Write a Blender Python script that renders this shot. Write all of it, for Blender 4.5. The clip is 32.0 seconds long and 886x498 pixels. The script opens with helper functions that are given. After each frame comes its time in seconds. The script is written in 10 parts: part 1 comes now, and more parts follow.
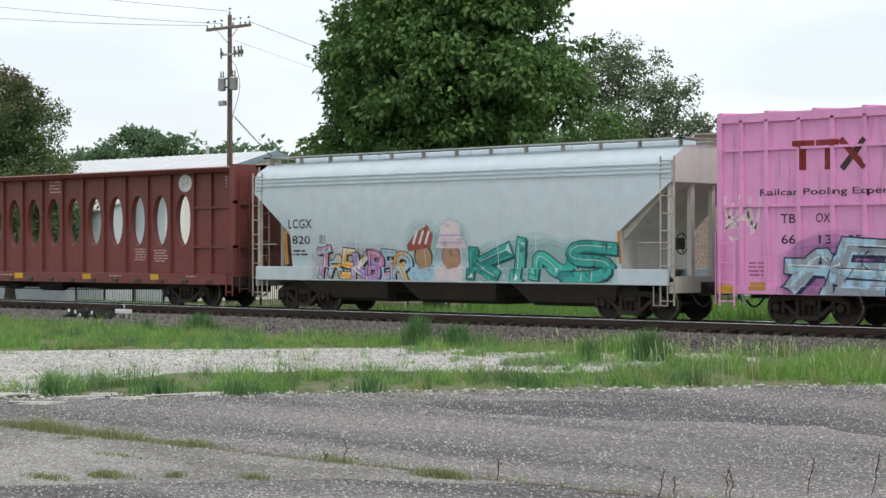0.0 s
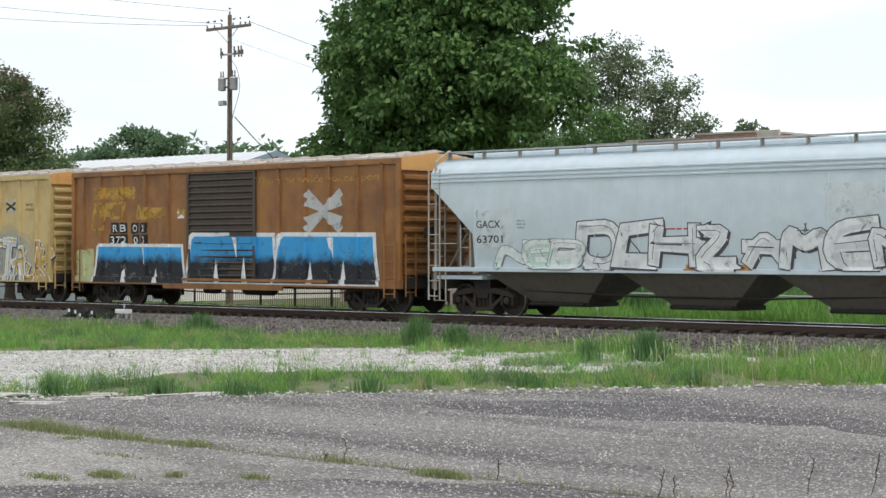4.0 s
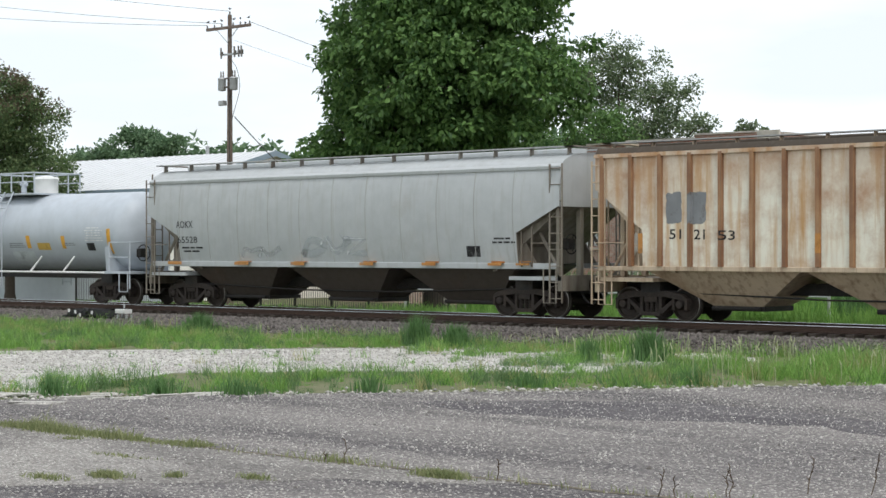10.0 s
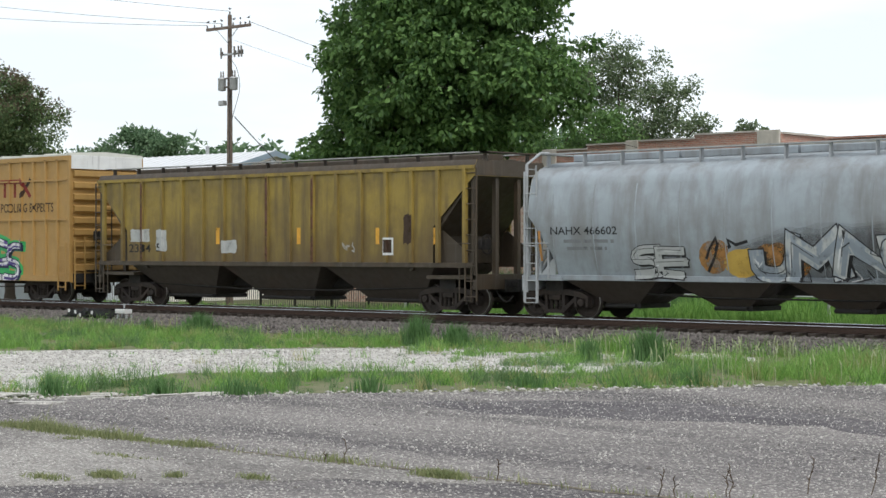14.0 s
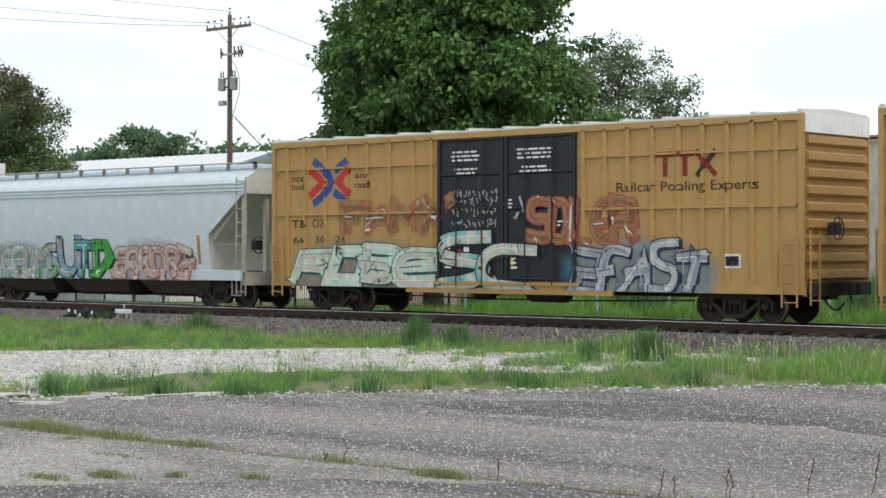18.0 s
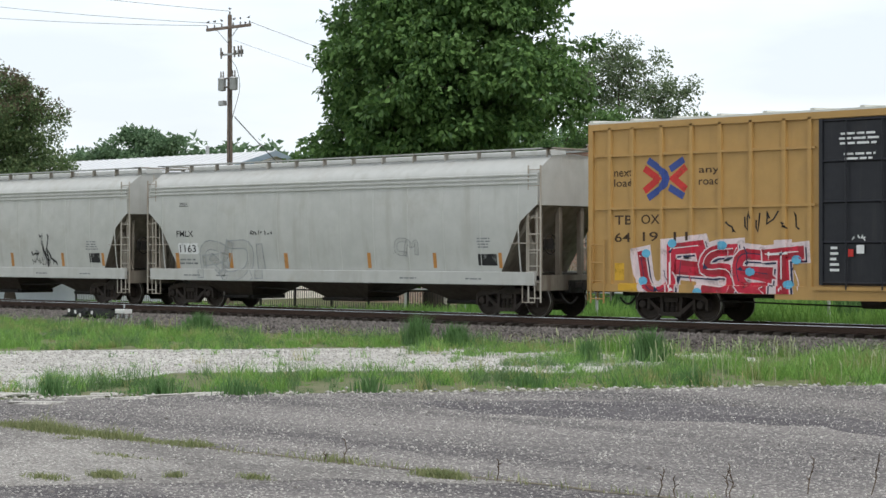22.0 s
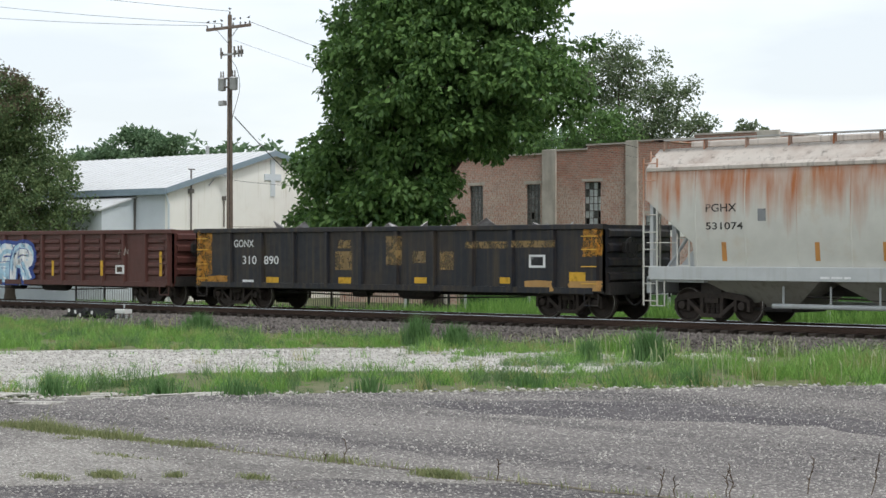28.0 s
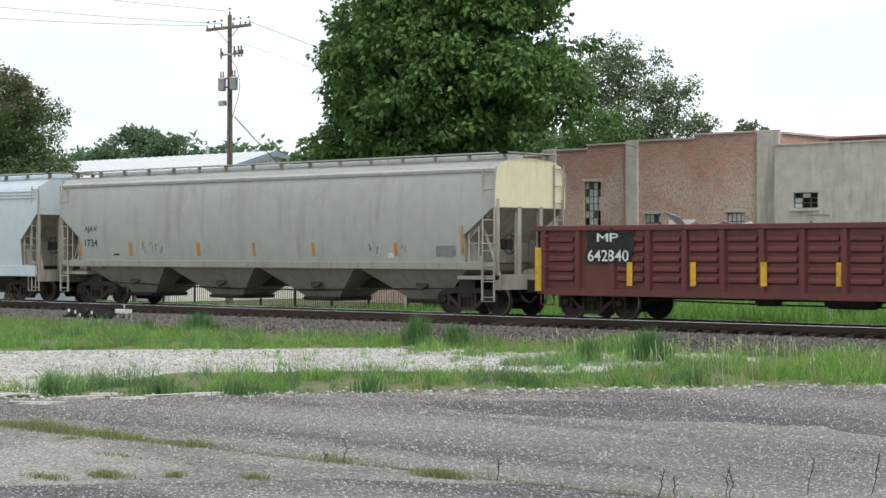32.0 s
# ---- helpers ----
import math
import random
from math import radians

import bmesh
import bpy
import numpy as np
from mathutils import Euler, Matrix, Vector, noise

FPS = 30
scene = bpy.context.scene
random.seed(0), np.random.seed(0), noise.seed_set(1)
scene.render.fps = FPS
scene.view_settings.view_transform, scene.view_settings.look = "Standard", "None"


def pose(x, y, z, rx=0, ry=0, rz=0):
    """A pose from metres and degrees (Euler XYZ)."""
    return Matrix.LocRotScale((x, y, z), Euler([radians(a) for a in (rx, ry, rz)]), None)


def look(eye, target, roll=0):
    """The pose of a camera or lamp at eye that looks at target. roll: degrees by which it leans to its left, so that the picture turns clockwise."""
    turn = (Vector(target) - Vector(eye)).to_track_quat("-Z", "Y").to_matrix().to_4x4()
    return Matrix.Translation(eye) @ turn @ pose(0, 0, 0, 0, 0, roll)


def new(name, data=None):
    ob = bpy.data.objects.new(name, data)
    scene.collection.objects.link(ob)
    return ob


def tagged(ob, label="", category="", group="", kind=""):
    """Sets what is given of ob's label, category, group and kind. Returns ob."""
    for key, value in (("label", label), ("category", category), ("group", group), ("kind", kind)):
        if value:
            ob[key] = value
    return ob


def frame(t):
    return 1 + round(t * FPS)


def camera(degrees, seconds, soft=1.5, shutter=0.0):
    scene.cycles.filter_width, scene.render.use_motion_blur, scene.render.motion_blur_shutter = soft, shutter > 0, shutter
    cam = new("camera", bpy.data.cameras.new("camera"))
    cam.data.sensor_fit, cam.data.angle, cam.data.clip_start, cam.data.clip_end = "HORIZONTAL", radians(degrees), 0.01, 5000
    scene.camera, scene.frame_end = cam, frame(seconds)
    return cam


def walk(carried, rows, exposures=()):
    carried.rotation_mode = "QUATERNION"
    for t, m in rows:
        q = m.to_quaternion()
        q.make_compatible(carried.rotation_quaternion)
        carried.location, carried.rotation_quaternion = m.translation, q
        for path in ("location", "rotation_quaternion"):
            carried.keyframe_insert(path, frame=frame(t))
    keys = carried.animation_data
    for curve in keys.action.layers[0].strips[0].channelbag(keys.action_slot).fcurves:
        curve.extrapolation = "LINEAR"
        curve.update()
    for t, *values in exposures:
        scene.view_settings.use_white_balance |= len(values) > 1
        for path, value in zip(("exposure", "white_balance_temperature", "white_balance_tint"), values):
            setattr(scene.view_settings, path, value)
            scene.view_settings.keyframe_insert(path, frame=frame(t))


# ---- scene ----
# Camera: stands still beside the lot, looking across the track. z = 0 is the top of the rails,
# x runs along the track in the direction of travel, y away from the camera.
cam = camera(27.39, 32.0, soft=1.5)
EYE = (0.0, -39.6, 1.8)
STAND = look(EYE, (EYE[0] - math.sin(radians(41.93)) * 100, EYE[1] + math.cos(radians(41.93)) * 100, EYE[2] + 0.131))
# the film camera's own exposure breathes a little
walk(cam, [(0.0, STAND), (32.0, STAND)], exposures=[(0.0, -0.07), (1.0, -0.07), (1.6, 0.05), (3.2, 0.05), (5.5, 0.01), (10.2, 0.01), (11.0, -0.03), (12.0, -0.07), (13.0, -0.03), (14.2, 0.03),
    (17.0, 0.04), (18.0, 0.04), (19.2, 0.00), (20.0, -0.05), (22.0, -0.04), (23.0, -0.06), (25.0, -0.08), (28.0, -0.07), (29.0, 0.01), (30.0, 0.03), (31.0, 0.04), (32.0, 0.06)])
SPEED = 12.36  # metres a second

# ---- light: thin bright overcast, a soft high sun over the camera's right shoulder ----
SUN_EL, SUN_AZ = 58.0, 112.0  # degrees; azimuth from +y towards +x
world = bpy.data.worlds.new("world")
scene.world = world
world.use_nodes = True
wn, wl = world.node_tree.nodes, world.node_tree.links
wn.clear()
w_out = wn.new("ShaderNodeOutputWorld")
w_bg = wn.new("ShaderNodeBackground")
w_sky = wn.new("ShaderNodeTexSky")
w_sky.sky_type, w_sky.sun_disc = "NISHITA", False
w_sky.sun_elevation, w_sky.sun_rotation = radians(SUN_EL), radians(SUN_AZ)
w_sky.air_density, w_sky.dust_density, w_sky.ozone_density = 1.0, 2.0, 1.0
w_tc = wn.new("ShaderNodeTexCoord")
w_map = wn.new("ShaderNodeMapping")
w_map.inputs["Scale"].default_value = (2.0, 2.0, 9.0)
w_noise = wn.new("ShaderNodeTexNoise")
w_noise.inputs["Scale"].default_value = 1.7
w_noise.inputs["Detail"].default_value = 6.0
w_ramp = wn.new("ShaderNodeMapRange")
w_ramp.inputs["From Min"].default_value, w_ramp.inputs["From Max"].default_value = 0.38, 0.62
w_ramp.inputs["To Min"].default_value, w_ramp.inputs["To Max"].default_value = 0.70, 0.98
w_mix = wn.new("ShaderNodeMix")
w_mix.data_type = "RGBA"
w_mix.inputs["B"].default_value = (10.2, 10.85, 11.35, 1)  # the cloud layer
w_bg.inputs["Strength"].default_value = 0.111
wl.new(w_tc.outputs["Generated"], w_map.inputs["Vector"])
wl.new(w_map.outputs["Vector"], w_noise.inputs["Vector"])
wl.new(w_noise.outputs["Fac"], w_ramp.inputs["Value"])
wl.new(w_ramp.outputs["Result"], w_mix.inputs["Factor"])
wl.new(w_sky.outputs["Color"], w_mix.inputs["A"])
wl.new(w_mix.outputs["Result"], w_bg.inputs["Color"])
wl.new(w_bg.outputs["Background"], w_out.inputs["Surface"])
sun_data = bpy.data.lights.new("sun", "SUN")
sun_data.energy, sun_data.angle, sun_data.color = 1.5, radians(14), (1.0, 0.965, 0.93)
sun_ob = new("sun", sun_data)
sun_dir = Vector((math.cos(radians(SUN_EL)) * math.sin(radians(SUN_AZ)), math.cos(radians(SUN_EL)) * math.cos(radians(SUN_AZ)), math.sin(radians(SUN_EL))))
sun_ob.matrix_world = look(sun_dir * 200, (0, 0, 0))

# ---- materials ----


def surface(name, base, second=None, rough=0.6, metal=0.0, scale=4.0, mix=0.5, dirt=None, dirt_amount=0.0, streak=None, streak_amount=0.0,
            streak_top=False, bump=0.15, bump_scale=40.0, spec=0.4, island=0.0, random_shift=True, dirt_scale=0.7, streak_fine=7.0, splash=None):
    """A worn surface: two tones of fine grain, broad stains, streaks that run down, and fine relief."""
    m = bpy.data.materials.new(name)
    m.use_nodes = True
    n, l = m.node_tree.nodes, m.node_tree.links
    bsdf = n["Principled BSDF"]
    tc = n.new("ShaderNodeTexCoord")
    vec = tc.outputs["Object"]
    if random_shift:
        info = n.new("ShaderNodeObjectInfo")
        mul = n.new("ShaderNodeVectorMath")
        mul.operation = "MULTIPLY_ADD"
        comb = n.new("ShaderNodeCombineXYZ")
        for s in ("X", "Y", "Z"):
            l.new(info.outputs["Random"], comb.inputs[s])
        l.new(comb.outputs[0], mul.inputs[0])
        mul.inputs[1].default_value = (31.0, 17.0, 0.0)
        l.new(vec, mul.inputs[2])
        vec = mul.outputs[0]

    def noise_of(scale_, detail, stretch=None, rough_=0.55):
        v = vec
        if stretch:
            mp = n.new("ShaderNodeMapping")
            mp.inputs["Scale"].default_value = stretch
            l.new(vec, mp.inputs["Vector"])
            v = mp.outputs[0]
        t = n.new("ShaderNodeTexNoise")
        t.inputs["Scale"].default_value, t.inputs["Detail"].default_value, t.inputs["Roughness"].default_value = scale_, detail, rough_
        l.new(v, t.inputs["Vector"])
        return t.outputs["Fac"]

    def ramp(v, lo, hi, a=0.0, b=1.0):
        r = n.new("ShaderNodeMapRange")
        for k, x in (("From Min", lo), ("From Max", hi), ("To Min", a), ("To Max", b)):
            r.inputs[k].default_value = x
        l.new(v, r.inputs["Value"])
        return r.outputs["Result"]

    def mixed(fac, a, b):
        x = n.new("ShaderNodeMix")
        x.data_type = "RGBA"
        for key, val in (("A", a), ("B", b)):
            if isinstance(val, tuple):
                x.inputs[key].default_value = (*val, 1)
            else:
                l.new(val, x.inputs[key])
        if isinstance(fac, float):
            x.inputs["Factor"].default_value = fac
        else:
            l.new(fac, x.inputs["Factor"])
        return x.outputs["Result"]

    second = second or tuple(c * 0.8 for c in base)
    col = mixed(ramp(noise_of(scale, 8), 0.35, 0.65, 0.0, mix), base, second)
    if island:
        geo = n.new("ShaderNodeNewGeometry")
        col = mixed(ramp(geo.outputs["Random Per Island"], 0.0, 1.0, 0.0, island), col, tuple(c * 0.35 for c in base))
    if dirt and dirt_amount:
        col = mixed(ramp(noise_of(dirt_scale, 9, None, 0.68), 0.62 - 0.3 * dirt_amount, 0.78, 0.0, min(1.0, 0.35 + dirt_amount)), col, dirt)
    if streak and streak_amount:
        f = ramp(noise_of(1.0, 6, (streak_fine, streak_fine, 0.35), 0.6), 0.60 - 0.22 * streak_amount, 0.66 if streak_top else 0.74, 0.42 if streak_top else 0.0, min(1.0, 0.45 + streak_amount))
        if streak_top:  # heaviest under the roof edge, thinning downwards
            sep = n.new("ShaderNodeSeparateXYZ")
            l.new(tc.outputs["Object"], sep.inputs[0])
            wob = n.new("ShaderNodeMath")
            wob.operation = "MULTIPLY_ADD"
            l.new(noise_of(1.0, 4, (2.2, 2.2, 0.05)), wob.inputs[0])
            wob.inputs[1].default_value = 3.4
            l.new(sep.outputs["Z"], wob.inputs[2])
            mm = n.new("ShaderNodeMath")
            mm.operation = "MULTIPLY"
            l.new(f, mm.inputs[0])
            l.new(ramp(wob.outputs[0], 4.35, 5.25), mm.inputs[1])
            f = mm.outputs[0]
        col = mixed(f, col, streak)
    if splash:  # road dirt in ragged upright tongues: (colour, foot, top, amount)
        sep = n.new("ShaderNodeSeparateXYZ")
        l.new(tc.outputs["Object"], sep.inputs[0])
        wob = n.new("ShaderNodeMath")
        wob.operation = "MULTIPLY_ADD"
        l.new(noise_of(1.0, 7, (1.6, 1.6, 0.5), 0.65), wob.inputs[0])
        wob.inputs[1].default_value = 3.6
        l.new(sep.outputs["Z"], wob.inputs[2])
        col = mixed(ramp(wob.outputs[0], splash[2] + 1.8, splash[1] + 1.8, 0.0, splash[3]), col, splash[0])
    l.new(col, bsdf.inputs["Base Color"])
    rr = ramp(noise_of(scale * 2.3, 5), 0.3, 0.7, max(0.05, rough - 0.12), min(1.0, rough + 0.12))
    l.new(rr, bsdf.inputs["Roughness"])
    bsdf.inputs["Metallic"].default_value = metal
    bsdf.inputs["Specular IOR Level"].default_value = spec
    if bump:
        b = n.new("ShaderNodeBump")
        b.inputs["Strength"].default_value, b.inputs["Distance"].default_value = bump, 0.02
        l.new(noise_of(bump_scale, 6), b.inputs["Height"])
        l.new(b.outputs[0], bsdf.inputs["Normal"])
    return m


def paint(name, base, rust=(0.12, 0.05, 0.025), wear=0.25, rough=0.5, grime=(0.09, 0.075, 0.06), streaks=0.3, **kw):
    """Freight car paint: faded, grimy, with rust coming through and running down."""
    return surface(name, base, tuple(c * 0.86 for c in base), rough, 0.0, 2.2, 0.7, rust, wear, grime, streaks, bump=0.08, bump_scale=14.0, **kw)


M_BLACK = surface("black_steel", (0.018, 0.017, 0.017), (0.035, 0.028, 0.022), 0.7, scale=6, dirt=(0.07, 0.045, 0.03), dirt_amount=0.3)
M_TRUCK = surface("grimy_cast_steel", (0.030, 0.024, 0.021), (0.060, 0.045, 0.036), 0.85, scale=9, dirt=(0.085, 0.058, 0.042), dirt_amount=0.35)
M_WHEEL = surface("rolled_wheel_steel", (0.035, 0.027, 0.023), (0.06, 0.042, 0.032), 0.6, 0.3, scale=7)
M_TREAD = surface("polished_tread", (0.30, 0.28, 0.26), (0.16, 0.14, 0.13), 0.4, 1.0, scale=20)
M_RAIL = surface("rusty_rail_steel", (0.055, 0.032, 0.022), (0.085, 0.05, 0.035), 0.75, scale=12, random_shift=False)
M_RAILTOP = surface("polished_rail_head", (0.78, 0.78, 0.78), (0.65, 0.64, 0.63), 0.22, 1.0, scale=3, random_shift=False)
M_TIE = surface("creosoted_timber", (0.045, 0.035, 0.028), (0.085, 0.07, 0.058), 0.9, scale=9)
M_BALLAST = surface("ballast_stone", (0.150, 0.134, 0.124), (0.235, 0.21, 0.195), 0.95, scale=14, mix=1.0, island=0.75, dirt=(0.08, 0.06, 0.05), dirt_amount=0.25, random_shift=False)
M_SOIL = surface("soil_and_thatch", (0.16, 0.155, 0.085), (0.10, 0.125, 0.045), 0.95, scale=3, mix=1.0, dirt=(0.24, 0.22, 0.15), dirt_amount=0.2, random_shift=False, bump=0.5)


def leaf_material(name, a, b, rough=0.55):
    m = bpy.data.materials.new(name)
    m.use_nodes = True
    n, l = m.node_tree.nodes, m.node_tree.links
    bsdf = n["Principled BSDF"]
    geo = n.new("ShaderNodeNewGeometry")
    x = n.new("ShaderNodeMix")
    x.data_type = "RGBA"
    x.inputs["A"].default_value, x.inputs["B"].default_value = (*a, 1), (*b, 1)
    l.new(geo.outputs["Random Per Island"], x.inputs["Factor"])
    l.new(x.outputs["Result"], bsdf.inputs["Base Color"])
    bsdf.inputs["Roughness"].default_value = rough
    bsdf.inputs["Specular IOR Level"].default_value = 0.25
    tr = n.new("ShaderNodeBsdfTranslucent")
    l.new(x.outputs["Result"], tr.inputs["Color"])
    ms = n.new("ShaderNodeMixShader")
    ms.inputs[0].default_value = 0.3
    l.new(bsdf.outputs[0], ms.inputs[1])
    l.new(tr.outputs[0], ms.inputs[2])
    l.new(ms.outputs[0], n["Material Output"].inputs["Surface"])
    return m


# ---- mesh building ----


class Shape:
    """Collects vertices and faces in metres, and becomes one mesh."""

    def __init__(self):
        self.v, self.f = [], []

    def quad_grid(self, rings, closed=True, cap=True):
        base, k = len(self.v), len(rings[0])
        for r in rings:
            self.v += [tuple(p) for p in r]
        for i in range(len(rings) - 1):
            for j in range(k if closed else k - 1):
                a, b = base + i * k + j, base + i * k + (j + 1) % k
                self.f.append((a, b, b + k, a + k))
        if cap and closed:
            self.f.append(tuple(base + j for j in reversed(range(k))))
            e = base + (len(rings) - 1) * k
            self.f.append(tuple(e + j for j in range(k)))
        return self

    def box(self, x0, x1, y0, y1, z0, z1, c=0.0):
        """A box; c cuts its long edges off."""
        if c:
            ring = [(y0 + c, z0), (y1 - c, z0), (y1, z0 + c), (y1, z1 - c), (y1 - c, z1), (y0 + c, z1), (y0, z1 - c), (y0, z0 + c)]
        else:
            ring = [(y0, z0), (y1, z0), (y1, z1), (y0, z1)]
        return self.quad_grid([[(x, y, z) for y, z in ring] for x in (x0, x1)])

    def prism_x(self, poly, x0, x1):
        """A (y, z) outline drawn out along x."""
        return self.quad_grid([[(x, y, z) for y, z in poly] for x in (x0, x1)])

    def prism_y(self, poly, y0, y1):
        """An (x, z) outline drawn out along y."""
        return self.quad_grid([[(x, y, z) for x, z in poly] for y in (y0, y1)])

    def prism_z(self, poly, z0, z1):
        return self.quad_grid([[(x, y, z) for x, y in poly] for z in (z0, z1)])

    def bar(self, p, q, r=0.02, n=6, r2=None):
        """A round bar from p to q."""
        p, q = Vector(p), Vector(q)
        d = (q - p).normalized()
        u = d.orthogonal().normalized()
        w = d.cross(u)
        ring = [math.cos(2 * math.pi * i / n) * u + math.sin(2 * math.pi * i / n) * w for i in range(n)]
        return self.quad_grid([[p + a * r for a in ring], [q + a * (r if r2 is None else r2) for a in ring]])

    def path(self, pts, r=0.02, n=6):
        """A bent round bar through the points, in one piece."""
        pts = [Vector(p) for p in pts]
        rings, u = [], None
        for i, p in enumerate(pts):
            d = (pts[min(i + 1, len(pts) - 1)] - pts[max(i - 1, 0)]).normalized()
            u = d.orthogonal().normalized() if u is None else (u - d * u.dot(d)).normalized()
            w = d.cross(u)
            rings.append([p + (math.cos(2 * math.pi * k / n) * u + math.sin(2 * math.pi * k / n) * w) * r for k in range(n)])
        return self.quad_grid(rings)

    def spin(self, profile, n=24, axis="y", at=(0, 0, 0)):
        """A profile of (along, radius) turned round an axis."""
        rings = []
        for s, r in profile:
            ring = []
            for i in range(n):
                c, d = math.cos(2 * math.pi * i / n) * r, math.sin(2 * math.pi * i / n) * r
                ring.append({"x": (at[0] + s, at[1] + c, at[2] + d), "y": (at[0] + d, at[1] + s, at[2] + c), "z": (at[0] + c, at[1] + d, at[2] + s)}[axis])
            rings.append(ring)
        return self.quad_grid(rings)

    def fan(self, pts):
        b = len(self.v)
        self.v += [tuple(p) for p in pts]
        self.f.append(tuple(range(b, b + len(pts))))
        return self

    def mesh(self, name, material, smooth=False):
        me = bpy.data.meshes.new(name)
        me.from_pydata(self.v, [], self.f)
        me.materials.append(material)
        if smooth:
            me.shade_smooth()
            me.set_sharp_from_angle(angle=radians(35))
        return me


def part(name, shape, material, parent, label="", smooth=False, at=None):
    """One mesh object under a thing or a part. shape: a Shape or a mesh already made."""
    me = shape.mesh(name, material, smooth) if isinstance(shape, Shape) else shape
    ob = new(name, me)
    ob.parent = parent
    if at is not None:
        ob.matrix_basis = at
    if label:
        ob["label"] = label
    return ob


def thing(name, label, category, at=None, group="", kind=""):
    ob = new(name)
    ob.empty_display_size = 0.3
    if at is not None:
        ob.matrix_basis = at
    return tagged(ob, label, category, group, kind)


def setting(name, shape, material, label="", category="", smooth=False, kind="structure", parent=None):
    ob = new(name, shape.mesh(name, material, smooth) if isinstance(shape, Shape) else shape)
    ob.parent = parent
    return tagged(ob, label, category, "", kind)


def soup(name, verts, faces, material):
    """A mesh from arrays: many small faces at once."""
    me = bpy.data.meshes.new(name)
    k = faces.shape[1]
    me.vertices.add(len(verts))
    me.vertices.foreach_set("co", np.ascontiguousarray(verts, dtype=np.float32).ravel())
    me.loops.add(faces.size)
    me.loops.foreach_set("vertex_index", np.ascontiguousarray(faces, dtype=np.int32).ravel())
    me.polygons.add(len(faces))
    me.polygons.foreach_set("loop_start", np.arange(0, faces.size, k, dtype=np.int32))
    me.update(calc_edges=True)
    me.validate()
    me.materials.append(material)
    return me

# ---- ground, lot, drive and track ----
GROUND = -0.6
VISIBLE = (-58.0, -8.0)  # the stretch of track before the camera
DIR_U, DIR_V = (0.606, 0.795), (0.795, -0.606)  # the drive runs along u; v grows towards the lot


def uv(u, v):
    return (u * DIR_U[0] + v * DIR_V[0], u * DIR_U[1] + v * DIR_V[1])


def stony(name, dark, pale, stone, stone_scale, stone_amount, patch=0.18, stretch=(1, 1, 1)):
    """Worn paving or gravel: broad dark and pale patches, and stones of many tones."""
    m = bpy.data.materials.new(name)
    m.use_nodes = True
    n, l = m.node_tree.nodes, m.node_tree.links
    bsdf = n["Principled BSDF"]
    tc = n.new("ShaderNodeTexCoord")

    def tex(kind, scale, detail=6.0, rough=0.6, st=None):
        t = n.new(kind)
        t.inputs["Scale"].default_value = scale
        if kind == "ShaderNodeTexNoise":
            t.inputs["Detail"].default_value, t.inputs["Roughness"].default_value = detail, rough
        mp = n.new("ShaderNodeMapping")
        mp.inputs["Scale"].default_value = st or (1, 1, 1)
        l.new(tc.outputs["Object"], mp.inputs[0])
        l.new(mp.outputs[0], t.inputs["Vector"])
        return t

    def rng_(v, lo, hi, a=0.0, b=1.0):
        r = n.new("ShaderNodeMapRange")
        for k, x in (("From Min", lo), ("From Max", hi), ("To Min", a), ("To Max", b)):
            r.inputs[k].default_value = x
        l.new(v, r.inputs["Value"])
        return r.outputs["Result"]

    def mixc(f, a, b):
        x = n.new("ShaderNodeMix")
        x.data_type = "RGBA"
        l.new(f, x.inputs["Factor"])
        for key, val in (("A", a), ("B", b)):
            if isinstance(val, tuple):
                x.inputs[key].default_value = (*val, 1)
            else:
                l.new(val, x.inputs[key])
        return x.outputs["Result"]

    patches = rng_(tex("ShaderNodeTexNoise", patch, 7, 0.62, stretch).outputs["Fac"], 0.40, 0.60)
    base = mixc(patches, dark, pale)
    base = mixc(rng_(tex("ShaderNodeTexNoise", 3.0, 8, 0.7).outputs["Fac"], 0.4, 0.75, 0.0, 0.45), base, tuple(c * 0.72 for c in dark))
    base = mixc(rng_(tex("ShaderNodeTexNoise", 19.0, 6, 0.8).outputs["Fac"], 0.5, 0.60, 0.0, 0.8), base, tuple(c * 0.5 for c in dark))
    base = mixc(rng_(tex("ShaderNodeTexNoise", 15.0, 6, 0.8, (1.0, 1.3, 1)).outputs["Fac"], 0.54, 0.62, 0.0, 0.85), base, tuple(min(1.0, c * 1.5) for c in pale))
    vor = tex("ShaderNodeTexVoronoi", stone_scale)
    grey = n.new("ShaderNodeSeparateColor")
    l.new(vor.outputs["Color"], grey.inputs[0])
    tone = mixc(grey.outputs[1], tuple(c * 0.45 for c in stone), stone)
    some = rng_(grey.outputs[0], 1.0 - stone_amount, 1.0 - stone_amount + 0.05)
    core = rng_(vor.outputs["Distance"], 0.55, 0.25)
    mul = n.new("ShaderNodeMath")
    mul.operation = "MULTIPLY"
    l.new(some, mul.inputs[0])
    l.new(core, mul.inputs[1])
    mul2 = n.new("ShaderNodeMath")
    mul2.operation = "MULTIPLY"
    l.new(mul.outputs[0], mul2.inputs[0])
    l.new(rng_(patches, 0.0, 1.0, 0.45, 1.0), mul2.inputs[1])
    col = mixc(mul2.outputs[0], base, tone)
    l.new(col, bsdf.inputs["Base Color"])
    bsdf.inputs["Roughness"].default_value = 0.95
    bsdf.inputs["Specular IOR Level"].default_value = 0.2
    b = n.new("ShaderNodeBump")
    b.inputs["Strength"].default_value, b.inputs["Distance"].default_value = 0.7, 0.02
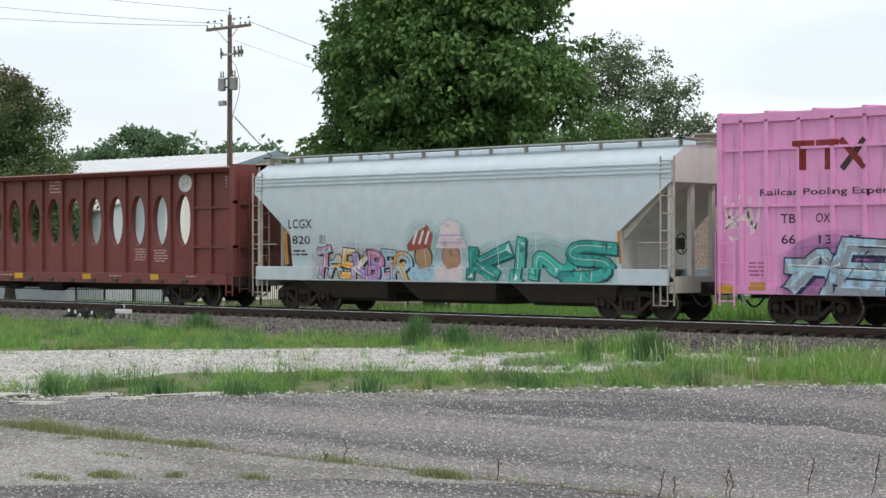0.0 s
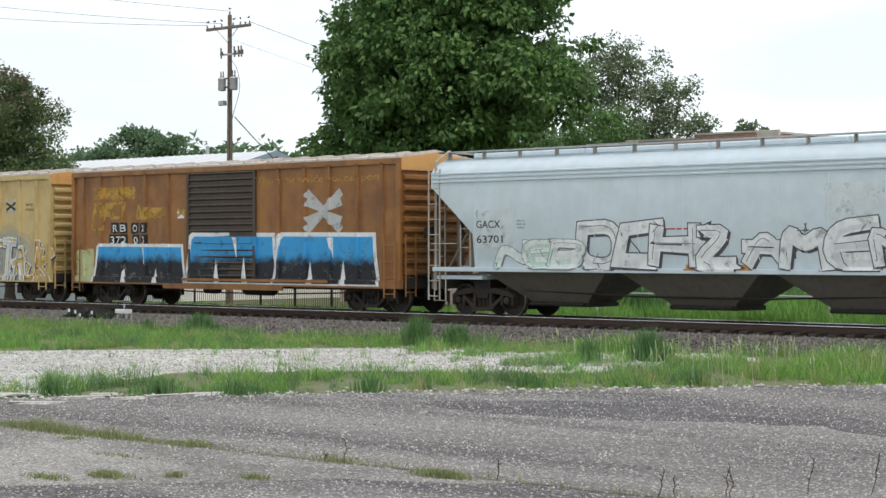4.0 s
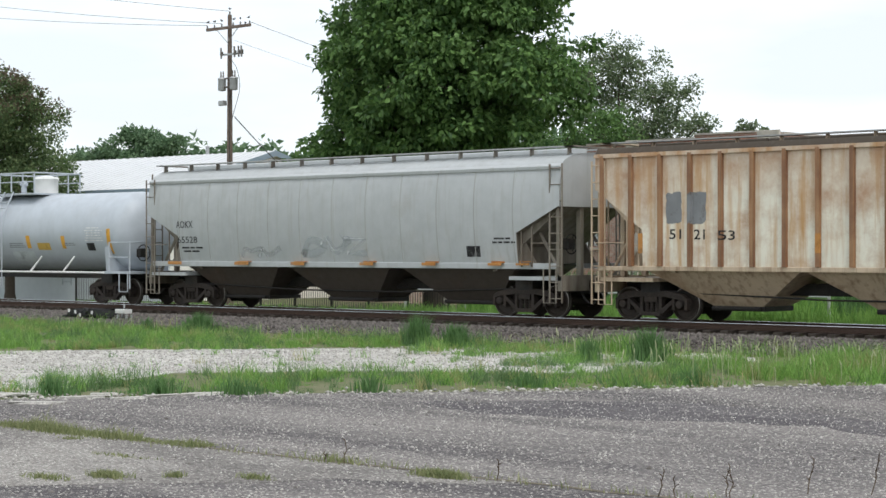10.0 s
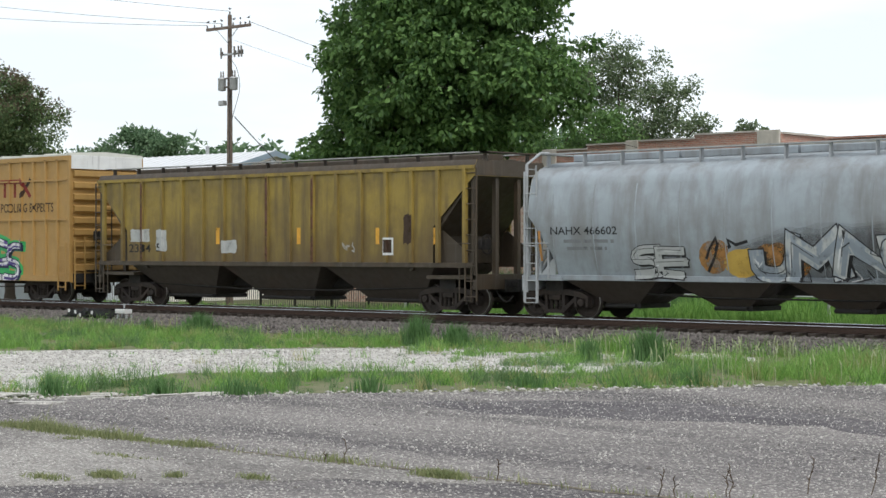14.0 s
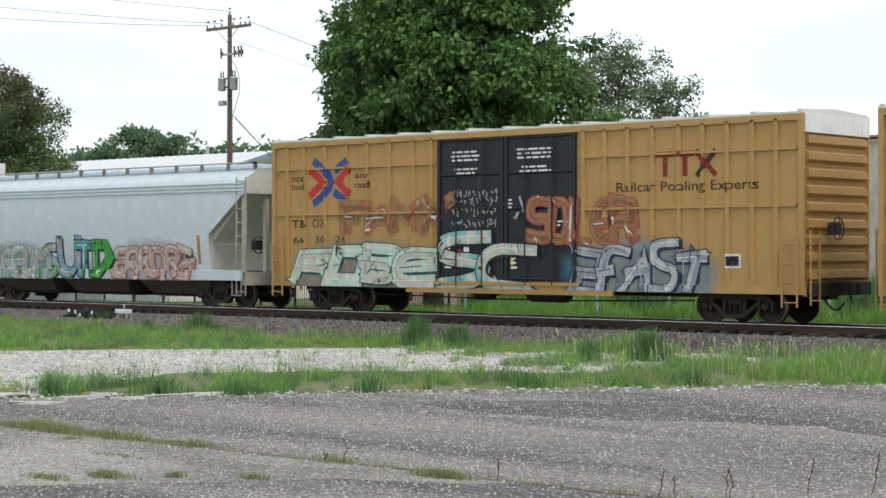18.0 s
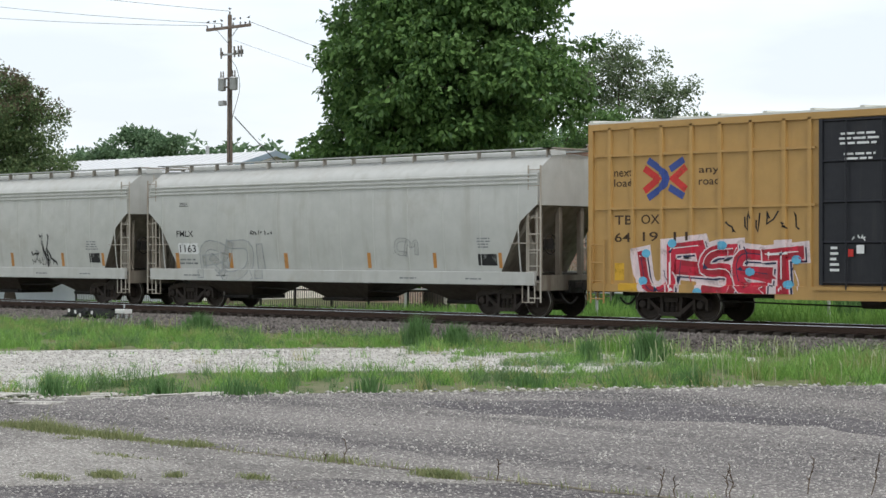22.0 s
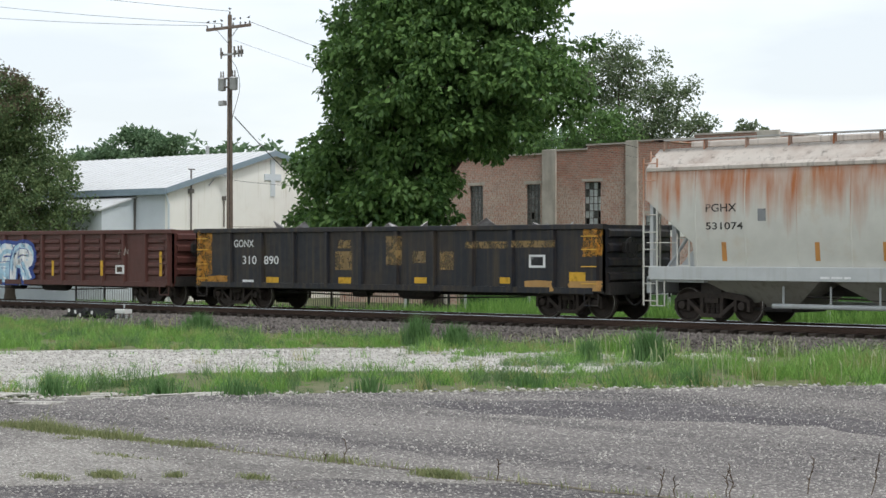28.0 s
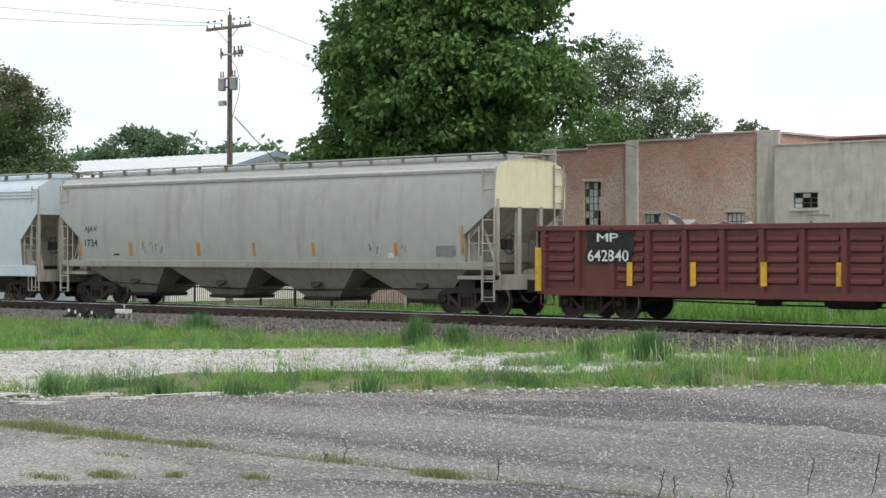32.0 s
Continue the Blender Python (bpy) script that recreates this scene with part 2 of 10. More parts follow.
    l.new(mul.outputs[0], b.inputs["Height"])
    l.new(b.outputs[0], bsdf.inputs["Normal"])
    return m


M_LOT = stony("worn_asphalt", (0.085, 0.077, 0.080), (0.222, 0.204, 0.193), (0.66, 0.63, 0.58), 24.0, 0.46, 0.22, (0.45, 2.2, 1))
M_TAR = stony("dark_worn_asphalt", (0.078, 0.071, 0.076), (0.130, 0.119, 0.122), (0.55, 0.53, 0.50), 22.0, 0.2, 0.6, (0.6, 1.7, 1))
M_LOTPALE = stony("worn_pale_asphalt", (0.15, 0.138, 0.130), (0.30, 0.28, 0.258), (0.68, 0.655, 0.61), 23.0, 0.55, 0.4, (0.8, 1.3, 1))
M_GRAVEL = stony("pale_gravel", (0.38, 0.36, 0.33), (0.56, 0.54, 0.50), (0.80, 0.78, 0.74), 9.0, 0.6, 0.7)
M_STONES = surface("loose_pale_stones", (0.68, 0.655, 0.61), (0.40, 0.375, 0.34), 0.9, scale=8, mix=1.0, island=0.85, random_shift=False)

setting("ground", Shape().fan([(-2500, -2500, GROUND), (2500, -2500, GROUND), (2500, 2500, GROUND), (-2500, 2500, GROUND)]), M_SOIL, "flat weedy ground of soil and thin grass", "ground")
setting("pavement", Shape().prism_z([uv(-130, -6.3), uv(-130, 60), uv(90, 60), uv(90, -6.3), uv(10, -6.2), uv(-20.4, -6.35), uv(-24.0, -6.1), uv(-29.0, -6.4), uv(-33.0, -6.0)], GROUND - 0.05, GROUND + 0.02), M_LOT, "cracked old asphalt lot with exposed pale stone", "pavement")
setting("pavement_slab", Shape().prism_z([(-60, -34), (-17.0, -29.2), (-15.6, -28.9), (-15.0, -28.0), (-13.9, -27.0), (-13.6, -26.2), (-12.2, -25.6), (-11.9, -25.2), (-17.0, -25.2), (-60, -25.2)], GROUND - 0.02, GROUND + 0.024), M_LOTPALE, "paler stony asphalt slab along the crack", "pavement")
setting("pavement_edge", Shape().prism_z([uv(-16.0, -6.35), uv(-16.8, -5.5), uv(-14.0, -4.7), uv(-11.0, -3.6), uv(0.0, -2.2), uv(20, -2.0), uv(20, -6.35)], GROUND - 0.02, GROUND + 0.024), M_LOTPALE, "pale stony strip along the lot edge", "pavement")
# a darker strip where the top coat lasts
tar_rnd = random.Random(17)


def ragged(pts, amount, step=0.5):
    out = []
    for (xa, ya), (xb, yb) in zip(pts, pts[1:] + pts[:1]):
        k = max(1, int(math.hypot(xb - xa, yb - ya) / step))
        for i in range(k):
            out.append((xa + (xb - xa) * i / k + tar_rnd.uniform(-amount, amount), ya + (yb - ya) * i / k + tar_rnd.uniform(-amount, amount)))
    return out


setting("pavement_patch", Shape().prism_z(ragged([(-18.1, -16.9), (-17.1, -16.1), (-15.9, -15.7), (-14.0, -16.2), (-12.3, -16.7), (-9.5, -17.2), (-9.2, -19.0), (-11.1, -18.7), (-12.7, -17.9), (-13.9, -18.2), (-15.2, -18.8), (-17.4, -19.4), (-19.6, -18.6)], 0.16), GROUND - 0.02, GROUND + 0.0225), M_TAR, "darker strip of asphalt where the top coat lasts", "pavement")
for i, (x, y, w, d, a) in enumerate(((-23.7, -22.7, 0.9, 0.22, 40), (-24.05, -21.6, 0.7, 0.2, 62), (-24.3, -20.95, 0.45, 0.2, 55), (-23.35, -21.2, 0.5, 0.18, 66), (-23.3, -20.4, 0.8, 0.16, 70), (-23.1, -19.75, 0.75, 0.2, 74), (-25.4, -22.0, 0.8, 0.3, 30))):
    slab = Shape().quad_grid([[(px, py, pz) for px, py in ragged([(-w / 2, -d / 2), (w / 2, -d / 2), (w / 2, d / 2), (-w / 2, d / 2)], 0.03, 0.25)] for pz in (0.0, 0.04)])
    tagged(new("kerb_fragment", slab.mesh("kerb_fragment", M_GRAVEL)), "broken pale concrete kerb piece at the lot's edge", "kerb", "broken kerb pieces").matrix_basis = pose(x, y, GROUND + 0.015, tar_rnd.uniform(-2, 2), 0, a)
setting("gravel_drive", Shape().prism_z([uv(-130, -20.9), uv(-130, -6.8), uv(-33.0, -6.7), uv(-30.0, -12.2), uv(-26.0, -12.0), uv(-22.6, -10.6), uv(-20.6, -11.2), uv(-19.6, -13.4), uv(-18.8, -15.4), uv(-20.4, -17.6), uv(-22.0, -18.9), uv(-25.2, -20.4), uv(-30.0, -20.8)], GROUND - 0.04, GROUND + 0.012), M_GRAVEL, "pale gravel drive between strips of grass", "gravel drive")
setting("gravel_patch", Shape().prism_z([uv(-18.5, -16.9), uv(-17.5, -16.6), uv(-17.0, -14.8), uv(-17.5, -13.2), uv(-18.6, -13.6)], GROUND - 0.04, GROUND + 0.012), M_GRAVEL, "small bare patch of pale gravel in the grass", "gravel")

# ballast, ties, rails
bed = Shape().prism_x([(-3.3, GROUND - 0.05), (3.3, GROUND - 0.05), (1.75, -0.29), (-1.75, -0.29)], -700, 520)
setting("ballast_bed", bed, M_BALLAST, "grey crushed stone ballast bed under the track", "ballast")
track = thing("railway_track", "single railway track with rusty rails on dark timber ties", "track", kind="structure")
for side in (-1, 1):
    yc = side * 0.7525
    rail = Shape().prism_x([(yc - 0.07, -0.17), (yc + 0.07, -0.17), (yc + 0.07, -0.155), (yc + 0.012, -0.14), (yc + 0.012, -0.045), (yc + 0.036, -0.03), (yc + 0.036, -0.004), (yc - 0.036, -0.004), (yc - 0.036, -0.03), (yc - 0.012, -0.045), (yc - 0.012, -0.14), (yc - 0.07, -0.155)], -700, 520)
    r_ob = part("rail", rail, M_RAIL, track, "brown rusted steel rail")
    part("rail_head", Shape().prism_x([(yc - 0.0375, -0.012), (yc + 0.0375, -0.012), (yc + 0.036, -0.004), (yc + 0.028, 0.0), (yc - 0.028, 0.0), (yc - 0.036, -0.004)], -700, 520), M_RAILTOP, r_ob, "shiny worn rail head")
TIE_MESH = Shape().box(-0.115, 0.115, -1.3, 1.3, -0.35, -0.17, 0.015).mesh("tie", M_TIE)
PLATE = Shape().box(-0.09, 0.09, -0.16, 0.16, -0.172, -0.158).mesh("tie_plate", M_RAIL)
tie_rnd = random.Random(3)
for i in range(150):
    x = -66 + 0.5 * i
    tie = part("tie", TIE_MESH, None, track, at=pose(x, tie_rnd.uniform(-0.04, 0.04), 0, 0, 0, tie_rnd.uniform(-1, 1)))
    for side in (-1, 1):
        part("tie_plate", PLATE, None, tie, at=pose(0, side * 0.7525, 0))
far_ties = Shape()
for i in range(1100):
    x = -700 + 0.5 * i if i < 1268 else 0
    if x > -66.4:
        break
    far_ties.box(x - 0.115, x + 0.115, -1.3, 1.3, -0.3, -0.17)
for i in range(1030):
    far_ties.box(9.0 + 0.5 * i - 0.115, 9.0 + 0.5 * i + 0.115, -1.3, 1.3, -0.3, -0.17)
tagged(part("far_ties", far_ties, M_TIE, track), kind="stuff")


def stones(n, place, size, material, name, label, seed, flat=0.6):
    """Loose stones: bent octahedra strewn by place(rng, n) -> x, y, z."""
    rng = np.random.default_rng(seed)
    x, y, z = place(rng, n)
    n = len(x)
    r = rng.uniform(size[0], size[1], n) * rng.uniform(0.6, 1.0, n)
    octa = np.array([(1, 0, 0), (-1, 0, 0), (0, 1, 0), (0, -1, 0), (0, 0, 1), (0, 0, -1)], float)
    v = octa[None] * rng.uniform(0.6, 1.25, (n, 6, 1)) * r[:, None, None]
    v[:, :, 2] *= flat
    a = rng.uniform(0, 6.283, n)
    c, s = np.cos(a)[:, None], np.sin(a)[:, None]
    vx, vy = v[:, :, 0] * c - v[:, :, 1] * s, v[:, :, 0] * s + v[:, :, 1] * c
    v = np.stack([vx + x[:, None], vy + y[:, None], v[:, :, 2] + z[:, None]], 2).reshape(-1, 3)
    tri = np.array([(0, 2, 4), (2, 1, 4), (1, 3, 4), (3, 0, 4), (2, 0, 5), (1, 2, 5), (3, 1, 5), (0, 3, 5)])
    f = (tri[None] + 6 * np.arange(n)[:, None, None]).reshape(-1, 3)
    return tagged(new(name, soup(name, v, f, material)), label, "stones", "", "stuff")


def on_bed(rng, n):
    x = rng.uniform(*VISIBLE, n)
    y = np.where(rng.random(n) < 0.85, -rng.uniform(0.9, 3.4, n), rng.uniform(-0.65, 3.2, n))
    z = np.where(np.abs(y) < 1.75, -0.29, np.maximum(-0.29 - (np.abs(y) - 1.75) * 0.2, GROUND))
    return x, y, z + 0.01


def on_lot(rng, n):
    u, v = rng.uniform(-42, 2, n), -6.3 + 16 * rng.random(n) ** 1.0
    return u * DIR_U[0] + v * DIR_V[0], u * DIR_U[1] + v * DIR_V[1], np.full(n, GROUND + 0.022)


def on_lot_edge(rng, n):
    u, v = rng.uniform(-42, -4, n), -6.3 + rng.normal(0, 0.35, n)
    return u * DIR_U[0] + v * DIR_V[0], u * DIR_U[1] + v * DIR_V[1], np.full(n, GROUND + 0.022)


stones(30000, on_bed, (0.035, 0.085), M_BALLAST, "ballast_stones", "sharp grey-brown crushed ballast stones", 11, 0.8)
stones(60000, on_lot, (0.006, 0.024), M_STONES, "loose_stones", "pale and dark loose stones strewn on the lot", 12, 0.85)
def on_drive(rng, n):
    u, v = rng.uniform(-46, -20, n), rng.uniform(-20.6, -7.0, n)
    ok = (v < -12.6) | (u < -33)
    u, v = u[ok], v[ok]
    return u * DIR_U[0] + v * DIR_V[0], u * DIR_U[1] + v * DIR_V[1], np.full(len(u), GROUND + 0.018)


stones(14000, on_drive, (0.012, 0.055), M_STONES, "drive_gravel", "loose pale and grey gravel on the drive", 14, 0.8)
stones(300, on_lot, (0.02, 0.045), M_BALLAST, "lot_stones", "scattered larger grey stones on the lot", 15, 0.8)
stones(1500, on_lot_edge, (0.02, 0.075), M_STONES, "edge_rubble", "crumbled pale paving along the lot's edge", 13, 0.5)

# the crack across the lot, filled with soil
M_CRACK = surface("crack_soil", (0.10, 0.085, 0.06), (0.17, 0.145, 0.10), 0.95, scale=6, mix=1.0, random_shift=False)
crack = Shape()
crk = random.Random(5)
pts = [(-45 + 0.6 * i, -25.13 + crk.uniform(-0.06, 0.06)) for i in range(72)]
for (xa, ya), (xb, yb) in zip(pts, pts[1:]):
    w0 = 0.045
    crack.fan([(xa, ya - w0, GROUND + 0.026), (xb, yb - w0, GROUND + 0.026), (xb, yb + w0, GROUND + 0.026), (xa, ya + w0, GROUND + 0.026)])
setting("pavement_crack", crack, M_CRACK, "long crack in the asphalt filled with dark soil", "crack")

# ---- grass and weeds ----
M_GRASS = leaf_material("fresh_grass", (0.11, 0.255, 0.05), (0.28, 0.465, 0.115), 0.6)
M_GRASSDRY = leaf_material("yellowing_grass", (0.20, 0.27, 0.08), (0.45, 0.41, 0.21), 0.7)
M_GRASSDULL = leaf_material("grey_green_grass", (0.085, 0.165, 0.065), (0.18, 0.28, 0.12), 0.7)
M_CRACKGRASS = leaf_material("low_crack_grass", (0.15, 0.19, 0.075), (0.32, 0.33, 0.17), 0.7)
M_WEED = leaf_material("dark_weed_leaves", (0.075, 0.165, 0.055), (0.15, 0.27, 0.10), 0.6)
M_STALK = leaf_material("dry_seed_heads", (0.30, 0.36, 0.18), (0.52, 0.54, 0.36), 0.8)
M_DEADSTALK = leaf_material("dead_brown_stalks", (0.07, 0.045, 0.03), (0.14, 0.10, 0.06), 0.8)


def waves(x, y, seed, scale):
    """A smooth random field about 0, from a few sine waves."""
    r = np.random.default_rng(seed)
    out = np.zeros_like(x)
    for _ in range(10):
        a, k, p = r.uniform(0, 6.283), scale * r.uniform(0.5, 2.2), r.uniform(0, 6.283)
        out += np.sin((x * np.cos(a) + y * np.sin(a)) * k + p)
    return out / 3.2


def blades(name, label, x, y, z, h, w, lean, material, seed, category="grass"):
    rng = np.random.default_rng(seed)
    n = len(x)
    a, b = rng.uniform(0, 6.283, n), rng.uniform(0, 6.283, n)
    dx, dy = np.cos(a) * w / 2, np.sin(a) * w / 2
    lx, ly = np.cos(b) * lean * h, np.sin(b) * lean * h
    base = np.stack([x, y, z], 1)
    e = np.stack([dx, dy, np.zeros(n)], 1)
    mid = base + np.stack([lx * 0.35, ly * 0.35, h * 0.55], 1)
    tip = base + np.stack([lx, ly, h * rng.uniform(0.85, 1.0, n)], 1)
    v = np.stack([base - e, base + e, mid + e * 0.75, tip, mid - e * 0.75], 1).reshape(-1, 3)
    i = 5 * np.arange(n)[:, None]
    f = np.concatenate([i + np.array([[0, 1, 2]]), i + np.array([[0, 2, 4]]), i + np.array([[4, 2, 3]])], 0)
    return tagged(new(name, soup(name, v, f, material)), label, category, "", "stuff")


def verge():
    """Tufts of unmown grass: each tuft has its own height and lean, thick here and thin there."""
    rng = np.random.default_rng(21)
    n = 34000
    x, y = rng.uniform(-57, -9, n), rng.uniform(-24.5, -2.6, n)
    # only what lies before the camera
    bear = np.degrees(np.arctan2(-x, y + 39.6))
    keep = (bear > 26) & (bear < 58)
    u, v = x * DIR_U[0] + y * DIR_U[1], x * DIR_V[0] + y * DIR_V[1]
    wob = waves(x, y, 31, 1.1)
    fine = waves(x, y, 32, 2.6)
    near = v > -12.9  # the strip between drive and lot
    drive = (v > -20.9 + 0.5 * wob) & (v < -12.3 + 1.0 * wob) & (u < -23.6 + 1.4 * wob)
    gap = (v > -17.6) & (v < -10.6) & (u < -16.4) & (u > -24)
    bare = (u > -18.7) & (u < -16.9) & (v > -17.0) & (v < -13.2)
    dens = np.where(drive, 0.05 * (fine > 0.4), np.clip(0.62 + 0.55 * fine + 0.3 * wob, 0.05, 1.0))
    dens = np.where(gap & ~drive, dens * np.clip(0.30 + 0.85 * fine, 0.05, 1), dens)
    dens = np.where(bare, 0.06, dens)
    dens = np.where(near & (u < -23), dens * np.clip((v + 12.6) / 2.6, 0.12, 1.0) * np.clip(0.75 + 0.5 * wob, 0.2, 1), dens)
    dens *= np.clip((-6.35 + 0.3 * wob - v) / 0.6, 0, 1)
    dens *= np.clip((-2.9 + 0.6 * wob - y) / 1.6, 0, 1)
    keep &= rng.random(n) < dens
    keep &= ~((bear > 54.4) & (v > -12.6) & (v < -8.3) & (rng.random(n) < 0.75))
    x, y, u, v, wob, fine, near, gap = (a[keep] for a in (x, y, u, v, wob, fine, near, gap))
    tall = rng.gamma(3.2, 0.050, len(x)) * (1.0 + 0.45 * np.clip(fine, -0.8, 1.2)) * np.where(u > -19.5, 1.65, 1.0) * np.where(near & (u < -19.5), 1.12, 1.0) * np.where(gap, 0.8, 1.0)
    tall = np.clip(tall, 0.04, 0.55)
    kind = rng.random(len(x))
    dry = kind < np.clip(0.10 + 0.2 * waves(x, y, 33, 0.8), 0.04, 0.5)
    dull = ~dry & (kind < np.clip(0.38 + 0.32 * waves(x, y, 34, 1.3) + np.where(u > -20, -0.2, np.where(near, 0.22, 0.0)), 0.05, 0.85))
    per = 26
    for sel, mat_, nm, lb in ((~dry & ~dull, M_GRASS, "verge_grass", "fresh green unmown grass beside the track"), (dull, M_GRASSDULL, "verge_dull_grass", "dull grey-green weeds mixed into the verge"), (dry, M_GRASSDRY, "verge_dry_grass", "yellowing tufts mixed into the verge grass")):
        k = int(sel.sum()) * per
        cx, cy, ch = np.repeat(x[sel], per), np.repeat(y[sel], per), np.repeat(tall[sel], per)
        r = np.abs(rng.normal(0, 0.11, k)) * (0.6 + ch * 1.6)
        a = rng.uniform(0, 6.283, k)
        blades(nm, lb, cx + r * np.cos(a), cy + r * np.sin(a), np.full(k, GROUND), ch * rng.uniform(0.3, 1.15, k), rng.uniform(0.005, 0.014, k), rng.uniform(0.1, 1.2, k), mat_, 41)


verge()


def far_verge():
    rng = np.random.default_rng(22)
    n = 90000
    x, y = rng.uniform(-66, -12, n), 2.7 + 9 * rng.random(n) ** 1.4
    fine = waves(x, y, 35, 1.4)
    keep = rng.random(n) < np.clip(0.6 + 0.5 * fine, 0.1, 1)
    keep &= (x > -44 + fine) | (rng.random(n) < 0.30)
    x, y, fine = x[keep], y[keep], fine[keep]
    n = len(x)
    h = rng.uniform(0.25, 0.6, n) * (1 + 0.4 * fine) * np.where(x > -30.5, 1.75, np.where(x > -42, 1.25, 0.55))
    blades("far_verge_grass", "tall bright green weeds beyond the track", x, y, np.full(n, GROUND), np.clip(h, 0.1, 1.35), rng.uniform(0.02, 0.045, n), rng.uniform(0.05, 0.6, n), M_GRASS, 43)


far_verge()


def wall_weeds():
    """Rank weeds at the foot of the workshop walls."""
    rng = np.random.default_rng(26)
    n = 26000
    x, y = rng.uniform(-47, -10, n), rng.uniform(13.5, 20.8, n)
    fine = waves(x, y, 36, 1.2)
    h = np.clip(rng.uniform(0.8, 1.7, n) * (1 + 0.25 * fine), 0.4, 2.0)
    blades("wall_weeds", "rank green weeds along the workshop walls", x, y, np.full(n, GROUND), h, rng.uniform(0.03, 0.07, n), rng.uniform(0.05, 0.5, n), M_WEED, 46, "weed")


wall_weeds()


def crack_grass():
    rng = np.random.default_rng(23)
    n = 9000
    x = np.concatenate([rng.uniform(-26, -16.9, n), rng.uniform(-16.9, -8, 260), rng.normal(-14.6, 0.25, 160)])
    y = -25.13 + rng.normal(0, 0.11, len(x)) + 0.05 * np.sin(x * 1.7)
    h = np.where(x < -16.9, rng.gamma(3.0, 0.021, len(x)) * np.clip(1 + 0.6 * waves(x, y, 37, 2.4), 0.25, 1.8), rng.uniform(0.03, 0.12, len(x)))
    blades("crack_grass", "low yellow-green grass growing out of the crack", x, y, np.full(len(x), GROUND + 0.02), h, rng.uniform(0.008, 0.016, len(x)), rng.uniform(0.1, 0.8, len(x)), M_CRACKGRASS, 44)
    for cx, cy, r, k, hh in ((-15.43, -27.71, 0.12, 420, 0.10), (-12.82, -25.36, 0.17, 900, 0.11), (-14.9, -27.23, 0.05, 130, 0.09), (-15.85, -28.2, 0.16, 240, 0.07), (-14.17, -26.77, 0.12, 170, 0.08), (-18.9, -25.6, 0.08, 120, 0.05), (-16.9, -26.4, 0.3, 140, 0.05)):
        blades("grass_tuft", "small tuft of grass in the worn asphalt", rng.normal(cx, r, k), rng.normal(cy, 0.06, k), np.full(k, GROUND + 0.02), rng.uniform(0.3, 1.0, k) * hh, rng.uniform(0.008, 0.016, k), rng.uniform(0.1, 0.9, k), M_CRACKGRASS, 45)


crack_grass()


def stalks(name, label, spots, height, material, head, seed, category="weed"):
    """Thin upright stalks with a thicker head, rooted at spots."""
    rnd = random.Random(seed)
    s = Shape()
    for x, y, z in spots:
        h = height * rnd.uniform(0.6, 1.15)
        lx, ly = rnd.uniform(-0.12, 0.12) * h, rnd.uniform(-0.12, 0.12) * h
        p, q, r = Vector((x, y, z)), Vector((x + lx * 0.5, y + ly * 0.5, z + h * 0.75)), Vector((x + lx * 1.4, y + ly * 1.4, z + h))
        s.bar(p, q, 0.006, 4)
        s.bar(q, r, 0.006 + head, 5, 0.004 + head * 0.4)
    return tagged(new(name, s.mesh(name, material)), label, category, "", "stuff")


st = random.Random(8)
foxtails = []
while len(foxtails) < 210:
    u, v = st.uniform(-21, -8), st.uniform(-20, -7)
    x, y = uv(u, v)
    if y < -3.2:
        foxtails.append((x, y, GROUND))
stalks("foxtail_stalks", "pale foxtail seed heads over the grass", foxtails, 0.46, M_STALK, 0.009, 9)
more = []
for _ in range(120):
    more.append((st.uniform(-48, -18), st.uniform(-5.5, -3.0), GROUND))
stalks("seed_stalks", "thin pale seed stalks beside the ballast", more, 0.34, M_STALK, 0.006, 10)
for i, (x, y, h) in enumerate(((-14.42, -25.2, 0.26), (-12.22, -25.15, 0.2), (-10.22, -25.1, 0.26), (-9.73, -24.66, 0.3), (-9.25, -23.95, 0.34), (-14.72, -25.21, 0.1), (-10.0, -25.12, 0.2), (-9.66, -24.7, 0.24), (-8.75, -23.6, 0.4), (-8.6, -23.4, 0.5))):
    rnd = random.Random(60 + i)
    s = Shape()
    p = Vector((x, y, GROUND + 0.02))
    for k in range(5):
        q = p + Vector((rnd.uniform(-0.02, 0.03), rnd.uniform(-0.02, 0.02), h / 5))
        s.bar(p, q, 0.0055, 5)
        if k:
            s.bar(q, q + Vector((rnd.uniform(-0.06, 0.06), rnd.uniform(-0.04, 0.04), 0.03)), 0.006, 4, 0.003)
        p = q
    tagged(new("dead_stalk", s.mesh("dead_stalk", M_DEADSTALK)), "dry brown weed stalk standing in the asphalt", "weed", "dead stalks")


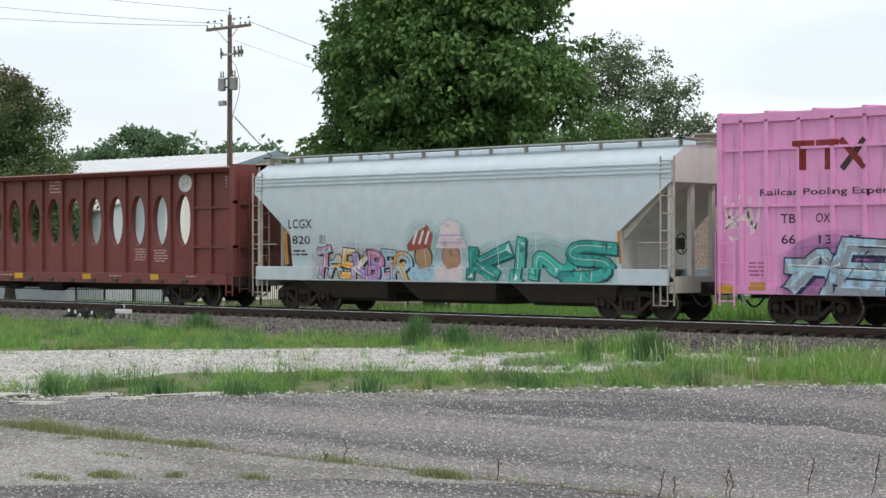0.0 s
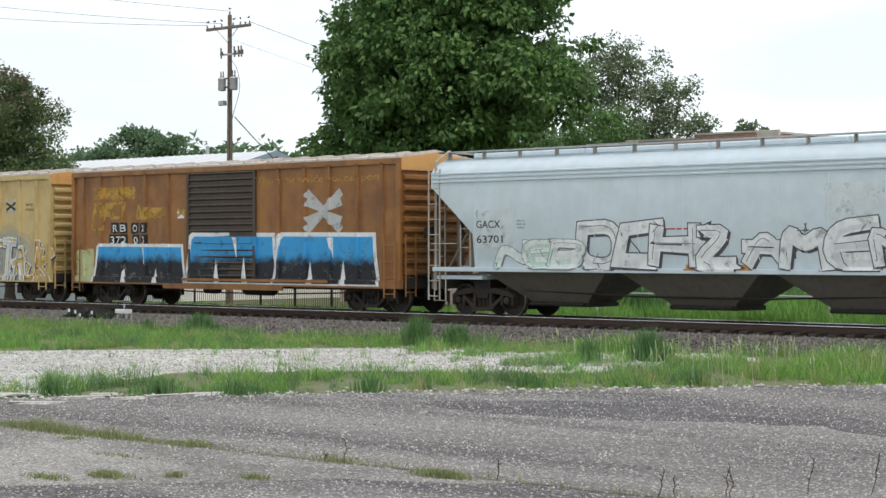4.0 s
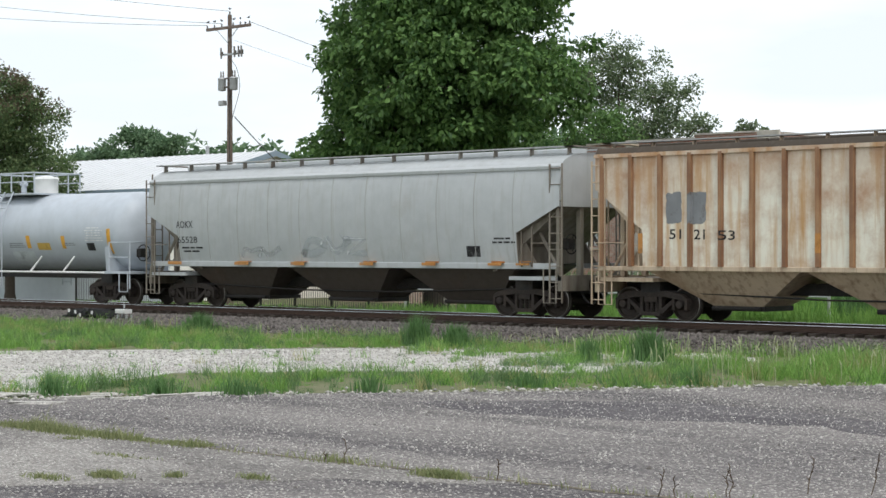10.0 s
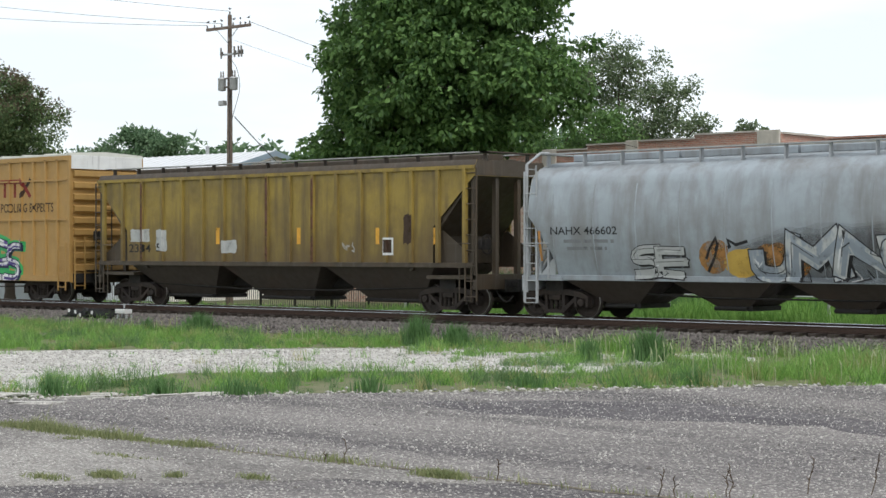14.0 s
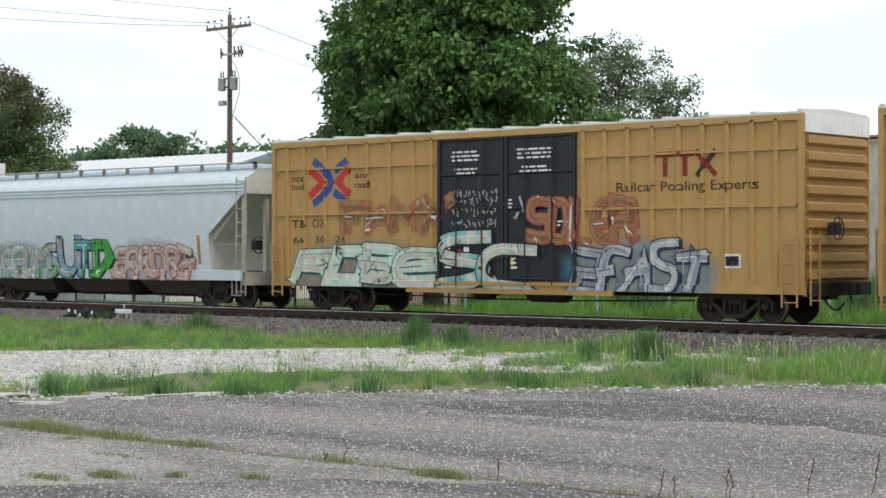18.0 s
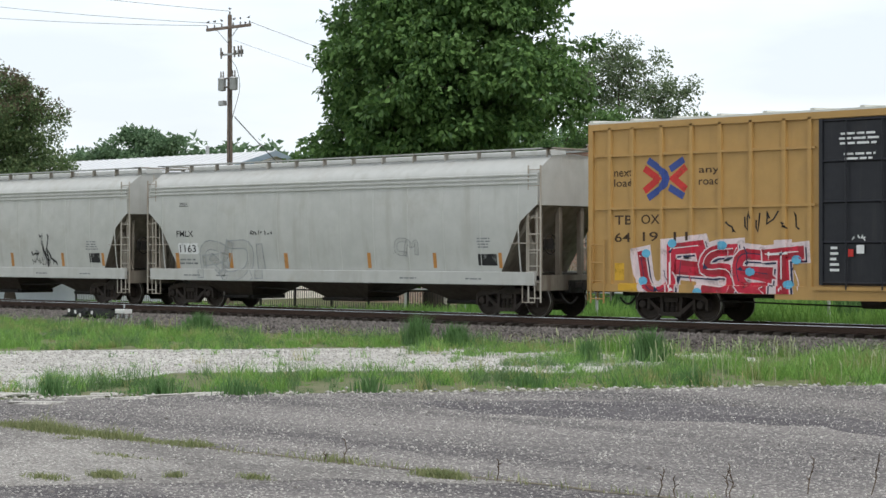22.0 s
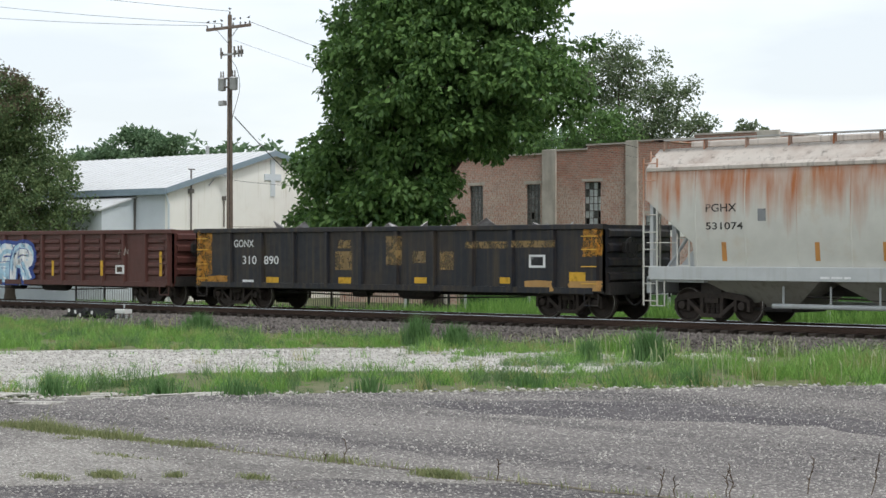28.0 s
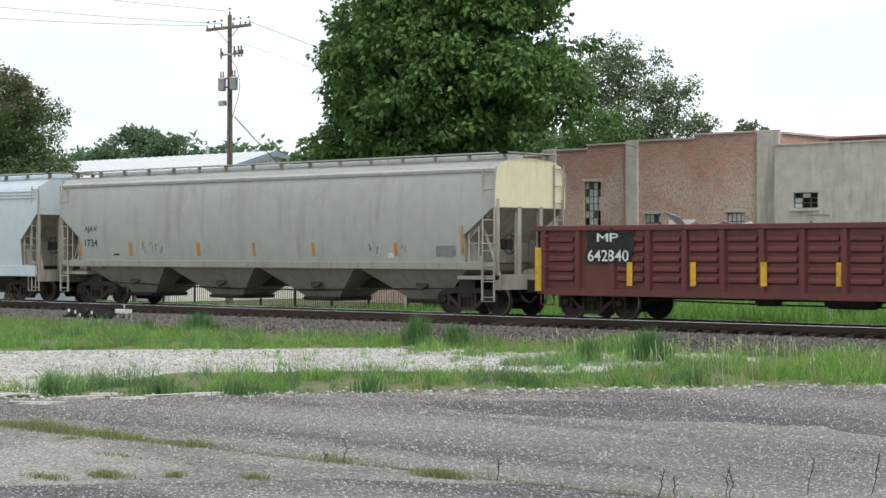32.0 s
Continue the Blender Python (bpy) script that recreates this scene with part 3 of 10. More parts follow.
def foliage(rng, centres, radius, per, leaf, droop=0.3, aspect=0.62, squash=0.75):
    """Leaves as bent kites round clump centres. Returns vertices and triangles."""
    n = len(centres) * per
    c = np.repeat(centres, per, 0)
    rad = np.repeat(np.broadcast_to(radius, (len(centres),)), per)
    d = rng.normal(0, 1, (n, 3))
    d /= np.linalg.norm(d, axis=1)[:, None]
    off = d * (rng.random(n) ** 0.45)[:, None] * rad[:, None]
    off[:, 2] *= squash
    p = c + off
    ln = leaf * rng.uniform(0.6, 1.25, n)
    out = d + rng.normal(0, 0.7, (n, 3))
    out[:, 2] -= droop
    out /= np.linalg.norm(out, axis=1)[:, None]
    side = np.cross(out, rng.normal(0, 1, (n, 3)) + np.array([0, 0, 1.2]))
    side /= np.linalg.norm(side, axis=1)[:, None] + 1e-9
    up = np.cross(side, out)
    a = p
    b = p + out * (ln * 0.45)[:, None] + side * (ln * aspect / 2)[:, None] + up * (ln * 0.10)[:, None]
    t = p + out * ln[:, None] - up * (ln * 0.12)[:, None]
    e = p + out * (ln * 0.45)[:, None] - side * (ln * aspect / 2)[:, None] + up * (ln * 0.10)[:, None]
    v = np.stack([a, b, t, e], 1).reshape(-1, 3)
    i = 4 * np.arange(n)[:, None]
    f = np.concatenate([i + np.array([[0, 1, 2]]), i + np.array([[0, 2, 3]])], 0)
    return v, f


def bush(x, y, h, r, seed, label):
    rng = np.random.default_rng(seed)
    low = h < 0.55
    k = int((420 if low else 800) * r * (0.5 + h))
    d = np.abs(rng.normal(0, r * (0.95 if low else 0.55), k))
    a = rng.uniform(0, 6.283, k)
    hh = h * np.clip(1.05 - (d / (r * 1.5)) ** 2, 0.25, 1) * rng.uniform(0.45, 1.05, k)
    blades("weed_bush", label, x + d * np.cos(a), y + d * np.sin(a) * 0.8, np.full(k, GROUND), hh, rng.uniform(0.014, 0.034, k), rng.uniform(0.05, 0.5, k), M_WEED, seed, "weed")


for i, (x, y, h, r) in enumerate(((-31.41, -5.58, 0.95, 0.5), (-30.2, -5.5, 0.7, 0.6), (-22.8, -19.34, 0.42, 0.5), (-25.12, -21.42, 0.42, 0.45), (-23.14, -7.09, 0.85, 0.5), (-21.6, -17.4, 0.4, 0.35), (-24.14, -8.0, 0.6, 0.35), (-43.5, -4.6, 0.5, 0.4), (-23.9, -20.1, 0.4, 0.5), (-41.2, -4.5, 0.7, 0.7), (-26.3, -22.3, 0.4, 0.6), (-20.4, -14.6, 0.35, 0.5), (-18.6, -12.2, 0.4, 0.5))):
    bush(x, y, h, r, 70 + i, "dark green bushy weed among the grass" if h > 0.6 else "low dark green weed at the lot's edge")

# ---- far side of the track: buildings, pole, fences ----
def brickwork(name):
    m = bpy.data.materials.new(name)
    m.use_nodes = True
    n, l = m.node_tree.nodes, m.node_tree.links
    bsdf = n["Principled BSDF"]
    tc = n.new("ShaderNodeTexCoord")
    sep, com = n.new("ShaderNodeSeparateXYZ"), n.new("ShaderNodeCombineXYZ")
    l.new(tc.outputs["Object"], sep.inputs[0])
    add = n.new("ShaderNodeMath")
    l.new(sep.outputs["X"], add.inputs[0])
    l.new(sep.outputs["Y"], add.inputs[1])
    l.new(add.outputs[0], com.inputs["X"])
    l.new(sep.outputs["Z"], com.inputs["Y"])
    br = n.new("ShaderNodeTexBrick")
    br.inputs["Color1"].default_value, br.inputs["Color2"].default_value, br.inputs["Mortar"].default_value = (0.50, 0.17, 0.105, 1), (0.31, 0.115, 0.08, 1), (0.42, 0.34, 0.285, 1)
    for k, x in (("Scale", 1.0), ("Mortar Size", 0.012), ("Brick Width", 0.215), ("Row Height", 0.075), ("Bias", 0.0)):
        br.inputs[k].default_value = x
    l.new(com.outputs[0], br.inputs["Vector"])

    def noise_(scale, detail, lo, hi, b=1.0, st=None):
        t = n.new("ShaderNodeTexNoise")
        t.inputs["Scale"].default_value, t.inputs["Detail"].default_value, t.inputs["Roughness"].default_value = scale, detail, 0.7
        mp = n.new("ShaderNodeMapping")
        mp.inputs["Scale"].default_value = st or (1, 1, 1)
        l.new(tc.outputs["Object"], mp.inputs[0])
        l.new(mp.outputs[0], t.inputs["Vector"])
        r = n.new("ShaderNodeMapRange")
        for k, x in (("From Min", lo), ("From Max", hi), ("To Min", 0.0), ("To Max", b)):
            r.inputs[k].default_value = x
        l.new(t.outputs["Fac"], r.inputs["Value"])
        return r.outputs["Result"]

    def mixc(f, a, b):
        x = n.new("ShaderNodeMix")
        x.data_type = "RGBA"
        l.new(f, x.inputs["Factor"])
        l.new(a, x.inputs["A"])
        x.inputs["B"].default_value = (*b, 1)
        return x.outputs["Result"]

    def times(a, b):
        x = n.new("ShaderNodeMath")
        x.operation = "MULTIPLY"
        l.new(a, x.inputs[0])
        l.new(b, x.inputs[1])
        return x.outputs[0]

    # old pale paint, flaking brick by brick and lasting best low on the wall
    low = n.new("ShaderNodeMapRange")
    for k, x in (("From Min", 5.9), ("From Max", 4.2), ("To Min", 0.35), ("To Max", 1.0)):
        low.inputs[k].default_value = x
    l.new(sep.outputs["Z"], low.inputs["Value"])
    flakes = times(noise_(17.0, 5, 0.36, 0.60, 0.95, (1.0, 1.0, 0.4)), noise_(0.45, 7, 0.28, 0.52))
    col = mixc(times(flakes, low.outputs["Result"]), br.outputs["Color"], (0.66, 0.58, 0.49))
    col = mixc(noise_(0.9, 8, 0.54, 0.78, 0.55), col, (0.20, 0.13, 0.105))
    l.new(col, bsdf.inputs["Base Color"])
    bsdf.inputs["Roughness"].default_value = 0.92
    b = n.new("ShaderNodeBump")
    b.inputs["Strength"].default_value, b.inputs["Distance"].default_value = 0.5, 0.01
    b.invert = True
    l.new(br.outputs["Fac"], b.inputs["Height"])
    l.new(b.outputs[0], bsdf.inputs["Normal"])
    return m


M_BRICK = brickwork("flaking_painted_brick")
M_CONCRETE = surface("weathered_concrete", (0.59, 0.545, 0.48), (0.48, 0.445, 0.39), 0.9, scale=2.5, mix=1.0, dirt=(0.34, 0.31, 0.26), dirt_amount=0.35, streak=(0.32, 0.29, 0.24), streak_amount=0.35, streak_fine=3.0, random_shift=False)
M_WHITEWALL = surface("cream_painted_block", (0.90, 0.895, 0.84), (0.85, 0.84, 0.78), 0.8, scale=1.6, dirt=(0.66, 0.63, 0.55), dirt_amount=0.12, streak=(0.66, 0.63, 0.54), streak_amount=0.2, random_shift=False)
M_BLUEWALL = surface("pale_blue_metal_siding", (0.64, 0.69, 0.72), (0.56, 0.61, 0.64), 0.6, scale=2, random_shift=False)
M_WROOF = surface("white_metal_roof", (0.66, 0.67, 0.68), (0.58, 0.59, 0.60), 0.5, scale=1.0, dirt=(0.45, 0.42, 0.4), dirt_amount=0.2, random_shift=False)
M_TRIM = surface("slate_blue_trim", (0.22, 0.29, 0.34), (0.27, 0.335, 0.38), 0.5, scale=3, random_shift=False)
M_GLASS = surface("dusty_window_glass", (0.07, 0.075, 0.07), (0.15, 0.16, 0.15), 0.25, scale=5, mix=1.0, spec=0.6)
M_GLASSPALE = surface("pale_obscured_glass", (0.70, 0.74, 0.74), (0.50, 0.54, 0.54), 0.35, scale=5, mix=1.0)
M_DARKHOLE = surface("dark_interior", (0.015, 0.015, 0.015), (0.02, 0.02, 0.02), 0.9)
M_SASH = surface("rusty_steel_sash", (0.12, 0.11, 0.10), (0.18, 0.16, 0.14), 0.7)
M_POLE = surface("weathered_pole_timber", (0.16, 0.12, 0.095), (0.25, 0.20, 0.165), 0.9, scale=6, streak=(0.08, 0.06, 0.05), streak_amount=0.4)
M_GALV = surface("dull_galvanised_metal", (0.45, 0.46, 0.46), (0.34, 0.35, 0.35), 0.5, 0.4)
M_IRON = surface("black_painted_iron", (0.012, 0.012, 0.013), (0.02, 0.02, 0.02), 0.5)
M_WIRE = surface("dark_cable", (0.03, 0.03, 0.032), (0.05, 0.05, 0.05), 0.6)

BY = 22.0  # face of the brick hall


def wall_with_holes(s, x0, x1, z0, z1, holes, y0, y1):
    """A wall along x between y0 and y1, with openings (xa, xb, za, zb) through it."""
    xs = sorted({x0, x1, *[h[0] for h in holes], *[h[1] for h in holes]})
    zs = sorted({z0, z1, *[h[2] for h in holes], *[h[3] for h in holes]})
    known = {}

    def at(x, y, z):
        if (x, y, z) not in known:
            known[(x, y, z)] = len(s.v)
            s.v.append((x, y, z))
        return known[(x, y, z)]

    def solid(i, j):
        if not (0 <= i < len(xs) - 1 and 0 <= j < len(zs) - 1):
            return False
        return not any(h[0] <= xs[i] and h[1] >= xs[i + 1] and h[2] <= zs[j] and h[3] >= zs[j + 1] for h in holes)

    for i in range(len(xs) - 1):
        for j in range(len(zs) - 1):
            if not solid(i, j):
                continue
            a, b, c, d = xs[i], xs[i + 1], zs[j], zs[j + 1]
            s.f.append((at(a, y0, c), at(b, y0, c), at(b, y0, d), at(a, y0, d)))
            s.f.append((at(b, y1, c), at(a, y1, c), at(a, y1, d), at(b, y1, d)))
            if not solid(i - 1, j):
                s.f.append((at(a, y1, c), at(a, y0, c), at(a, y0, d), at(a, y1, d)))
            if not solid(i + 1, j):
                s.f.append((at(b, y0, c), at(b, y1, c), at(b, y1, d), at(b, y0, d)))
            if not solid(i, j - 1):
                s.f.append((at(a, y1, c), at(b, y1, c), at(b, y0, c), at(a, y0, c)))
            if not solid(i, j + 1):
                s.f.append((at(a, y0, d), at(b, y0, d), at(b, y1, d), at(a, y1, d)))


def sash_window(owner, xa, xb, za, zb, y, cols, rows, seed, glass, broken=0.15):
    rnd = random.Random(seed)
    # Near-black backing box: the dimness of the room behind is put into its colour.
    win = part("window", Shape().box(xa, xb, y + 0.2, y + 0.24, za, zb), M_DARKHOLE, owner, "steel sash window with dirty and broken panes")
    fr = Shape()
    for x in (xa, xb):
        fr.box(x - 0.025, x + 0.025, y + 0.08, y + 0.16, za, zb)
    for z in (za, zb):
        fr.box(xa, xb, y + 0.08, y + 0.16, z - 0.025, z + 0.025)
    part("frame", fr, M_SASH, win)
    wd, ht = (xb - xa) / cols, (zb - za) / rows
    bars = Shape()
    for c in range(1, cols):
        bars.box(xa + c * wd - 0.016, xa + c * wd + 0.016, y + 0.10, y + 0.14, za, zb)
    for r in range(1, rows):
        bars.box(xa, xb, y + 0.10, y + 0.14, za + r * ht - 0.016, za + r * ht + 0.016)
    part("glazing_grid", bars, M_SASH, win)
    pane = {g: Shape().box(-wd / 2 + 0.012, wd / 2 - 0.012, -0.004, 0.004, -ht / 2 + 0.012, ht / 2 - 0.012).mesh("pane", g) for g in (glass, M_GLASS)}
    for c in range(cols):
        for r in range(rows):
            if rnd.random() < broken:
                continue
            g = glass if rnd.random() < 0.85 else M_GLASS
            part("pane", pane[g], None, win, at=pose(xa + (c + 0.5) * wd, y + 0.12, za + (r + 0.5) * ht, rnd.uniform(-1.5, 1.5), 0, 0))
    part("sill", Shape().box(xa - 0.08, xb + 0.08, y - 0.06, y + 0.1, za - 0.12, za - 0.03), M_CONCRETE, win)
    part("lintel", Shape().box(xa - 0.1, xb + 0.1, y - 0.012, y + 0.05, zb + 0.03, zb + 0.15), M_CONCRETE, win)


def brick_hall():
    ob = thing("brick_building", "old brick workshop with flaking paint and a stepped parapet", "building")
    wins = [(-56.9, -56.0, 2.0, 4.73), (-53.72, -52.92, 2.0, 4.73), (-50.44, -49.65, 2.0, 4.72), (-47.27, -46.37, 2.0, 4.74), (-44.1, -43.27, 0.9, 3.33), (-40.1, -39.28, 0.9, 3.34)]
    steps = [(-62.0, -57.0, 5.75), (-57.0, -52.5, 5.92), (-52.5, -49.46, 6.0), (-49.46, -47.09, 6.12), (-47.09, -44.99, 6.29), (-44.99, -41.63, 6.35), (-41.63, -38.6, 6.5)]
    s = Shape()
    wall_with_holes(s, -62.0, -37.8, GROUND, 5.7, wins, BY, BY + 0.35)
    part("wall", s, M_BRICK, ob, "brick front wall with remains of pale paint")
    for a, b, z in steps:
        part("parapet", Shape().box(a, b, BY, BY + 0.35, 5.7, z), M_BRICK, ob)
    for a, b, z in steps:
        part("coping", Shape().box(a - 0.03, b + 0.03, BY - 0.05, BY + 0.42, z, z + 0.07), M_CONCRETE, ob)
    for a, b, z in ((-49.46, -48.74, 6.2), (-44.99, -44.41, 6.42), (-38.62, -37.62, 6.56), (-55.6, -54.95, 6.0)):
        part("pilaster", Shape().box(a, b, BY - 0.12, BY - 0.002, GROUND, z, 0.015), M_CONCRETE, ob, "weathered concrete pilaster")
    part("side_wall", Shape().box(-38.1, -37.8, BY + 0.35, BY + 24, GROUND, 6.42), M_BRICK, ob)
    part("side_coping", Shape().box(-38.15, -37.7, BY + 0.42, BY + 24, 6.42, 6.5), M_CONCRETE, ob)
    part("back_wall", Shape().box(-62.0, -38.1, BY + 24, BY + 24.3, GROUND, 5.6), M_BRICK, ob)
    part("side_wall", Shape().box(-62.0, -61.7, BY + 0.35, BY + 24, GROUND, 5.6), M_BRICK, ob)
    part("roof", Shape().box(-61.7, -38.1, BY + 0.35, BY + 24, 5.0, 5.15), M_DARKHOLE, ob)
    for i, (a, b, za, zb) in enumerate(wins):
        pale = i in (3, 4, 5)
        sash_window(ob, a, b, za, zb, BY, 4, 9 if zb > 4 else 7, 90 + i, M_GLASSPALE if pale else M_GLASS, 0.1 if pale else 0.05)
    part("patch", Shape().box(-42.9, -41.6, BY - 0.015, BY - 0.002, 2.4, 3.1), M_WHITEWALL, ob, "pale whitewashed patch on the brick")
    return ob


brick_hall()


def concrete_annex():
    ob = thing("concrete_building", "flat grey-beige concrete workshop joined to the brick hall", "building")
    win = (-36.75, -35.68, 3.46, 4.05)
    s = Shape()
    wall_with_holes(s, -37.58, -8.0, GROUND, 5.90, [win, (-31.0, -29.6, 3.46, 4.05)], BY - 0.5, BY - 0.2)
    part("wall", s, M_CONCRETE, ob)
    part("coping", Shape().box(-37.58, -8.0, BY - 0.54, BY - 0.15, 5.90, 5.96), M_CONCRETE, ob)
    part("side_wall", Shape().box(-37.58, -37.3, BY - 0.2, BY + 22, GROUND, 5.85), M_CONCRETE, ob)
    part("side_wall", Shape().box(-8.3, -8.0, BY - 0.2, BY + 22, GROUND, 5.85), M_CONCRETE, ob)
    part("back_wall", Shape().box(-37.58, -8.0, BY + 22, BY + 22.3, GROUND, 5.85), M_CONCRETE, ob)
    part("roof", Shape().box(-37.3, -8.3, BY - 0.2, BY + 22, 5.3, 5.45), M_DARKHOLE, ob)
    sash_window(ob, *win, BY - 0.5, 3, 3, 101, M_GLASSPALE, 0.3)
    sash_window(ob, -31.0, -29.6, 3.46, 4.05, BY - 0.5, 4, 3, 102, M_GLASSPALE, 0.3)
    part("ledge", Shape().box(-36.2, -35.1, BY - 0.53, BY - 0.505, 3.2, 3.25).box(-35.15, -35.1, BY - 0.53, BY - 0.505, 2.0, 3.2), M_CONCRETE, ob)
    for x in (-34.95, -30.5, -26.0, -21.5, -17.0):
        part("pier", Shape().box(x, x + 0.25, BY - 0.53, BY - 0.505, GROUND, 5.90), M_CONCRETE, ob)
    # the low roof house behind the parapets
    part("roof_house", Shape().box(-37.2, -33.2, BY + 3, BY + 9, 5.45, 6.30).box(-37.3, -33.0, BY + 2.8, BY + 9.2, 6.30, 6.38), M_BRICK, ob)
    return ob


concrete_annex()


def gable_hall():
    """The cream building with a white roof and a cross on its gable."""
    ob = thing("church_hall", "cream hall with white metal roof and a pale cross", "building")
    gx, y0, yr, y1, xl = -67.5, 16.0, 22.7, 29.4, -98.0
    ze, zr = 4.76, 6.72
    part("gable_wall", Shape().prism_x([(y0, GROUND), (y1, GROUND), (y1, ze), (yr, zr), (y0, ze)], gx - 0.25, gx), M_WHITEWALL, ob, "cream painted block gable wall")
    part("side_wall", Shape().box(xl, gx - 0.25, y0, y0 + 0.25, GROUND, ze), M_BLUEWALL, ob, "pale blue-grey metal side wall")
    part("side_wall", Shape().box(xl, gx - 0.25, y1 - 0.25, y1, GROUND, ze), M_BLUEWALL, ob)
    part("gable_wall", Shape().prism_x([(y0, GROUND), (y1, GROUND), (y1, ze), (yr, zr), (y0, ze)], xl - 0.25, xl), M_WHITEWALL, ob)
    slope = (zr - ze) / (yr - y0)
    for side in (-1, 1):
        ye = y0 - 0.35 if side < 0 else y1 + 0.35
        zl = ze - 0.35 * slope
        part("roof_slope", Shape().prism_x([(ye, zl + 0.02), (yr, zr + 0.02), (yr, zr + 0.14), (ye, zl + 0.14)][::-side], xl - 0.4, gx + 0.25), M_WROOF, ob, "white metal roof sheets")
        rib = Shape().prism_x([(ye, zl + 0.14), (yr, zr + 0.14), (yr, zr + 0.17), (ye, zl + 0.17)][::-side], -0.02, 0.02).mesh("roof_rib", M_WROOF)
        for i in range(50):
            part("roof_rib", rib, None, ob, at=pose(gx - 0.3 - 0.61 * i, 0, 0))
        part("barge_board", Shape().prism_x([(ye, zl - 0.12), (yr, zr - 0.13), (yr, zr + 0.15), (ye, zl + 0.16)][::-side], gx + 0.25, gx + 0.29), M_TRIM, ob, "slate blue barge board")
        part("eave_fascia", Shape().box(xl - 0.4, gx + 0.25, *sorted((ye, ye + side * 0.08)), zl - 0.16, zl + 0.15), M_TRIM, ob, "slate blue eave fascia")
    part("down_pipe", Shape().path([(gx + 0.1, y0 - 0.3, ze - 0.1), (gx + 0.1, y0 - 0.05, ze - 0.75), (gx + 0.1, y0 - 0.05, GROUND)], 0.05, 8), M_BLUEWALL, ob)
    part("cross", Shape().box(gx + 0.003, gx + 0.06, yr - 0.14, yr + 0.14, 4.56, 6.42).box(gx + 0.003, gx + 0.06, yr - 0.56, yr - 0.14, 5.36, 5.68).box(gx + 0.003, gx + 0.06, yr + 0.14, yr + 0.56, 5.36, 5.68), M_BLUEWALL, ob, "pale grey-blue cross on the gable")
    part("conduit", Shape().bar((gx + 0.06, 17.36, 5.75), (gx + 0.06, 17.36, 1.0), 0.04, 8).bar((gx + 0.06, 17.2, 5.75), (gx + 0.06, 17.6, 5.75), 0.03, 6).box(gx + 0.003, gx + 0.12, 17.2, 17.5, 4.6, 4.8), M_SASH, ob)
    part("wall_lamp", Shape().path([(gx + 0.02, 18.5, 5.0), (gx + 0.15, 18.75, 5.35), (gx + 0.4, 19.1, 5.5)], 0.03, 6).box(gx + 0.3, gx + 0.6, 19.05, 19.5, 5.44, 5.56, 0.02), M_GALV, ob, "grey arm lamp on the gable")
    part("wall_pipe", Shape().bar((gx + 0.05, 19.45, 4.3), (gx + 0.05, 19.45, 3.0), 0.03, 6).box(gx + 0.003, gx + 0.12, 19.36, 19.54, 4.3, 4.5), M_SASH, ob)
    part("wall_line", Shape().box(gx + 0.001, gx + 0.008, 20.0, 29.0, 3.0, 3.03).box(gx + 0.001, gx + 0.008, 20.5, 20.55, 1.0, 3.0), M_CONCRETE, ob)
    part("roof_vent", Shape().spin([(6.7, 0.1), (7.3, 0.1), (7.32, 0.16), (7.4, 0.02)], 10, "z", (-73.5, 23.6, 0)), M_GALV, ob)
    # lean-to
    lx, ly, zl0, zl1 = -69.97, 13.97, 3.88, 4.49
    part("lean_to", Shape().prism_x([(ly, GROUND), (y0 - 0.003, GROUND), (y0 - 0.003, zl1 - 0.1), (ly, zl0 - 0.1)], -82.0, lx), M_BLUEWALL, ob, "pale blue lean-to shed")
    part("lean_to_roof", Shape().prism_x([(ly - 0.25, zl0 - 0.16), (y0 - 0.003, zl1 - 0.08), (y0 - 0.003, zl1), (ly - 0.25, zl0 - 0.08)], -82.2, lx + 0.15), M_WROOF, ob, "white lean-to roof")
    part("corner_trim", Shape().box(lx + 0.002, lx + 0.03, y0 - 0.12, y0 - 0.01, GROUND, zl1 - 0.1), M_SASH, ob)
    return ob


gable_hall()

# ---- utility pole ----
PX, PY = -56.3, 10.0


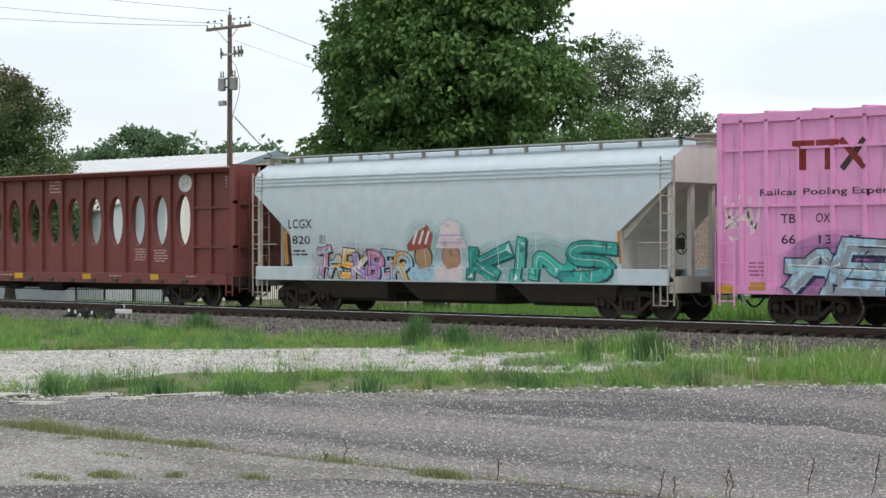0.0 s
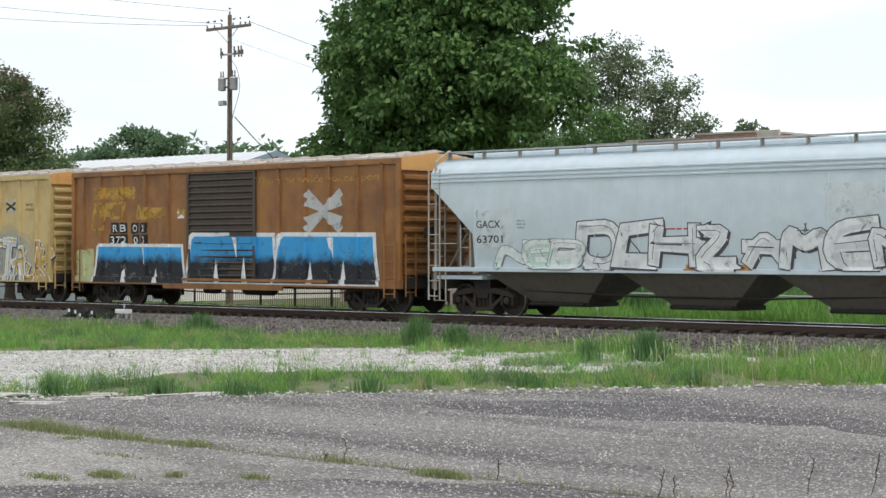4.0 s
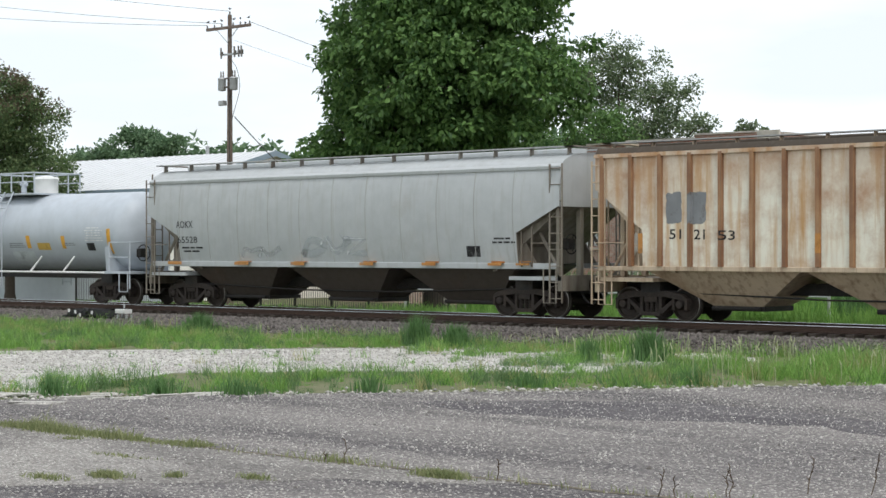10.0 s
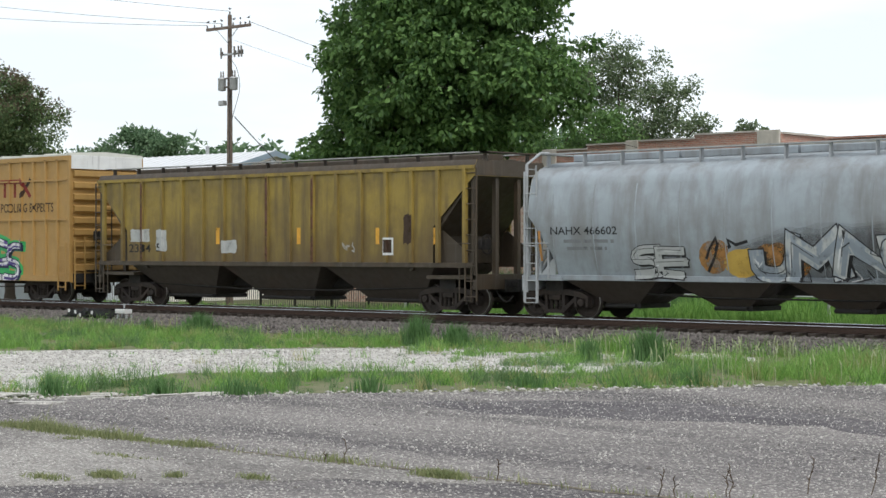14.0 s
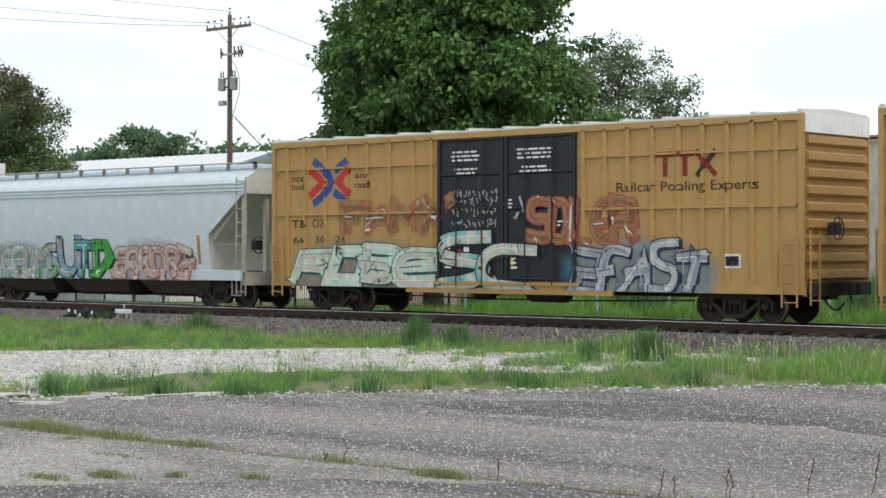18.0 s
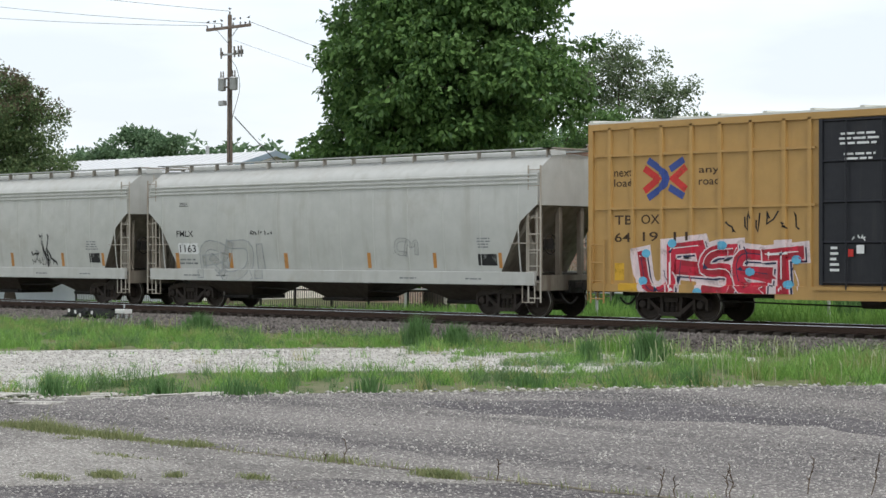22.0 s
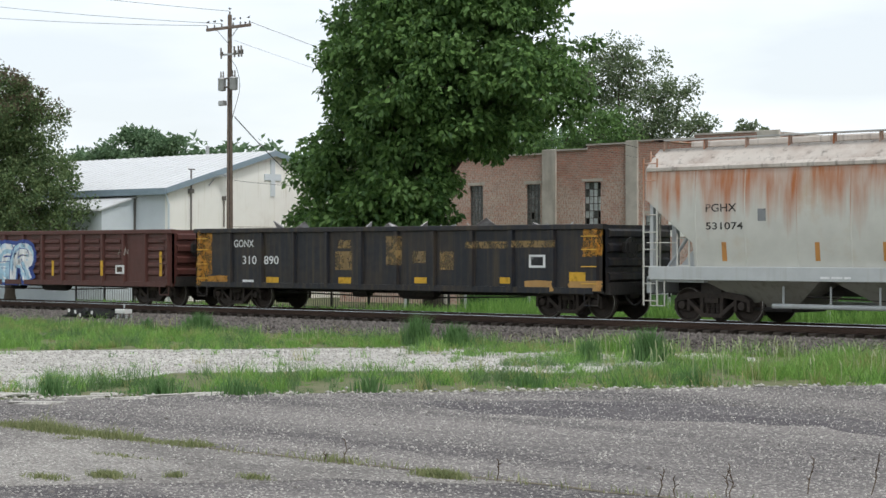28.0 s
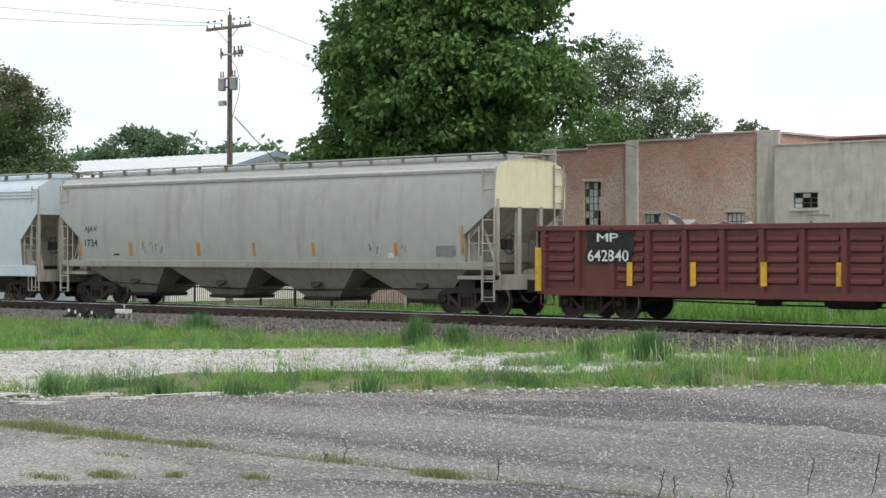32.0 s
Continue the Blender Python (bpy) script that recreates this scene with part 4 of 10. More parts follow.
def utility_pole():
    ob = thing("utility_pole", "weathered wooden utility pole with transformers and cross-arms", "utility pole", pose(PX, PY, GROUND))
    g = -GROUND
    part("pole", Shape().spin([(0, 0.145), (6, 0.12), (12.1, 0.085)], 14, "z"), M_POLE, ob, smooth=True)
    part("crossarm", Shape().box(-1.3, 1.42, -0.16, -0.10, 11.50, 11.62), M_POLE, ob, "grey timber cross-arm")
    for x in (-0.62, 0.68):
        part("arm_brace", Shape().bar((x, -0.16, 11.5), (0, -0.13, 10.95), 0.018, 5), M_GALV, ob)
    ins = Shape().spin([(0, 0.02), (0.03, 0.04), (0.07, 0.025), (0.1, 0.035), (0.13, 0.012)], 8, "z").mesh("insulator", M_SASH)
    for x in (-1.25, -0.8, -0.35, 0.35, 0.8, 1.35):
        part("insulator", ins, None, ob, at=pose(x, -0.13, 11.62))
    part("insulator", ins, None, ob, at=pose(0, 0, 12.1))
    part("crossarm", Shape().box(-0.35, 0.95, -0.16, -0.11, 10.42, 10.5), M_GALV, ob)
    for x in (-0.32, 0.5, 0.75, 0.92):
        part("cutout", Shape().bar((x, -0.2, 10.75), (x + 0.08, -0.25, 10.3), 0.035, 6).box(x - 0.03, x + 0.03, -0.22, -0.1, 10.42, 10.6), M_SASH, ob)
    for x, lb in ((-0.34, ""), (0.38, "")):
        tr = part("transformer", Shape().spin([(8.98, 0.08), (9.0, 0.15), (9.04, 0.165), (9.44, 0.165), (9.47, 0.18), (9.52, 0.15), (9.55, 0.05)], 16, "z", (x, -0.12, 0)), M_GALV, ob, "grey pole transformer", smooth=True)
        for dx in (-0.07, 0.07):
            part("bushing", Shape().spin([(9.5, 0.025), (9.6, 0.035), (9.66, 0.022), (9.73, 0.03), (9.8, 0.01)], 8, "z", (x + dx, -0.12, 0)), M_SASH, tr)
        part("bracket", Shape().box(min(x, 0.0), max(x, 0.0), -0.16, -0.08, 9.1, 9.16).box(min(x, 0.0), max(x, 0.0), -0.16, -0.08, 9.45, 9.51), M_SASH, ob)
    part("meter_box", Shape().box(-0.42, -0.14, -0.26, -0.04, 8.38, 8.58, 0.02), M_GALV, ob)
    part("cable_loop", Shape().path([(0.2, -0.15, 10.3)] + [(0.62 + 0.22 * math.sin(a * 0.55), -0.2, 9.9 - 0.26 * a) for a in range(0, 8)] + [(0.3, -0.16, 7.75), (0.12, -0.1, 8.2)], 0.012, 4), M_WIRE, ob)
    part("ground_wire", Shape().bar((0.13, -0.12, 0), (0.11, -0.1, 9.0), 0.012, 4), M_WIRE, ob)
    return ob


utility_pole()


def wire(name, label, p, q, sag, r=0.012, n=14):
    s = Shape()
    p, q = Vector(p), Vector(q)
    pts = [p.lerp(q, i / n) - Vector((0, 0, sag * 4 * (i / n) * (1 - i / n))) for i in range(n + 1)]
    s.path(pts, r, 4)
    return tagged(new(name, s.mesh(name, M_WIRE)), label, "cable", "overhead wires")


TOP = 12.1 + GROUND
wire("overhead_wire", "thin dark overhead wire on the utility pole", (PX, PY, TOP + 0.15), (-88.4, PY, 17.26), 0.25)
wire("overhead_wire", "thin dark overhead wire on the utility pole", (PX - 0.35, PY - 0.13, TOP - 0.35), (-88.4, PY, 15.9), 0.25)
wire("overhead_wire", "thin dark overhead wire on the utility pole", (PX - 1.25, PY - 0.13, TOP - 0.35), (-88.4, PY, 15.05), 0.3)
wire("overhead_wire", "thin dark overhead wire on the utility pole", (PX + 1.35, PY - 0.13, TOP - 0.4), (PX + 14, PY + 9, TOP - 5.6), 0.25)
wire("overhead_wire", "thin dark overhead wire on the utility pole", (PX + 0.5, PY - 0.2, TOP - 1.1), (PX + 14, PY + 9, TOP - 6.0), 0.3, 0.007)
wire("guy_wire", "dark service cable from pole to hall", (PX + 0.3, PY, 7.3), (-66.5, 25.0, 4.4), 0.15, 0.022)
wire("service_wire", "thin service cable along the gable", (-67.2, 19.9, 5.28), (-66.8, 27.0, 5.1), 0.08, 0.012)


def bird(x, y, z, seed):
    rnd = random.Random(seed)
    ob = thing("bird", "small dark bird perched on the wires", "bird", pose(x, y, z, 0, 0, rnd.uniform(0, 360)) @ Matrix.Diagonal((0.7, 0.7, 0.7, 1)), "birds on the wires")
    m = M_WIRE
    part("body", Shape().spin([(-0.09, 0.01), (-0.05, 0.04), (0.0, 0.055), (0.05, 0.045), (0.08, 0.02)], 8, "x", (0, 0, 0.07)), m, ob, smooth=True)
    part("head", Shape().spin([(-0.03, 0.005), (0.0, 0.032), (0.03, 0.005)], 8, "x", (0.08, 0, 0.13)), m, ob, smooth=True)
    part("beak", Shape().bar((0.10, 0, 0.13), (0.135, 0, 0.125), 0.01, 4, 0.002), m, ob)
    part("tail", Shape().prism_z([(-0.08, -0.015), (-0.17, -0.025), (-0.17, 0.025), (-0.08, 0.015)], 0.055, 0.065), m, ob)
    part("leg", Shape().bar((0, 0.015, 0), (0, 0.015, 0.03), 0.006, 4), m, ob)
    part("leg", Shape().bar((0, -0.015, 0), (0, -0.015, 0.03), 0.006, 4), m, ob)


for i, (dx, dz) in enumerate(((-1.2, -0.27), (-0.8, -0.27), (-0.35, -0.27), (0.4, -0.27), (0.8, -0.27), (1.1, -0.48), (1.3, -0.27), (0.0, 0.2))):
    bird(PX + dx, PY - 0.13 if dx else PY, TOP + dz, 200 + i)


# ---- fences beyond the track ----
def iron_fence(x0, x1, y, z0, z1):
    ob = thing("iron_fence", "black iron picket fence in front of the hall", "fence")
    post = Shape().box(-0.035, 0.035, -0.035, 0.035, z0, z1 + 0.12).mesh("post", M_IRON)
    n = int((x1 - x0) / 2.0)
    for i in range(n + 1):
        part("post", post, None, ob, at=pose(x0 + (x1 - x0) * i / n, y, 0))
    for z in (z0 + 0.12, z1 - 0.1):
        part("rail", Shape().box(x0, x1, y - 0.015, y + 0.015, z - 0.02, z + 0.02), M_IRON, ob)
    pk = Shape().box(-0.009, 0.009, -0.03, -0.012, z0 + 0.05, z1).mesh("picket", M_IRON)
    k = int((x1 - x0) / 0.13)
    for i in range(k):
        part("picket", pk, None, ob, at=pose(x0 + 0.06 + 0.13 * i, y, 0))


iron_fence(-70.0, -46.5, 12.5, GROUND, 0.75)


def pipe_fence(x0, x1, y):
    ob = thing("pipe_fence", "low grey pipe rail fence beyond the track", "fence")
    post = Shape().spin([(GROUND, 0.05), (0.84, 0.05), (0.87, 0.02)], 10, "z").mesh("post", M_GALV)
    n = int((x1 - x0) / 2.6)
    for i in range(n + 1):
        part("post", post, None, ob, at=pose(x0 + (x1 - x0) * i / n, y, 0))
    for z in (0.80, 0.42):
        part("rail", Shape().bar((x0, y - 0.06, z), (x1, y - 0.06, z), 0.03, 8), M_GALV, ob)


pipe_fence(-45.5, -28.0, 9.0)


# ---- trackside machine ----
def switch_machine():
    ob = thing("trackside_machine", "low black trackside machine with white painted pieces", "track machine")
    part("base", Shape().box(-50.6, -48.0, -2.5, -2.0, -0.42, -0.34), M_IRON, ob)
    part("housing", Shape().prism_y([(-50.4, -0.42), (-50.3, -0.24), (-49.95, -0.12), (-49.6, -0.2), (-49.2, -0.1), (-48.7, -0.12), (-48.3, -0.2), (-48.15, -0.42)], -2.5, -2.0), M_IRON, ob)
    part("crank", Shape().spin([(-2.56, 0.09), (-2.5, 0.12), (-2.44, 0.09)], 12, "y", (-49.3, 0, -0.18)), M_IRON, ob)
    part("rod", Shape().bar((-49.4, -2.2, -0.2), (-49.4, -0.8, -0.15), 0.04, 6), M_IRON, ob)
    for x, z in ((-50.2, -0.16), (-49.85, -0.2), (-49.6, -0.3), (-48.95, -0.2)):
        part("lug", Shape().box(x - 0.02, x + 0.02, -2.56, -2.49, z - 0.08, z + 0.03, 0.01), P_MARK, ob, "worn white lug")
    box = part("junction_box", Shape().box(-47.75, -47.25, -2.5, -2.2, -0.23, -0.09, 0.02), P_MARK, ob, "pale grey junction box on legs")
    for x in (-47.7, -47.25):
        part("leg", Shape().box(x - 0.03, x + 0.03, -2.45, -2.39, -0.45, -0.26).box(x - 0.03, x + 0.03, -2.26, -2.2, -0.45, -0.26), M_GALV, box)
    part("lid_knob", Shape().bar((-47.5, -2.32, -0.05), (-47.5, -2.32, 0.06), 0.03, 6), M_GALV, box)


P_MARK = surface("chalky_white_paint", (0.7, 0.7, 0.68), (0.5, 0.5, 0.48), 0.8)
switch_machine()

# ---- trees ----
M_BARK = surface("grey_brown_bark", (0.075, 0.058, 0.045), (0.12, 0.10, 0.08), 0.95, scale=9, bump=0.5)
L_BIG = leaf_material("deep_green_leaves", (0.050, 0.112, 0.034), (0.165, 0.285, 0.082), 0.5)
L_LEFT = leaf_material("dull_olive_leaves", (0.070, 0.125, 0.052), (0.19, 0.25, 0.105))
L_BRONZE = leaf_material("bronze_tinged_leaves", (0.09, 0.085, 0.05), (0.18, 0.13, 0.09))
L_GREY = leaf_material("grey_green_leaves", (0.10, 0.15, 0.08), (0.22, 0.275, 0.15))
L_LIGHT = leaf_material("light_green_leaves", (0.10, 0.19, 0.05), (0.20, 0.32, 0.10))
L_FAR = leaf_material("distant_green_leaves", (0.10, 0.175, 0.095), (0.17, 0.26, 0.14))


def tree(label, base, blobs, clumps, per, radius, leaf, mat, seed, trunk_r=0.3, droop=0.3, shell=0.5, extra=None, squash=0.75):
    """blobs: (x, y, z, rx, ry, rz), the masses of the crown. A trunk, a limb to each mass, twigs to the clumps, leaves in clumps."""
    rng = np.random.default_rng(seed)
    rnd = random.Random(seed)
    ob = thing("tree", label, "tree", pose(*base))
    b0 = Vector(base)
    sizes = np.array([b[3] * b[4] + b[4] * b[5] + b[3] * b[5] for b in blobs])
    centres, owner = [], []
    for k, b in enumerate(blobs):
        n = int(clumps * sizes[k] / sizes.sum())
        d = rng.normal(0, 1, (n, 3))
        d /= np.linalg.norm(d, axis=1)[:, None]
        r = (shell + (1 - shell) * rng.random(n)) * (1 + 0.10 * np.sin(d[:, 0] * 9 + k) * np.cos(d[:, 2] * 8))
        centres.append(np.array(b[:3]) + d * r[:, None] * np.array(b[3:]))
        owner += [k] * n
    cs = np.concatenate(centres) - np.array(base)
    v, f = foliage(rng, cs, rng.uniform(0.65, 1.2, len(cs)) * radius, per, leaf, droop, squash=squash)
    tagged(part("crown", soup("crown", v, f, mat), None, ob), kind="stuff")
    if extra:
        v, f = foliage(rng, cs[cs[:, 2] > np.quantile(cs[:, 2], extra[1])] * np.array([1, 1, 1.04]), radius * 0.8, extra[2], leaf, droop)
        tagged(part("bronze_crown", soup("bronze_crown", v, f, extra[0]), None, ob, "bronze-tinged young leaves"), kind="stuff")
    top = max(b[2] for b in blobs) - base[2]
    fork = top * 0.35
    s = Shape()
    s.spin([(0, trunk_r * 1.3), (0.4, trunk_r), (fork, trunk_r * 0.75), (top * 0.8, trunk_r * 0.25)], 12, "z")
    part("trunk", s, M_BARK, ob, smooth=True)
    for b in blobs:
        e = Vector(b[:3]) - b0
        st_ = Vector((0, 0, min(fork, e.z * 0.7)))
        mid = st_.lerp(e, 0.5) + Vector((rnd.uniform(-0.3, 0.3), rnd.uniform(-0.3, 0.3), rnd.uniform(0, 0.5)))
        part("limb", Shape().bar(st_, mid, trunk_r * 0.45, 8, trunk_r * 0.3).bar(mid, e, trunk_r * 0.3, 8, trunk_r * 0.14), M_BARK, ob)
    tw = Shape()
    for c, k in list(zip(cs, owner))[::3]:
        e = Vector(blobs[k][:3]) - b0
        tw.bar(e.lerp(Vector(c), 0.55), Vector(c), trunk_r * 0.10 + 0.01, 4, 0.008)
    tagged(part("twig_mass", tw, M_BARK, ob), kind="stuff")
    return ob


tree("large broad deep green shade tree beside the brick building", (-48.2, 13.5, GROUND),
     [(-47.4, 13.5, 9.4, 5.6, 4.6, 3.9), (-47.3, 13.5, 12.7, 4.9, 4.2, 2.9), (-52.2, 13.2, 5.3, 2.7, 2.8, 2.5), (-50.0, 12.6, 3.2, 3.2, 2.6, 2.4), (-43.9, 13.5, 8.0, 2.7, 2.8, 2.0), (-54.3, 13.0, 2.6, 1.5, 1.5, 1.4), (-45.4, 12.6, 6.4, 2.8, 2.0, 1.1), (-51.6, 13.4, 8.4, 2.3, 2.4, 2.4), (-48.6, 11.6, 6.6, 2.6, 1.6, 2.0), (-48.5, 12.0, 3.4, 2.0, 1.8, 2.7), (-47.2, 11.4, 4.6, 1.5, 1.3, 2.2), (-47.0, 10.6, 8.6, 3.0, 1.6, 2.6), (-47.6, 11.0, 10.6, 2.4, 1.6, 2.2)],
     1500, 76, 0.62, 0.27, L_BIG, 301, 0.42, 0.75, 0.45, squash=0.62)
tree("olive green upright tree with bronze tips beside the hall", (-74.6, 12.0, GROUND),
     [(-74.6, 12.0, 5.2, 3.5, 3.2, 3.6), (-74.0, 12.0, 7.9, 2.4, 2.4, 2.2), (-72.2, 12.0, 3.9, 2.8, 2.3, 2.9), (-76.5, 12.0, 6.6, 2.6, 2.4, 3.0), (-73.2, 12.0, 9.0, 0.8, 0.8, 1.1), (-75.2, 12.0, 9.3, 0.9, 0.9, 1.2)],
     620, 70, 0.42, 0.17, L_LEFT, 302, 0.25, -0.1, 0.45, (L_BRONZE, 0.80, 24), 1.1)
tree("open grey-green tree behind the brick building", (-64.4, 48.0, GROUND),
     [(-64.6, 48.0, 12.4, 3.2, 3.0, 2.4), (-67.2, 48.0, 11.3, 2.2, 2.4, 2.2), (-61.0, 48.0, 10.6, 1.9, 2.0, 1.6), (-64.4, 48.0, 9.0, 3.4, 3.0, 2.2), (-58.9, 48.0, 9.1, 1.3, 1.4, 0.9), (-61.6, 48.0, 8.4, 2.6, 2.4, 1.6)],
     360, 62, 0.6, 0.2, L_GREY, 303, 0.3, 0.1, 0.35)
tree("light green young tree behind the parapet", (-64.0, 46.0, GROUND),
     [(-64.6, 46.0, 7.6, 2.6, 2.0, 1.7), (-61.8, 46.0, 7.2, 1.8, 1.8, 1.3)], 110, 60, 0.5, 0.2, L_LIGHT, 304, 0.15, 0.0, 0.4)
tree("small ragged tree behind the parapet", (-56.0, 49.0, GROUND),
     [(-56.4, 49.0, 8.3, 0.9, 0.9, 0.8), (-55.6, 49.0, 8.6, 0.7, 0.7, 0.6)], 26, 45, 0.35, 0.22, L_GREY, 305, 0.1, 0.0, 0.3)
tree("dark tree at the end of the brick building", (-66.8, 36.0, GROUND),
     [(-66.4, 36.0, 7.0, 2.6, 2.6, 2.2), (-62.8, 36.0, 6.4, 2.0, 2.0, 1.6), (-59.6, 36.0, 7.0, 2.2, 2.2, 1.8), (-56.5, 36.0, 8.0, 1.6, 1.8, 1.4)], 200, 60, 0.55, 0.22, L_BIG, 306, 0.3, 0.2, 0.4)
# far woods behind the hall
tree("distant spreading tree beyond the hall", (-204, 120, GROUND),
     [(-206, 120, 14.6, 6.0, 6, 2.4), (-200, 120, 17.6, 3.4, 4, 1.2), (-194.5, 120, 16.4, 2.8, 3, 0.9), (-213, 120, 13.8, 5.0, 5, 1.8), (-198, 120, 14.6, 4.0, 5, 1.6)], 360, 40, 1.1, 0.6, L_FAR, 307, 0.5, 0.0, 0.4)
FAR_RNG = np.random.default_rng(308)
fx = FAR_RNG.uniform(-340, -150, 1000)
fy = 150 + FAR_RNG.uniform(-8, 8, len(fx)) + np.where(fx > -100, 20, 0)
crest = 16.6 + 1.0 * np.sin(fx * 0.11) + 1.1 * np.sin(fx * 0.37 + 1)
fz = crest * FAR_RNG.random(len(fx)) ** 0.4
fv, ff = foliage(FAR_RNG, np.stack([fx, fy, fz], 1), 2.2, 26, 1.3)
tagged(new("far_woods", soup("far_woods", fv, ff, L_FAR)), "distant line of green woods on the horizon", "woods", "", "stuff")

# ---- rolling stock ----
TRAIN = []  # (car, place of its middle at 0 s)
ROLLERS = {-1: [], 1: []}  # the wheelsets by their place in the truck
WHEEL_R = 0.44


def make_wheelset():
    s = Shape()
    for side in (-1, 1):
        k = side
        prof = [(0.66 * k, 0.10), (0.66 * k, 0.16), (0.70 * k, 0.18), (0.715 * k, 0.37), (0.68 * k, WHEEL_R + 0.025), (0.71 * k, WHEEL_R + 0.022), (0.722 * k, WHEEL_R), (0.795 * k, WHEEL_R - 0.004), (0.80 * k, 0.418), (0.80 * k, 0.375), (0.765 * k, 0.35), (0.755 * k, 0.19), (0.80 * k, 0.15), (0.80 * k, 0.10)]
        s.spin(prof if side > 0 else prof[::-1], 28)
    s.spin([(-1.02, 0.07), (-0.8, 0.09), (0.8, 0.09), (1.02, 0.07)], 12)
    # four core marks on the outer plates, so that rolling shows
    for side in (-1, 1):
        for i in range(4):
            a = i * math.pi / 2 + 0.3
            c, d = math.cos(a) * 0.27, math.sin(a) * 0.27
            s.spin([(side * 0.752, 0.035), (side * 0.768, 0.03)], 8, "y", (c, 0, d))
    me = s.mesh("wheelset", M_WHEEL, True)
    me.materials.append(M_TREAD)
    for poly in me.polygons:  # the treads and their outer edges are worn bright
        if all(math.hypot(me.vertices[v].co.x, me.vertices[v].co.z) > 0.412 and abs(me.vertices[v].co.y) > 0.715 for v in poly.vertices):
            poly.material_index = 1
    return me


WHEELSET = make_wheelset()


def make_side_frame():
    s = Shape()
    y0, y1 = -0.09, 0.09
    # top chord, sloping to the pedestals
    s.prism_y([(-1.12, 0.58), (-0.95, 0.70), (-0.45, 0.78), (0.45, 0.78), (0.95, 0.70), (1.12, 0.58), (1.12, 0.50), (0.92, 0.56), (0.42, 0.63), (-0.42, 0.63), (-0.92, 0.56), (-1.12, 0.50)], y0, y1)
    for k in (-1, 1):
        # pedestal jaws round the bearing
        s.box(*sorted((k * 1.12, k * 1.04)), y0, y1, 0.30, 0.52)
        s.box(*sorted((k * 0.74, k * 0.66)), y0, y1, 0.30, 0.60)
        # diagonal tension member
        s.prism_y([(k * 0.74, 0.52), (k * 0.66, 0.56), (k * 0.22, 0.24), (k * 0.30, 0.15)][::k], y0, y1)
        # column
        s.box(*sorted((k * 0.34, k * 0.25)), y0, y1, 0.24, 0.66)
    s.box(-0.32, 0.32, y0 - 0.02, y1 + 0.02, 0.14, 0.24)
    return s.mesh("side_frame", M_TRUCK)


def make_springs():
    s = Shape()
    prof = []
    for i in range(13):
        prof.append((0.24 + i * 0.022, 0.075 if i % 2 else 0.055))
    s.spin(prof, 10, "z")
    return s.mesh("coil_spring", M_TRUCK, True)


def make_bearing():
    s = Shape()
    s.spin([(-0.13, 0.06), (-0.12, 0.10), (-0.04, 0.115), (0.06, 0.115)], 14)
    return s.mesh("bearing_cap", M_TRUCK, True)


SIDE_FRAME, SPRINGS, BEARING = make_side_frame(), make_springs(), make_bearing()
BOLSTER = Shape().prism_x([(-1.1, 0.50), (1.1, 0.50), (1.1, 0.62), (0.5, 0.72), (-0.5, 0.72), (-1.1, 0.62)], -0.2, 0.2).box(-0.5, 0.5, -0.2, 0.2, 0.30, 0.36).box(-0.62, -0.55, -0.85, 0.85, 0.36, 0.46).box(0.55, 0.62, -0.85, 0.85, 0.36, 0.46).mesh("truck", M_TRUCK)


def add_truck(car, x):
    tr = part("truck", BOLSTER, None, car, "dark four-wheel cast steel truck", at=pose(x, 0, 0))
    for side in (-1, 1):
        part("side_frame", SIDE_FRAME, None, tr, at=pose(0, side * 1.0, 0))
        for x_ in (-0.16, 0.0, 0.16):
            part("coil_spring", SPRINGS, None, tr, at=pose(x_, side * 1.0, 0))
        for k in (-1, 1):
            part("bearing_cap", BEARING, None, tr, at=pose(k * 0.889, side * 1.0, WHEEL_R, 0, 0, 0 if side < 0 else 180))
    for k in (-1, 1):
        ws = part("wheelset", WHEELSET, None, tr, at=pose(k * 0.889, 0, WHEEL_R))
        ROLLERS[k].append(ws)


def make_coupler():
    s = Shape()
    s.box(-0.75, 0.0, -0.08, 0.08, 0.80, 0.96, 0.02)
    s.prism_z([(0.0, -0.10), (0.12, -0.17), (0.24, -0.17), (0.24, -0.09), (0.14, -0.05), (0.14, 0.05), (0.2, 0.14), (0.1, 0.17), (0.0, 0.12)], 0.74, 1.02)
    s.bar((0.02, 0.02, 0.6), (0.02, 0.02, 0.76), 0.03)
    return s.mesh("coupler", M_BLACK)


def make_hose():
    s = Shape()
    pts = [(-0.3 + 0.55 * i / 8, -0.45 + 0.1 * i / 8, 0.72 - 0.34 * math.sin(math.pi * i / 9.5)) for i in range(9)]
    s.path(pts, 0.03, 6)
    return s.mesh("brake_hose", M_BLACK)


COUPLER, HOSE = make_coupler(), make_hose()


def railcar(name, label, category, x0, tc, reach, group):
    """The thing, its trucks and couplers. reach: half the length over the end sills."""
    car = thing(name, label, category, pose(x0, 0, 0), group)
    TRAIN.append((car, x0))
    for k in (-1, 1):
        add_truck(car, k * tc / 2)
        turn = 0 if k > 0 else 180
        part("coupler", COUPLER, None, car, "dark knuckle coupler", at=pose(k * (reach + 0.35), 0, 0, 0, 0, turn))
        part("brake_hose", HOSE, None, car, at=pose(k * (reach + 0.15), 0, 0, 0, 0, turn))
    return car


LADDERS = {}


